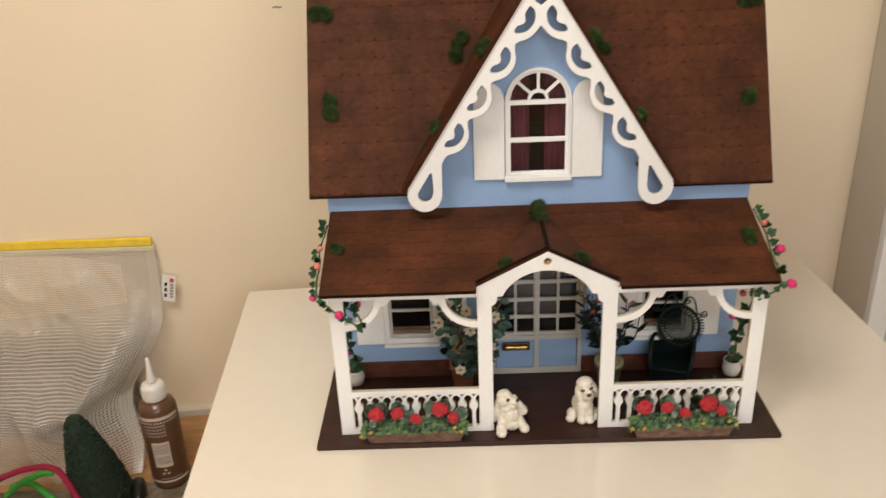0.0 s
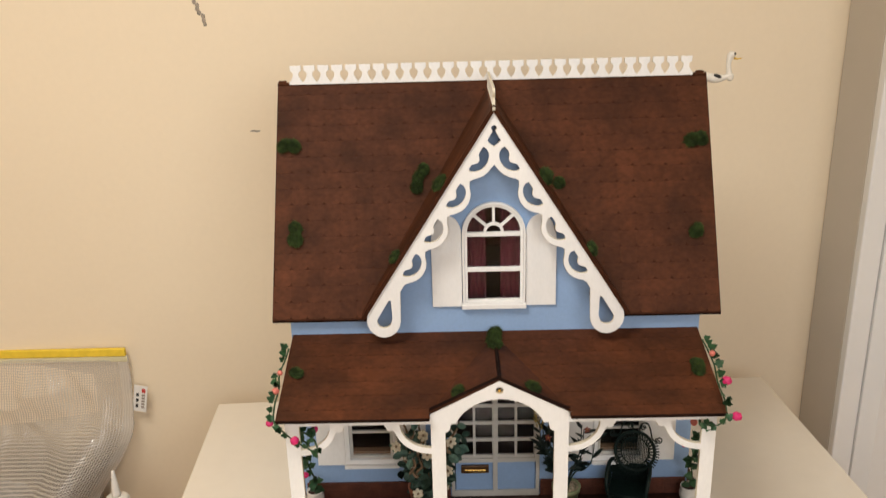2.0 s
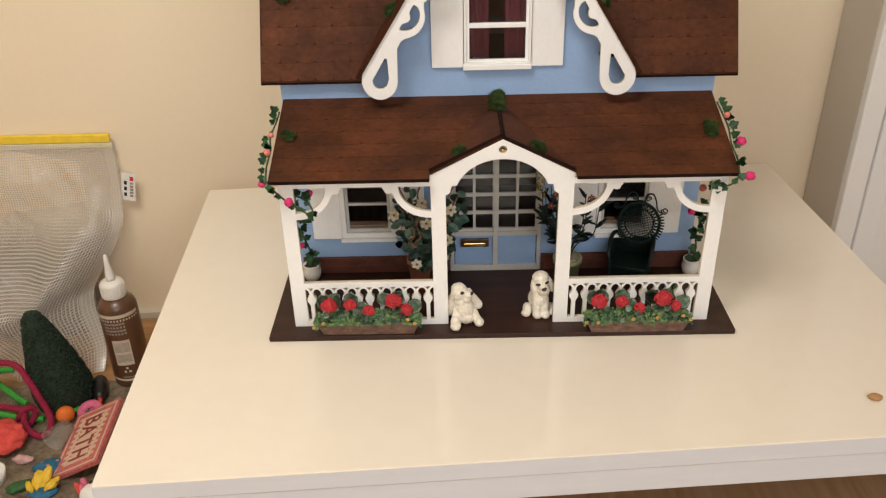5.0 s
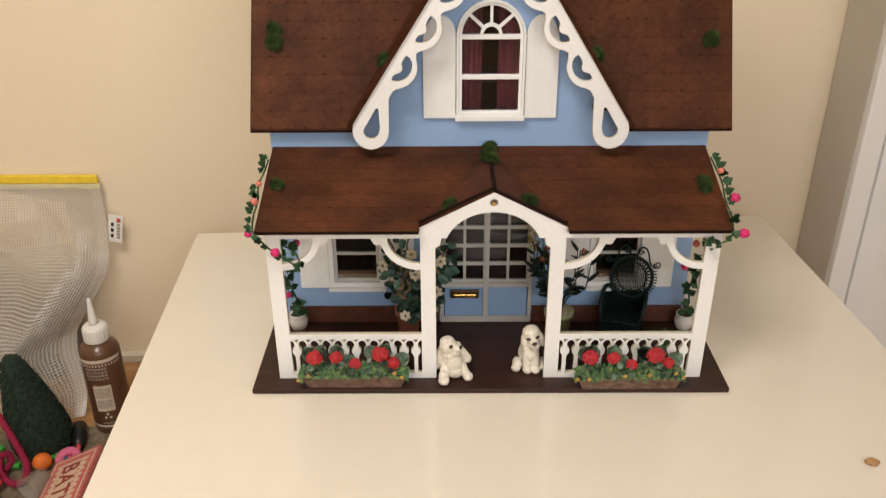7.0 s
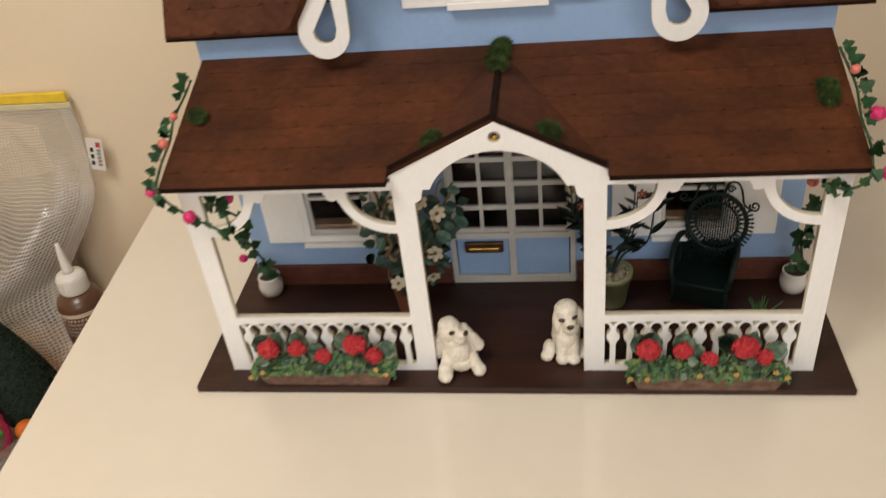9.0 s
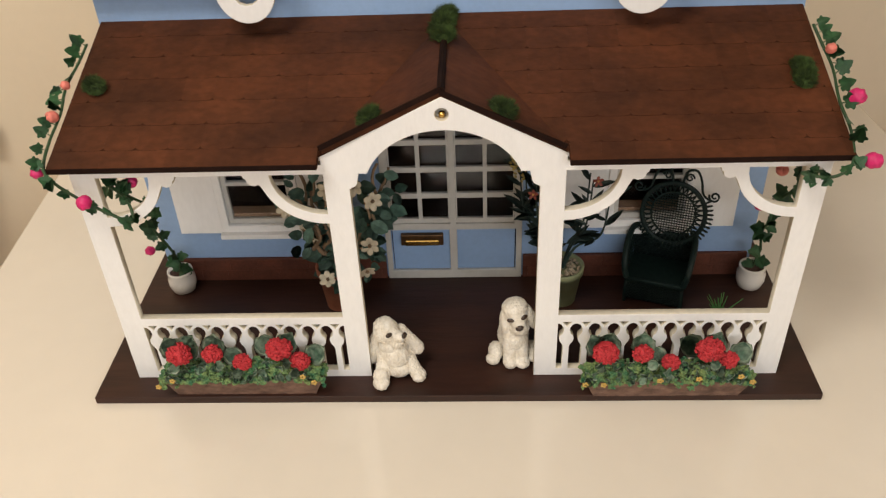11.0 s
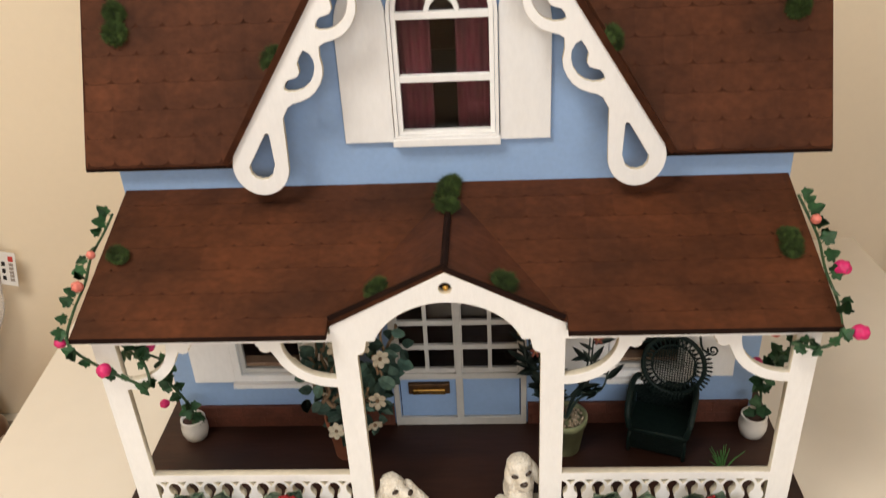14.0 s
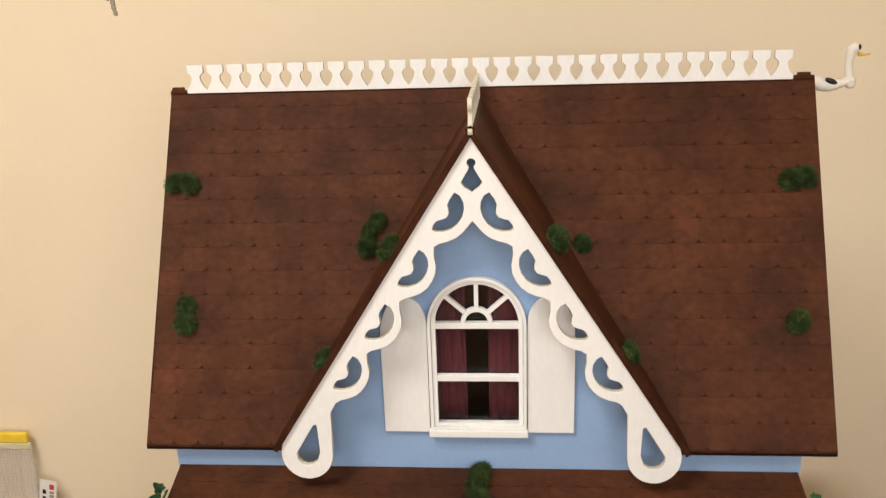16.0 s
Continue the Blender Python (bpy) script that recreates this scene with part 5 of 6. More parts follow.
for i in range(330):
    left, path = ends[i % len(ends)]
    k = rng.randint(len(path) // 2 if left else len(path) // 3, len(path) - 1)
    p = path[k] + Vector((rng.uniform(-.011, .011), rng.uniform(-.010, .006), rng.uniform(-.026 if not left else -.010, .010)))
    p.x = max(-0.026, min(0.060, p.x))
    p.y = min(0.022, p.y)
    p.z = max(0.030, p.z)
    if left and rng.random() < (0.45 if p.x < -0.012 else 0.72):
        continue
    d = Vector((p.x * 14 - 0.2 + rng.uniform(-.7, .7), rng.uniform(-1, 0.1), rng.uniform(-0.8, 0.6))).normalized()
    x = d.cross(Vector((rng.uniform(-.4, .4), -0.85, 0.5))).normalized()
    s = rng.uniform(0.62, 1.08) * (0.85 if left else 1)
    put("leaf", SHRUB_LEAF, t, Matrix.Translation(p) @ Matrix((x, d, x.cross(d))).transposed().to_4x4() @ Matrix.Diagonal((s, s, s, 1)))
for x, y, z, up, s in ((-0.063, 0.090, 0.141, 0.25, 1), (-0.068, 0.086, 0.099, 0.2, 1), (-0.110, 0.094, 0.056, 1.6, 0.95), (-0.099, 0.091, 0.151, 0.3, 1), (-0.077, 0.090, 0.155, 0.25, 1), (-0.073, 0.086, 0.072, -0.4, 0.9),
                       (-0.095, 0.092, 0.121, 0.2, 1), (-0.136, 0.092, 0.134, 0.3, 1), (-0.123, 0.098, 0.112, -0.5, 0.7), (-0.118, 0.096, 0.100, -0.8, 0.62)):
    put("flower", CREAM, t, frame_of(Vector((x, y, z)) - Vector((-0.107, 0.120, BASE_Z)), (rng.uniform(-.5, .5), -1, up)) @ Matrix.Diagonal((s, s, s, 1)), "cream six-petalled flower")

# dark shrub with narrow leaves and orange flowers
t = thing("narrow_leaved_shrub", "dark narrow-leaved shrub with orange flowers in a sage green pot", "potted plant", m=Matrix.Translation((0.0985, 0.124, BASE_Z)))
part("pot", lathe(nb(), [(0.0135, 0), (0.0140, 0.001), (0.0185, 0.032), (0.0198, 0.032), (0.0205, 0.0395), (0.0190, 0.0402), (0.0176, 0.0390), (0.0170, 0.0345), (0, 0.0345)], 32), SAGE_POT, t, "sage green tapered pot", True)
bm = nb()
for i in range(120):
    a, r = rng.uniform(0, 6.283), 0.0165 * math.sqrt(rng.random())
    blob(bm, pose(r * math.cos(a), r * math.sin(a), 0.0355 + rng.uniform(0, 0.002), rng.uniform(0, 90), rng.uniform(0, 90)) @ Matrix.Diagonal((0.0022, 0.0017, 0.0013, 1)), 1, 0.3, 3, i)
part("gravel", bm, PEBBLE, t, "beige gravel", True)
LANCE = leaf_mesh("leaf", "lance", 0.0225, OLEANDER)
for i in range(9):
    near_door = i % 3 != 2
    tip = Vector((rng.uniform(-0.043, -0.022) if near_door else rng.uniform(0.008, 0.040), rng.uniform(-0.026, 0.004), rng.uniform(0.120, 0.172) if near_door else rng.uniform(0.095, 0.145)))
    path = smooth_path([(0, 0, 0.033), (tip.x * 0.3, tip.y * 0.3, 0.062), (tip.x * 0.85, tip.y * 0.8, tip.z * 0.66), tip], 7)
    part("stem", tube(nb(), path, 0.0015, 0.0006, 6), OLEANDER, t, "dark stem", True)
    for k in range(15 if near_door else 11):
        j = rng.randint(len(path) // 3, len(path) - 1)
        dd = (path[j] - path[max(0, j - 1)]).normalized()
        d = (Vector((rng.uniform(-1, 1), rng.uniform(-.7, .25), rng.uniform(-.25, .6))) + dd * 0.4).normalized()
        x = d.cross(Vector((0, -0.7, 0.7))).normalized()
        s = rng.uniform(0.55, 1.0)
        p = path[j]
        if p.y + d.y * 0.02 * s > 0.027:
            continue
        put("leaf", LANCE, t, Matrix.Translation(p) @ Matrix((x, d, x.cross(d))).transposed().to_4x4() @ Matrix.Diagonal((s, s, s, 1)))
OFL = flower_mesh("flower", 5, 0.0046, ORANGE_FLOWER, YELLOW)
for x, y, z in ((0.069, 0.096, 0.141), (0.0735, 0.096, 0.158), (0.121, 0.100, 0.150)):
    put("flower", OFL, t, frame_of(Vector((x, y, z)) - Vector((0.0985, 0.124, BASE_Z)), (rng.uniform(-.4, .4), -1, 0.3)), "orange flower")
for i in range(3):                                       # hanging spikes of tiny dry yellow blossom
    bm = nb()
    for k in range(16):
        p = Vector((-0.047 + 0.0045 * i, -0.014, 0.178 - 0.006 * i)) + Vector((rng.uniform(-.0025, .0025), rng.uniform(-.002, .002), -0.0019 * k))
        blob(bm, pose(*p, rng.uniform(0, 90), rng.uniform(0, 90)) @ Matrix.Diagonal((0.0017, 0.0011, 0.0009, 1)), 1, 0.4, 2, k)
    part("blossom", bm, DRY_YELLOW, t, "dry yellow blossom spike", True)

# grass tuft in the porch corner
t = thing("grass_tuft", "small tuft of bright green artificial grass on the porch floor", "grass", m=Matrix.Translation((0.236, 0.088, BASE_Z)))
for i in range(16):
    a = rng.uniform(0, 6.283)
    d = Vector((math.cos(a), math.sin(a) * 0.6, 0)) * rng.uniform(0.004, 0.018)
    h = rng.uniform(0.016, 0.031)
    base = d * 0.15
    part("blade", tube(nb(), smooth_path([base, base + d * 0.35 + Vector((0, 0, h * 0.55)), base + d + Vector((0, 0, h))], 4), 0.0011, 0.0003, 5), GRASS_G, t, "", True)


# wire chair with a round back
def ring(r, m, n=40):
    return [m @ Vector((r * math.cos(6.2832 * k / n), 0, r * math.sin(6.2832 * k / n))) for k in range(n + 1)]


def coil(bm, centre, loops, r, wire, steps=12):
    """A wire wound in small loops along a path."""
    n = len(centre) - 1
    pts = []
    total = loops * steps
    for i in range(total + 1):
        u = i / total * n
        k = min(n - 1, int(u))
        p = centre[k].lerp(centre[k + 1], u - k)
        d = (centre[k + 1] - centre[k]).normalized()
        a = d.cross(Vector((0, 1, 0.2))).normalized()
        b = Vector((0, 1, 0))
        ang = 6.2832 * i / steps
        pts.append(p + a * r * math.cos(ang) + b * r * 0.6 * math.sin(ang))
    return tube(bm, pts, wire, sides=4)


def scroll(start, turns, r, flip, axis_m):
    return [axis_m @ Vector((flip * (r * (1 - 0.8 * u) * math.cos(turns * 6.2832 * u) - r), 0, r * (1 - 0.8 * u) * math.sin(turns * 6.2832 * u))) for u in [i / 26 for i in range(27)]]


def woven(w, h):
    """A woven panel in the xz plane: one sheet whose strands rise and fall."""
    bm = nb()
    nu, nv = 64, 48
    g = [[bm.verts.new((w * (i / nu - 0.5), 0.0007 * math.sin(i * 1.18) * (1 if math.sin(j * 0.785) > 0 else -1) + 0.0004 * math.sin(j * 1.57), h * (j / nv - 0.5))) for i in range(nu + 1)] for j in range(nv + 1)]
    for a, b in zip(g, g[1:]):
        for i in range(nu):
            bm.faces.new((a[i], a[i + 1], b[i + 1], b[i]))
    bmesh.ops.solidify(bm, geom=bm.faces[:], thickness=0.0006)
    return bm


chair = thing("wire_chair", "dark green wire chair with a round woven back", "chair", m=pose(0.1885, 0.134, BASE_Z, 0, 0, -19) @ Matrix.Diagonal((1.04, 0.85, 1.12, 1)))
part("seat", box(nb(), -0.0255, 0.0255, -0.029, 0.022, 0.0205, 0.0245, 0.0015), WICKER, chair, "woven seat")
part("cushion_roll", tube(nb(), [(-0.0245, -0.0282, 0.0240), (0.0245, -0.0282, 0.0240)], 0.0019, sides=8), WICKER, chair, "rolled front edge", True)
for s in (-1, 1):
    for y in (-0.0275, 0.0205):
        part("leg", tube(nb(), [(s * 0.024, y, 0.0), (s * 0.0245, y, 0.010), (s * 0.024, y, 0.0204)], 0.0017, 0.0016, 8), WICKER, chair, "", True)
    arm = smooth_path([(s * 0.0245, -0.0275, 0.0245), (s * 0.027, -0.0265, 0.038), (s * 0.028, -0.010, 0.0500), (s * 0.0275, 0.004, 0.0530), (s * 0.0262, 0.011, 0.0545), (s * 0.0235, 0.0165, 0.0555)], 7)
    part("arm", tube(nb(), arm, 0.0027, sides=8), WICKER, chair, "", True)
    bm = nb()
    for k in range(9):
        p = arm[8 + k * 3]
        tube(bm, [p, (s * 0.0255, p.y, 0.0245)], 0.0007, sides=4)
    part("arm_lattice", bm, WICKER, chair)
    panel = part("arm_panel", woven(0.036, 0.0200), WICKER, chair, "woven arm panel", True)
    panel.matrix_local = Matrix.Translation((s * 0.0262, -0.0020, 0.0345)) @ Matrix.Rotation(radians(90), 4, "Z")
    side = part("side_skirt", woven(0.047, 0.0165), WICKER, chair, "woven skirt", True)
    side.matrix_local = Matrix.Translation((s * 0.0240, -0.0035, 0.0120)) @ Matrix.Rotation(radians(90), 4, "Z")
for y in (-0.0275, 0.0205):
    skirt = part("skirt", woven(0.048, 0.0165), WICKER, chair, "woven skirt", True)
    skirt.matrix_local = Matrix.Translation((0, y, 0.0120))
lower = part("lower_back", woven(0.050, 0.0270), WICKER, chair, "woven lower back panel", True)
lower.matrix_local = Matrix.Translation((0, 0.0190, 0.0380))
B = pose(0.0050, 0.0145, 0.0715, -12) @ Matrix.Scale(0.96, 4)
part("back_frame", tube(nb(), ring(0.0275, B, 48), 0.0021, sides=8), WICKER, chair, "round back frame", True)
part("back_hoop", tube(nb(), ring(0.0195, B, 40), 0.0009, sides=6), WICKER, chair, "", True)
bm = nb()
for k in range(-8, 9):
    c = k * 0.00225
    h = math.sqrt(max(0, 0.0195 ** 2 - c * c))
    tube(bm, [B @ Vector((c, 0.0003, -h)), B @ Vector((c, 0.0003, h))], 0.00042, sides=4)
    tube(bm, [B @ Vector((-h, -0.0003, c)), B @ Vector((h, -0.0003, c))], 0.00042, sides=4)
part("back_mesh", bm, WICKER, chair, "woven wire mesh")
part("loop_border", coil(nb(), ring(0.0232, B, 48), 34, 0.0030, 0.00075, 8), WICKER, chair, "border of wire loops")
edge = [B @ Vector((0.0305 * math.cos(radians(a)), 0.001, 0.0305 * math.sin(radians(a)))) for a in range(28, -62, -5)]
part("loop_border", coil(nb(), edge, 12, 0.0032, 0.0009, 8), WICKER, chair, "border of wire loops")
edge = [B @ Vector((0.0300 * math.cos(radians(a)), -0.002, 0.0300 * math.sin(radians(a)))) for a in range(205, 300, 5)]
part("loop_border", coil(nb(), edge, 13, 0.0030, 0.0008, 8), WICKER, chair, "border of wire loops")
for s in (-1, 1):
    up = [B @ Vector((s * 0.004, 0, 0.0275)), B @ Vector((s * 0.007, 0, 0.0385)), B @ Vector((s * 0.0145, 0, 0.0405)), B @ Vector((s * 0.0195, 0, 0.0330)), B @ Vector((s * 0.0225, 0, 0.0215)), B @ Vector((s * 0.0285, 0, 0.0165))]
    end = [B @ Vector((s * (0.0325 + 0.0052 * (1 - 0.75 * u) * math.sin(u * 9.5 - 2.3)), 0, 0.0205 - 0.0052 * (1 - 0.75 * u) * math.cos(u * 9.5 - 2.3) * 1.0)) for u in [i / 20 for i in range(21)]]
    part("scroll", tube(nb(), smooth_path(up, 6) + end[1:], 0.0012, 0.0009, 6), WICKER, chair, "curled wire scroll", True)
    small = [B @ Vector((s * (0.0095 + 0.0038 * (1 - 0.7 * u) * math.cos(u * 8)), 0, 0.0335 + 0.0038 * (1 - 0.7 * u) * math.sin(u * 8))) for u in [i / 16 for i in range(17)]]
    part("scroll", tube(nb(), small, 0.0009, 0.0007, 6), WICKER, chair, "curled wire scroll", True)

# gull perched at the end of the ridge
bm = nb()
def lump(x, z, rx, rz, ry, tilt=0, y=0.318):
    blob(bm, pose(x, y, z, 0, tilt, 0) @ Matrix.Diagonal((rx, ry, rz, 1)), 2)
for u in [i / 9 for i in range(10)]:
    lump(0.304 + 0.040 * u, 0.5905 - 0.006 * math.sin(u * 2.8), 0.0060, 0.0022 + 0.0048 * math.sin(min(1, u + 0.15) * 2.9), 0.0050)
for u in [i / 8 for i in range(9)]:
    lump(0.3445 - 0.0035 * math.sin(u * 2.6), 0.585 + 0.031 * u, 0.0052 - 0.0012 * math.sin(u * 3.1), 0.0050, 0.0048 - 0.0010 * math.sin(u * 3.1))
lump(0.3445, 0.6175, 0.0055, 0.0052, 0.0052)
me = bpy.data.meshes.new("gull_rough")
bm.to_mesh(me)
bm.free()
tmp = new("gull_rough", me)
rm = tmp.modifiers.new("remesh", "REMESH")
rm.mode, rm.voxel_size = "VOXEL", 0.001
sm = tmp.modifiers.new("smooth", "SMOOTH")
sm.iterations, sm.factor = 4, 0.5
me = bpy.data.meshes.new_from_object(tmp.evaluated_get(bpy.context.evaluated_depsgraph_get()))
bpy.data.objects.remove(tmp)
bm = nb()
bm.from_mesh(me)
n0 = len(bm.faces)
blob(bm, pose(0.3480, 0.3150, 0.6185) @ Matrix.Diagonal((0.0016, 0.0022, 0.0026, 1)), 2)
blob(bm, pose(0.3255, 0.3135, 0.5885, 0, 22, 0) @ Matrix.Diagonal((0.0062, 0.0022, 0.0026, 1)), 2)
bm.faces.ensure_lookup_table()
n1 = len(bm.faces)
for f in bm.faces[n0:]:
    f.material_index = 1
tube(bm, [(0.3485, 0.318, 0.6120), (0.3540, 0.318, 0.6112), (0.3595, 0.318, 0.6118)], 0.0018, 0.0006, 8)
bm.faces.ensure_lookup_table()
for f in bm.faces[n1:]:
    f.material_index = 2
obj("gull_figurine", bm, [BIRD_WHITE, BLACK, BILL], None, "small white clay gull figurine at the end of the roof ridge", True, "figurine")


# ---- things on the low shelf ----
def bag_edge(v):
    """The bag's side: straight down from the zip, slumped inwards where the bag sags, out again at its foot."""
    z = 0.062 - v * 0.383
    ends = ((0.08, -0.676), (0.0, -0.677), (-0.075, -0.679), (-0.108, -0.687), (-0.150, -0.713), (-0.205, -0.745), (-0.235, -0.742), (-0.285, -0.714), (-0.33, -0.712))
    for (za, xa), (zb, xb) in zip(ends, ends[1:]):
        if z >= zb:
            return xa + (xb - xa) * (za - z) / (za - zb) + 0.0022 * noise.noise((z * 40, 3.3, 0))
    return ends[-1][1]


def craft_bag():
    t = thing("mesh_bag", "bulging clear mesh bag with yellow zip against the wall", "bag", m=Matrix.Translation((-0.86, 0.5, SHELF_Z)))
    o = Vector((-0.86, 0.5, SHELF_Z))
    nu, nv = 110, 110
    x_right = bag_edge
    for layer, name in ((0, "front_sheet"), (1, "back_sheet")):
        bm = nb()
        uv = bm.loops.layers.uv.new("UVMap")
        g, coord = [], {}
        for j in range(nv + 1):
            v = j / nv
            row = []
            for i in range(nu + 1):
                u = i / nu
                x = x_right(v) - u * 0.38
                z = 0.062 - v * 0.383
                w = min(1, max(0, (v - 0.30) / 0.42))
                w = w * w * (3 - 2 * w)
                inside = min(1, u * 5)
                y = 0.540 - 0.015 * v - 0.165 * (v ** 2.6 + inside * (0.92 * w + 0.08 * v - v ** 2.6))
                edge = min(1, u * 7) * min(1, v * 6)
                p = Vector((x * 7, z * 5 + x * 3, 1.3))
                q = Vector((x * 9 + z * 5, z * 4 - x * 3, 0.7))
                fold = noise.noise(p) * 0.020 + 0.046 * (0.25 - abs(noise.noise(q))) + 0.016 * (0.2 - abs(noise.noise(q * 2.2))) + 0.003 * noise.noise(p * 6)
                yy = y - edge * (0.018 + max(fold, -0.010)) if layer == 0 else min(0.552, y + edge * 0.02 + 0.010 * v)
                vert = bm.verts.new(Vector((x, yy + (0.0012 if layer else 0), max(z, SHELF_Z + 0.003))) - o)
                coord[vert] = (u * 0.38, v * 0.40)
                row.append(vert)
            g.append(row)
        for a, b in zip(g, g[1:]):
            for i in range(nu):
                f = bm.faces.new((a[i], b[i], b[i + 1], a[i + 1]))
                for lp in f.loops:
                    lp[uv].uv = coord[lp.vert]
        part(name, bm, CLEAR_FILM if layer else MESH_VINYL, t, "" if layer else "clear vinyl with a woven white grid", True)
    part("zip_tape", box(nb(), -1.06 + 0.86, -0.680 + 0.86, 0.5365 - 0.5, 0.5445 - 0.5, 0.0615 - SHELF_Z, 0.0775 - SHELF_Z, 0.002), ZIP_YELLOW, t, "yellow zip tape")
    part("top_band", box(nb(), -1.06 + 0.86, -0.678 + 0.86, 0.5375 - 0.5, 0.5435 - 0.5, 0.050 - SHELF_Z, 0.0612 - SHELF_Z, 0.002), BAND, t, "pale yellow vinyl band")
    part("side_seam", tube(nb(), smooth_path([Vector((x_right(v) - 0.001, 0.540 - 0.015 * v - 0.165 * v ** 2.6, 0.060 - v * 0.38)) - o for v in [i / 19 for i in range(20)]], 3), 0.0014, sides=6), CLEAR_CUP, t, "clear welded seam", True)
    tag = part("label_tag", box(nb(), 0, 0.0255, -0.0005, 0.0005, -0.056, 0), TAG_WHITE, t, "white woven tag with unreadable print")
    tag.matrix_local = Matrix.Translation((-0.6700 + 0.86, 0.5330 - 0.5, 0.004 - SHELF_Z)) @ Matrix.Rotation(radians(11), 4, "Y")
    part("print", box(nb(), 0.0150, 0.0218, -0.0012, -0.0006, -0.0145, -0.0060), TAG_RED, tag)
    for k in range(5):
        part("print", box(nb(), 0.0155, 0.0215, -0.0012, -0.0006, -0.0222 - 0.0064 * k, -0.0178 - 0.0064 * k), PRINT_GREY, tag)
    for k in range(3):
        part("print", box(nb(), 0.0050, 0.0098, -0.0012, -0.0006, -0.0235 - 0.0118 * k, -0.0165 - 0.0118 * k), BLACK, tag)
    return t


craft_bag()
# crumpled things that fill the bag
bm = nb()
g = []
for j in range(41):
    row = []
    for i in range(51):
        u = i / 50
        top = 0.34 + 0.16 * noise.noise((u * 2.3, 4.4, 0.2)) + 0.05 * noise.noise((u * 13, 1.4, 0.2))
        v = top + (0.98 - top) * j / 40
        q = Vector((u * 4.0, v * 4.5, 7.7))
        lump_in = 0.014 * noise.noise(q) + 0.020 * abs(noise.noise(q * 2.1)) + 0.008 * abs(noise.noise(q * 5))
        row.append(bm.verts.new((bag_edge(v) - 0.014 - u * 0.36, min(0.551, max(0.5435 - 0.012 * v - 0.115 * v ** 2.6, 0.546 - 0.012 * v - 0.070 * v ** 2.6 + lump_in)), 0.045 - v * 0.364)))
    g.append(row)
uv = bm.loops.layers.uv.new("UVMap")
for j, (a, b) in enumerate(zip(g, g[1:])):
    for i in range(50):
        f = bm.faces.new((a[i], b[i], b[i + 1], a[i + 1]))
        for lp, (p, q) in zip(f.loops, ((i, j), (i, j + 1), (i + 1, j + 1), (i + 1, j))):
            lp[uv].uv = (p / 50, q / 40)
obj("crumpled_fabric", bm, STUFFING, None, "crumpled brown fabric filling the mesh bag", True, "fabric")
for i, (x, y, z, rx, ry, rz, mat, name, label) in enumerate([
        (-0.825, 0.478, -0.262, 0.052, 0.012, 0.058, CLEAR_BLUE, "plastic_packet", "crumpled bluish plastic packet inside the mesh bag"),
        (-0.925, 0.476, -0.245, 0.066, 0.012, 0.072, CLEAR_BLUE, "plastic_packet", "crumpled bluish plastic packet inside the mesh bag")]):
    bm = nb()
    blob(bm, Matrix.Diagonal((rx, ry, rz, 1)), 5, 0.30, 2.6, i * 3)
    for v in bm.verts:
        v.co *= 1 + 0.22 * abs(noise.noise(Vector((v.co.x * 60, v.co.y * 90, v.co.z * 50 + i)))) - 0.06
    ob = obj(name, bm, mat, None, label, True, "packet")
    ob.matrix_world = Matrix.Translation((x, y, max(z, SHELF_Z + rz)))

paper = thing("newspaper", "stained sheet of newspaper covering the pine shelf", "newspaper", m=ROOM)
bm = nb()
g = [[bm.verts.new((-1.15 + 0.66 * i / 24, -0.28 + 0.66 * j / 24, SHELF_Z + 0.0012 + 0.0011 * noise.noise((i * 0.5, j * 0.5, 3)))) for i in range(25)] for j in range(25)]
for a, b in zip(g, g[1:]):
    for i in range(24):
        bm.faces.new((a[i], a[i + 1], b[i + 1], b[i]))
bmesh.ops.solidify(bm, geom=bm.faces[:], thickness=0.0005)
part("sheet", bm, NEWSPRINT, paper)

# brown paint bottle
BX, BYY = -0.656, 0.332
t = thing("paint_bottle", "brown craft paint bottle with a white nozzle cap", "bottle", m=pose(BX + 0.0045, BYY + 0.012, SHELF_Z, -2, -0.3, 7) @ Matrix.Scale(0.945, 4))
part("body", lathe(nb(), [(0.031, 0), (0.0345, 0.004), (0.0355, 0.012), (0.0355, 0.158), (0.0347, 0.170), (0.031, 0.179), (0.023, 0.185), (0.0195, 0.188), (0.0, 0.188)], 40), BOTTLE_BROWN, t, "brown plastic body", True)
cap = part("cap", lathe(nb(), [(0.0212, 0.1882), (0.0220, 0.190), (0.0212, 0.214), (0.0192, 0.2185), (0.0100, 0.221), (0, 0.221)], 40), CAP_WHITE, t, "ribbed white cap", True)
bm = nb()
for k in range(22):
    a = 6.2832 * k / 22
    box(bm, -0.0011, 0.0011, 0.0205, 0.0224, 0.192, 0.213, 0, Matrix.Rotation(a, 4, "Z"))
part("ribs", bm, CAP_WHITE, cap)
part("nozzle", lathe(nb(), [(0.0085, 0.2215), (0.0078, 0.228), (0.0035, 0.268), (0.0028, 0.272), (0, 0.273)], 20), CAP_WHITE, cap, "", True)


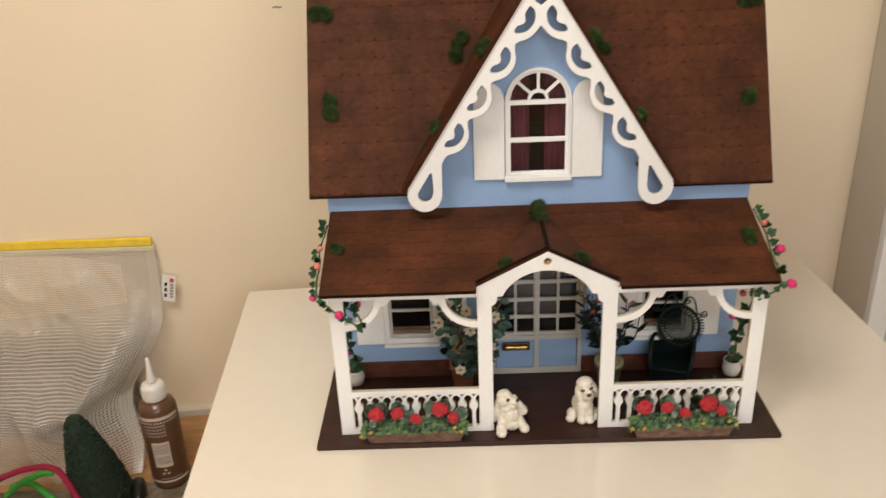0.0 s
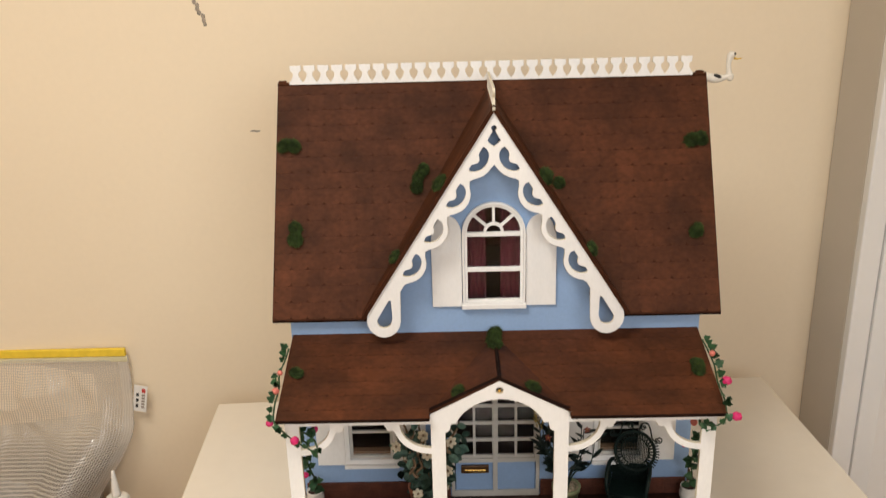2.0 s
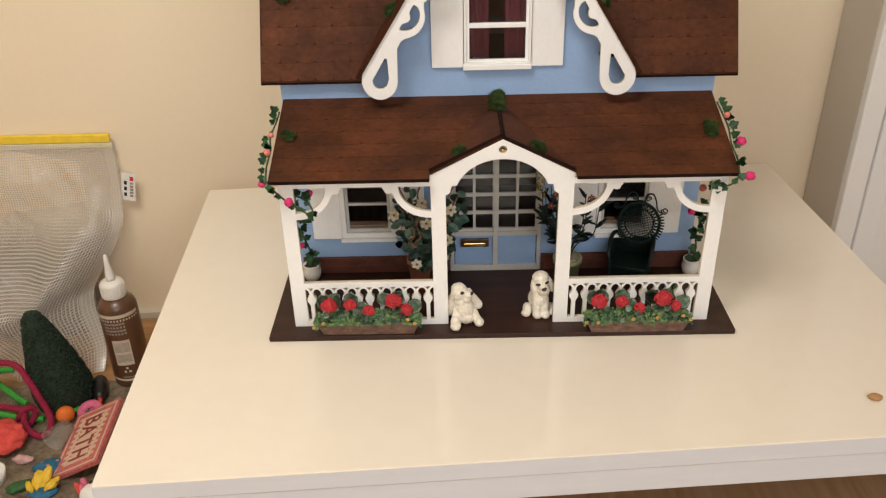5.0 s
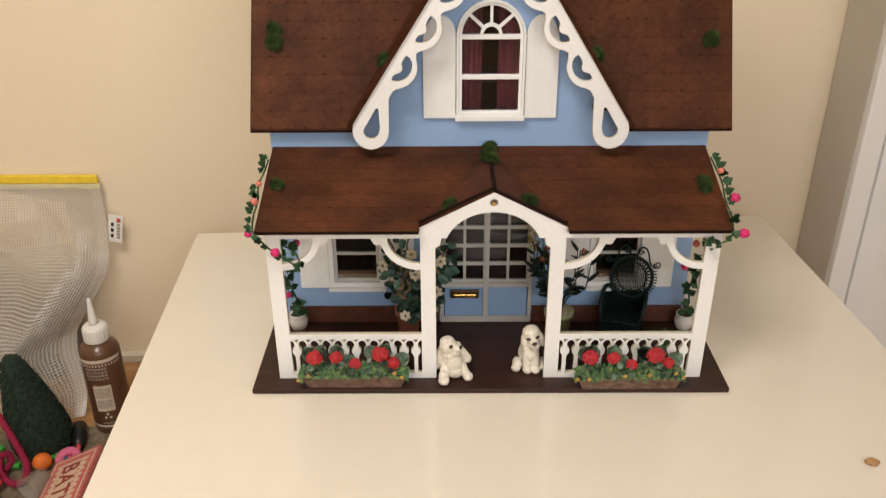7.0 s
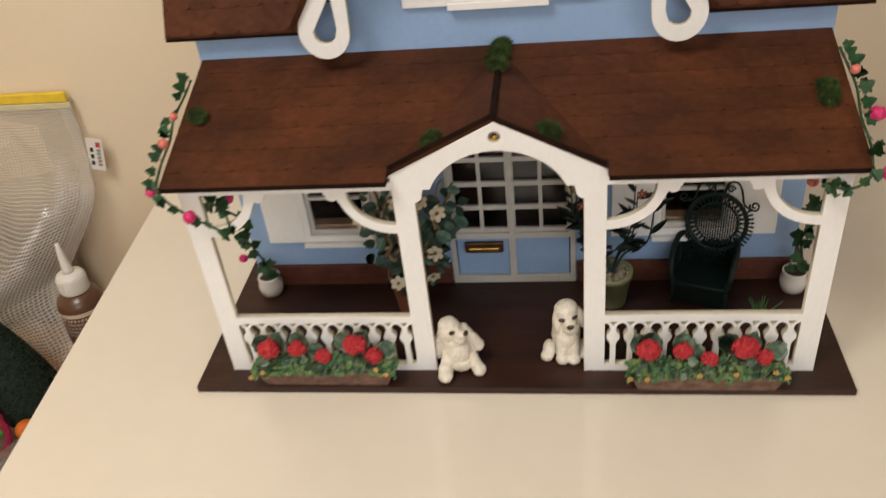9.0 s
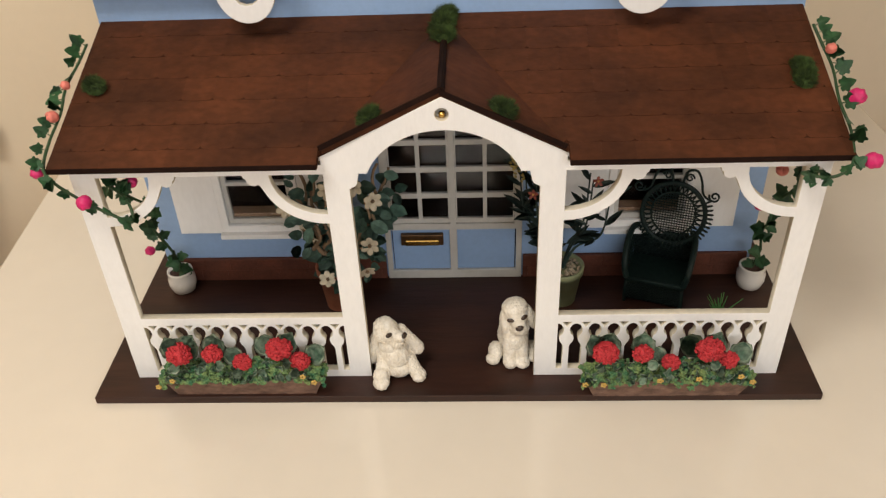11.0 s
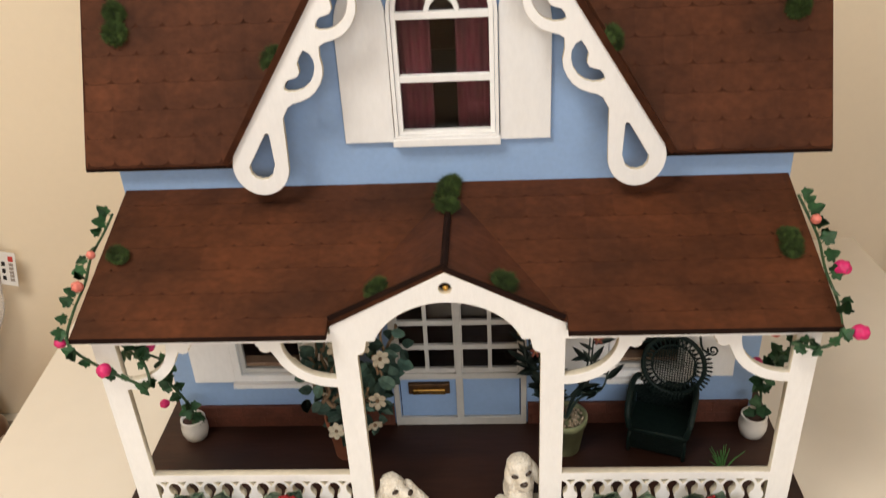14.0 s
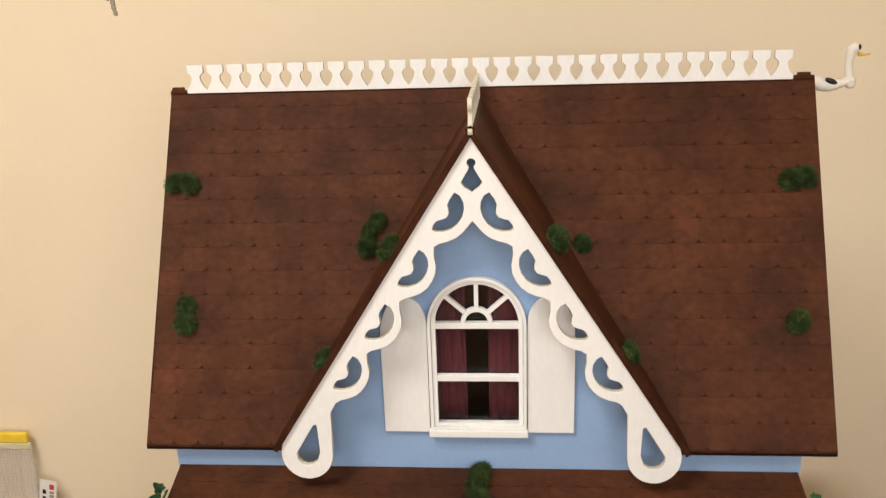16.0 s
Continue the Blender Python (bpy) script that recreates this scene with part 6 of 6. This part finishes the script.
def wrapped(bm, a0, a1, z0, z1, r=0.0358):
    """A patch of a label bent round the bottle, from a0 to a1 degrees."""
    z0, z1 = z0 * 1.13, z1 * 1.13
    n = max(2, int((a1 - a0) / 6))
    lo = [bm.verts.new((r * math.cos(radians(a0 + (a1 - a0) * i / n)), r * math.sin(radians(a0 + (a1 - a0) * i / n)), z0)) for i in range(n + 1)]
    hi = [bm.verts.new((v.co.x, v.co.y, z1)) for v in lo]
    for i in range(n):
        bm.faces.new((lo[i], lo[i + 1], hi[i + 1], hi[i]))
    return bm


label = part("label", wrapped(nb(), 200, 345, 0.139, 0.145), PRINT_CREAM, t, "printed band")
bm = nb()
for k in range(16):
    wrapped(bm, 204 + k * 9, 208 + k * 9, 0.1325, 0.1365)
part("print", bm, PRINT_CREAM, label)
bm = nb()
for r in range(4):
    for k in range(7):
        wrapped(bm, 232 + k * 9.3 + (r % 2) * 2, 240 + k * 9.3, 0.1265 - r * 0.0062, 0.1300 - r * 0.0062)
part("print", bm, PRINT_GREY, label, "unreadable grey print")
code = part("barcode", wrapped(nb(), 246, 298, 0.048, 0.097), PRINT_CREAM, label, "cream barcode patch")
bm = nb()
for z0, z1 in ((0.0745, 0.093), (0.0545, 0.070)):
    for k in range(9):
        wrapped(bm, 250, 294, z0 + (z1 - z0) * k / 9, z0 + (z1 - z0) * (k + 0.55) / 9, 0.0360)
part("bars", bm, PRINT_GREY, code)
bm = nb()
for k in range(3):
    a = radians(90 + 120 * k)
    wrapped(bm, 270 + 8 * math.cos(a), 277 + 8 * math.cos(a), 0.036 + 0.0045 * math.sin(a), 0.040 + 0.0045 * math.sin(a))
part("print", bm, PRINT_CREAM, label)
part("print", wrapped(nb(), 205, 345, 0.0165, 0.0205), PRINT_CREAM, label)
part("print", wrapped(nb(), 255, 320, 0.0235, 0.0255), PRINT_GREY, label)

# flocked cone tree
t = thing("cone_tree", "dark green flocked foam cone tree", "craft tree", m=pose(-0.752, 0.285, SHELF_Z, 2, -5, 0))
prof = [(0.030, 0.0), (0.045, 0.006), (0.0485, 0.030), (0.045, 0.060), (0.037, 0.100), (0.027, 0.140), (0.019, 0.170), (0.013, 0.186), (0.006, 0.193), (0.0, 0.195)]
fine = []
for (r0, z0), (r1, z1) in zip(prof, prof[1:]):
    fine += [(r0 + (r1 - r0) * k / 5, z0 + (z1 - z0) * k / 5) for k in range(5)]
bm = lathe(nb(), fine + [prof[-1]], 72)
for v in bm.verts:
    d = Vector((v.co.x, v.co.y, 0.02)).normalized()
    v.co += d * (0.0022 * noise.noise(v.co * 260) + 0.0014 * noise.noise(v.co * 560))
part("cone", bm, FOAM_GREEN, t, "", True)
bm = nb()
rng = random.Random(31)
for i in range(2300):
    u, a = rng.random() ** 0.75, rng.uniform(0, 6.2832)
    z = 0.186 * (1 - u) + 0.004
    r = next(r0 + (r1 - r0) * (z - z0) / (z1 - z0) for (r0, z0), (r1, z1) in zip(prof, prof[1:]) if z <= z1)
    s = rng.uniform(0.0013, 0.0022)
    r += 0.0012
    blob(bm, pose(r * math.cos(a), r * math.sin(a), z, rng.uniform(0, 90), rng.uniform(0, 90)) @ Matrix.Diagonal((s * 1.5, s * 0.8, s * 0.8, 1)), 1)
part("flock", bm, FOAM_GREEN, t, "", True)


# chenille stems
def chenille(name, label, pts, mat, seed, group="chenille stems"):
    rng = random.Random(seed)
    bm = nb()
    path = smooth_path(pts, 10)
    tube(bm, path, 0.0052, sides=8)
    for i in range(len(path) - 1):
        for k in range(34):
            p = path[i].lerp(path[i + 1], rng.random())
            d = Vector((rng.gauss(0, 1), rng.gauss(0, 1), rng.gauss(0, 1))).normalized()
            w = d.cross(Vector((0.3, 0.5, 0.8))).normalized() * 0.0005
            bm.faces.new([bm.verts.new(q) for q in (p - w, p + w, p + d * rng.uniform(0.0075, 0.0100))])
    return obj(name, bm, mat, None, label, False, "chenille stem", group)


# a crimson loop standing up beside the cone, its end twisted round itself, and three lime stems
chenille("chenille_stem", "crimson chenille stem bent into a loop", [
    (-0.975, 0.275, -0.300), (-0.930, 0.276, -0.262), (-0.888, 0.276, -0.243), (-0.858, 0.276, -0.236), (-0.828, 0.270, -0.231), (-0.803, 0.256, -0.231),
    (-0.783, 0.238, -0.242), (-0.768, 0.226, -0.262), (-0.757, 0.219, -0.286), (-0.747, 0.208, -0.304), (-0.746, 0.190, -0.315), (-0.757, 0.180, -0.316),
    (-0.777, 0.188, -0.311), (-0.790, 0.203, -0.302), (-0.796, 0.221, -0.298), (-0.814, 0.231, -0.300), (-0.839, 0.241, -0.304), (-0.866, 0.250, -0.309), (-0.930, 0.268, -0.316)], CRIMSON, 4)
chenille("chenille_stem", "crimson chenille stem wound round the loop", [
    (-0.812, 0.219, -0.314), (-0.803, 0.216, -0.303), (-0.793, 0.219, -0.290), (-0.784, 0.227, -0.294), (-0.781, 0.224, -0.306), (-0.787, 0.212, -0.313), (-0.797, 0.206, -0.316)], CRIMSON, 8)
chenille("chenille_stem", "lime green chenille stem", [(-0.940, 0.300, -0.317), (-0.905, 0.300, -0.288), (-0.882, 0.304, -0.280), (-0.870, 0.312, -0.278), (-0.852, 0.316, -0.281)], LIME, 5)
chenille("chenille_stem", "lime green chenille stem", [(-0.940, 0.322, -0.316), (-0.912, 0.320, -0.306), (-0.893, 0.316, -0.307), (-0.867, 0.299, -0.311), (-0.838, 0.278, -0.315), (-0.815, 0.264, -0.317)], LIME, 6)
chenille("chenille_stem", "lime green chenille stem", [(-0.920, 0.243, -0.317), (-0.879, 0.234, -0.308), (-0.845, 0.226, -0.305), (-0.820, 0.220, -0.307), (-0.792, 0.222, -0.313), (-0.770, 0.226, -0.317)], LIME, 7)


def lumpy(name, label, category, p, r, mat, rough=0.08, freq=2.0, seed=0, rot=(0, 0, 0)):
    bm = nb()
    blob(bm, Matrix.Diagonal((*r, 1)), 3, rough, freq, seed)
    ob = obj(name, bm, mat, None, label, True, category)
    ob.matrix_world = pose(*p, *rot)
    return ob


lumpy("foam_ball", "small orange foam ball", "ball", (-0.731, 0.226, SHELF_Z + 0.0155), (0.0155, 0.0155, 0.0155), ORANGE, 0.03)
bm = blob(nb(), Matrix.Diagonal((0.041, 0.035, 0.021, 1)), 5, 0.16, 1.8, 2)
for v in bm.verts:
    k = noise.noise(Vector((v.co.x * 42, v.co.y * 120, v.co.z * 120))) + 0.5 * noise.noise(v.co * 210)
    v.co *= 1 + 0.075 * k
ob = obj("soft_toy", bm, CORAL, None, "matted coral red soft toy lump", True, "soft toy")
ob.matrix_world = pose(-0.812, 0.166, SHELF_Z + 0.0205, 0, 0, -18)
lumpy("clay_leaf", "dark green clay leaf", "clay bit", (-0.743, 0.068, SHELF_Z + 0.007), (0.020, 0.011, 0.007), LEAF_CLAY, 0.35, 2.2, 9, (0, 0, 25))
lumpy("clay_leaf", "small green clay bit", "clay bit", (-0.722, 0.252, SHELF_Z + 0.006), (0.009, 0.008, 0.006), LIME, 0.3, 2, 3)
lumpy("felt_bit", "pale pink felt lump", "felt", (-0.764, 0.128, SHELF_Z + 0.007), (0.017, 0.007, 0.007), FELT_PALE, 0.35, 2, 6)
t = thing("felt_ring", "rose pink felt ring with blue stitches", "felt", m=pose(-0.697, 0.246, SHELF_Z + 0.006, 12, 0, 0))
part("ring", lathe(nb(), [(0.006, 0), (0.013, -0.005), (0.020, -0.004), (0.022, 0.002), (0.019, 0.007), (0.012, 0.008), (0.006, 0.004), (0.006, 0.0)], 30), ROSE_PINK, t, "", True)
part("stitch", box(nb(), -0.002, 0.002, -0.012, -0.003, 0.0078, 0.0092), BLUE_CLAY, t)
t = thing("marker_pen", "short black marker pen with a red tip", "pen", m=frame_of((-0.707, 0.326, SHELF_Z + 0.013), (0.33, -0.94, 0.0)))
part("barrel", lathe(nb(), [(0.006, 0), (0.0115, 0.004), (0.012, 0.030), (0.010, 0.052), (0.0055, 0.060), (0, 0.060)], 24), BLACK, t, "", True)
part("tip", lathe(nb(), [(0.0045, 0.0602), (0.003, 0.072), (0, 0.076)], 12), CORAL, t, "red tip", True)

# printed card
c = [Vector(p) for p in ((-0.707, 0.225, -0.316), (-0.624, 0.226, -0.277), (-0.598, 0.082, -0.277), (-0.683, 0.085, -0.316))]
ex, ey = (c[1] - c[0]), (c[3] - c[0])
ez = ex.cross(ey).normalized() * -1
ez = ez if ez.z > 0 else -ez
CW, CH = ex.length, ey.length
exn = ex.normalized()
eyn = ez.cross(exn).normalized() * (1 if ez.cross(exn).dot(ey) > 0 else -1)
cm = Matrix((exn, eyn, exn.cross(eyn))).transposed().to_4x4()
sgn = 1 if exn.cross(eyn).z > 0 else -1
t = thing("printed_card", "pink and cream printed card box with the word BATH", "card", m=Matrix.Translation(c[0]) @ cm)
part("box", box(nb(), 0, CW, 0, CH, -0.005, 0.003, 0.0008), CARD_PINK, t)
top = 0.0032 * sgn if sgn > 0 else -0.0052
def patch(x0, x1, y0, y1, mat, lift, name="print"):
    z0, z1 = sorted((top + sgn * lift * 0.0002, top + sgn * (lift * 0.0002 + 0.00015)))
    part(name, box(nb(), x0 * CW, x1 * CW, y0 * CH, y1 * CH, z0, z1), mat, t)
patch(0.05, 0.95, 0.03, 0.97, CARD_CREAM, 0)
patch(0.09, 0.91, 0.055, 0.945, CARD_PINK, 1)
patch(0.22, 0.78, 0.12, 0.88, CARD_CREAM, 2)
for k in range(9):
    patch(0.16, 0.22, 0.12 + 0.085 * k, 0.165 + 0.085 * k, CARD_CREAM, 2)
    patch(0.78, 0.84, 0.12 + 0.085 * k, 0.165 + 0.085 * k, CARD_CREAM, 2)
font = bpy.data.curves.new("lettering", "FONT")
font.body, font.size, font.space_character, font.extrude, font.offset = "BATH", 1.0, 1.12, 0.5, 0.022
ob = bpy.data.objects.new("lettering", font)
bpy.context.scene.collection.objects.link(ob)
me = bpy.data.meshes.new_from_object(ob.evaluated_get(bpy.context.evaluated_depsgraph_get()))
bpy.data.objects.remove(ob)
bm = nb()
bm.from_mesh(me)
bpy.data.meshes.remove(me)
lo = [min(v.co[k] for v in bm.verts) for k in (0, 1)]
hi = [max(v.co[k] for v in bm.verts) for k in (0, 1)]
for v in bm.verts:
    a, b = ((v.co[k] - lo[k]) / (hi[k] - lo[k]) for k in (0, 1))
    v.co = ((0.32 + 0.36 * b) * CW, (0.165 + 0.67 * a) * CH, top + sgn * (0.0008 + (0.0002 if v.co.z > 0 else 0)))
bmesh.ops.recalc_face_normals(bm, faces=bm.faces[:])
part("lettering", bm, CARD_RED, t, "dark red word BATH")
for a in (0.30, 0.70):
    for k in range(11):
        patch(a - 0.018, a + 0.018, 0.16 + 0.064 * k, 0.182 + 0.064 * k, CARD_PINK, 3)

# clay flower and plastic cups
t = thing("clay_leaf", "flat blue clay leaf with brown dots", "clay toy", m=pose(-0.713, 0.114, SHELF_Z, 0, 0, 8))
part("leaf", blob(nb(), Matrix.Translation((0, 0, 0.006)) @ Matrix.Diagonal((0.027, 0.017, 0.006, 1)), 4, 0.16, 2.2, 5), BLUE_CLAY, t, "blue leaf", True)
for x, y in ((-0.013, 0.004), (-0.002, -0.005), (0.010, 0.005), (0.016, -0.004)):
    part("dot", blob(nb(), Matrix.Translation((x, y, 0.0115 - 8 * (x * x + y * y))) @ Matrix.Diagonal((0.0035, 0.003, 0.0012, 1)), 2, 0.2, 2, 1), SHELF_WOOD, t, "brown dot", True)
t = thing("clay_flower", "yellow clay flower on a blue clay base", "clay toy", m=Matrix.Translation((-0.703, 0.064, SHELF_Z)))
part("base", blob(nb(), Matrix.Translation((0, -0.004, 0.006)) @ Matrix.Diagonal((0.024, 0.017, 0.006, 1)), 4, 0.2, 2, 3), BLUE_CLAY, t, "blue base", True)
for x, y, z, a, tip, w, d in ((-0.008, 0.005, 0.019, 12, 28, 0.0085, 0.0155), (0.004, 0.010, 0.022, -8, 34, 0.0075, 0.0165), (0.015, -0.001, 0.017, -42, 12, 0.0070, 0.0125), (-0.019, -0.004, 0.014, 38, 6, 0.0055, 0.0115)):
    part("petal", blob(nb(), pose(x, y, z, tip, 0, a) @ Matrix.Diagonal((w, d, 0.0058, 1)), 4, 0.26, 1.7, a), YELLOW_CLAY, t, "yellow petal", True)
t = thing("plastic_cup", "small clear plastic cup lying on its side", "cup", m=frame_of((-0.712, 0.190, SHELF_Z + 0.0215), (-0.30, -0.95, -0.02)))
part("cup", lathe(nb(), [(0.0, 0.0), (0.015, 0.0), (0.0195, 0.036), (0.0208, 0.036), (0.0205, 0.0372), (0.0185, 0.0372), (0.0142, 0.0012), (0.0, 0.0012)], 30), CUP_FILM, t, "", True)
t = thing("cup", "small white plastic cup", "cup", m=Matrix.Translation((-0.790, 0.086, SHELF_Z)) @ Matrix.Scale(0.8, 4))
part("cup", lathe(nb(), [(0.0, 0.0), (0.019, 0.0), (0.024, 0.030), (0.0225, 0.030), (0.018, 0.002), (0.0, 0.002)], 30), CAP_WHITE, t, "", True)
t = thing("felt_animal", "small white felt animal with a pink tuft and black eye", "soft toy", m=Matrix.Translation((-0.612, 0.036, SHELF_Z)))
part("head", blob(nb(), Matrix.Translation((0, 0, 0.019)) @ Matrix.Diagonal((0.021, 0.019, 0.019, 1)), 4, 0.08, 2, 4), TAG_WHITE, t, "white felt head", True)
part("eye", blob(nb(), Matrix.Translation((-0.003, 0.012, 0.034)) @ Matrix.Diagonal((0.006, 0.004, 0.003, 1)), 2), BLACK, t, "black eye", True)
for k in range(4):
    part("tuft", blob(nb(), pose(-0.022 + 0.006 * math.cos(k * 1.7), 0.018 + 0.006 * math.sin(k * 1.7), 0.014, 30 * k, 20, 50 * k) @ Matrix.Diagonal((0.006, 0.014, 0.005, 1)), 3, 0.4, 2, k), ROSE_PINK if k % 2 else CORAL, t, "pink tuft", True)

# marks on the wall
t = thing("wall_anchor", "plastic wall anchor with a brass screw in the wall", "wall anchor", m=ROOM @ pose(-0.444, WALL_Y, 0.711, 90))
part("collar", lathe(nb(), [(0.0085, 0), (0.0085, 0.0012), (0.005, 0.0022), (0.0, 0.0022)], 20), PRINT_CREAM, t, "", True)
part("screw", lathe(nb(), [(0.0032, 0.0022), (0.0032, 0.0035), (0.0015, 0.0042), (0, 0.0042)], 12), BRASS_DARK, t, "", True)
bm = nb()
for k in range(7):
    blob(bm, pose(0.002 * math.sin(k * 1.9) + 0.0026 * k, -0.012 - 0.006 * k, 0.0) @ Matrix.Diagonal((0.0035 + 0.001 * math.sin(k * 3.1), 0.0045, 0.0005, 1)), 2, 0.5, 2, k)
ob = obj("wall_scuff", bm, SCUFF, None, "grey scuff and chipped plaster below the wall anchor", True, "wall mark")
ob.matrix_world = ROOM @ pose(-0.443, WALL_Y, 0.711, 90)
bm = nb()
for k in range(4):
    blob(bm, pose(-0.006 + 0.004 * k, 0.0008 * math.sin(k * 2), 0.0) @ Matrix.Diagonal((0.003, 0.0016, 0.0004, 1)), 2, 0.5, 2, k)
ob = obj("wall_scuff", bm, SCUFF, None, "small grey scuff on the beige wall", True, "wall mark")
ob.matrix_world = ROOM @ pose(-0.362, WALL_Y, 0.477, 90)


# ---- shingles, one by one ----
def shingle_mesh(w, h, notch, plain=False):
    """A thin wooden shingle with a rounded, singed foot; the foot lies at y = 0, its top along +y."""
    bm = nb()
    half = ((0.5, 0.0), (0.3, 0.0)) if plain else ((0.5, 0.0050), (0.485, 0.0036), (0.455, 0.0024), (0.41, 0.0013), (0.35, 0.0006), (0.25, 0.0002), (0.12, 0.0))
    half = [(0.5 - (0.5 - a) * notch if a > 0.3 else a, y * notch) for a, y in half]
    foot = [(-w * a, y) for a, y in half] + [(w * a, y) for a, y in half[::-1]]
    up = [bm.verts.new((x, y, 0.00034)) for x, y in foot] + [bm.verts.new((w / 2, h, 0.00020)), bm.verts.new((-w / 2, h, 0.00020))]
    lo = [bm.verts.new((x * 0.985, y - (0.00030 if notch > 0.8 else 0.00016 + 0.00030 * min(1, y / 0.002)), 0)) for x, y in foot] + [bm.verts.new((w / 2, h, 0)), bm.verts.new((-w / 2, h, 0))]
    bm.faces.new(up)
    n = len(up)
    for i in range(n):
        j = (i + 1) % n
        f = bm.faces.new((lo[i], lo[j], up[j], up[i]))
        f.material_index = 1 if i < len(foot) - 1 else 0
    me = as_mesh("shingle", bm, ROOF_STAIN, False)
    me.materials.append(ROOF_BURNT)
    return me


def lay(parent, west, east, x0, w, y0, h, length, keep, seed, notch):
    """Shingles in straight columns of width w, one joint at x0; rows of height h, one foot at y0. west and east give the roof's ends at a height."""
    rng = random.Random(seed)
    me, eave = shingle_mesh(w * 0.9990, h + 0.0003, notch), shingle_mesh(w * 0.9990, h + 0.0003, notch, True)
    first = math.floor((min(west(0), west(length)) - x0) / w)
    last = math.ceil((max(east(0), east(length)) - x0) / w)
    for r in range(-1, math.ceil((length - y0) / h)):
        for c in range(first, last):
            foot, top = max(0.0004, y0 + r * h), min(length - 0.0004, y0 + (r + 1) * h)
            mid = (foot + top) / 2
            if top - foot < 0.002:
                continue
            spans = keep(x0 + c * w, x0 + (c + 1) * w, foot, top)
            for left, right in spans:
                left, right = max(left, west(mid) + 0.0003), min(right, east(mid) - 0.0003)
                if right - left < 0.002:
                    continue
                ob = new("shingle", eave if r < 0 else me)
                ob.parent = parent
                ob.matrix_local = Matrix.Translation(((left + right) / 2, -0.00005 - 0.00008 * rng.random(), foot)) @ Matrix.Rotation(radians(90), 4, "X") @ Matrix.Diagonal(((right - left) / w, (top - foot) / h, 1, 1))


def beside_gable(left, right, foot, top):
    """What the main gable leaves free of a shingle's width."""
    half = 0.166 * max(0, 1 - top / (R_LEN - 0.022)) + 0.001
    edge = 0.164 if foot < 0.003 else half
    if right <= -edge or left >= edge:
        return [(left, right)]
    out = []
    if left < -half:
        out.append((left, right if foot > 0.003 else min(right, -edge)))
    if right > half and not out:
        out.append((left if foot > 0.003 else max(left, edge), right))
    return out


def beside_porch_gable(left, right, foot, top):
    half = 0.0872 if foot < 0.012 else 0.0870 * max(0, 1 - (top - 0.019) / 0.109) + 0.002
    if foot < 0.012:
        return [(a, b) for a, b in ((left, min(right, -half)), (max(left, half), right)) if b > a]
    return [(left, right)] if right > half or left < -half else []


lay(main_roof, lambda y: ROOF_W0 + (ROOF_W1 - ROOF_W0) * y / R_LEN, lambda y: ROOF_E0 + (ROOF_E1 - ROOF_E0) * y / R_LEN, -0.2527, 0.02241, 0.0017, 0.02248, R_LEN, beside_gable, 1, 0.95)
lay(porch_roof, lambda y: -PX, lambda y: PX, -0.2635, 0.02325, 0.0166, 0.0240, P_LEN, beside_porch_gable, 2, 0.62)
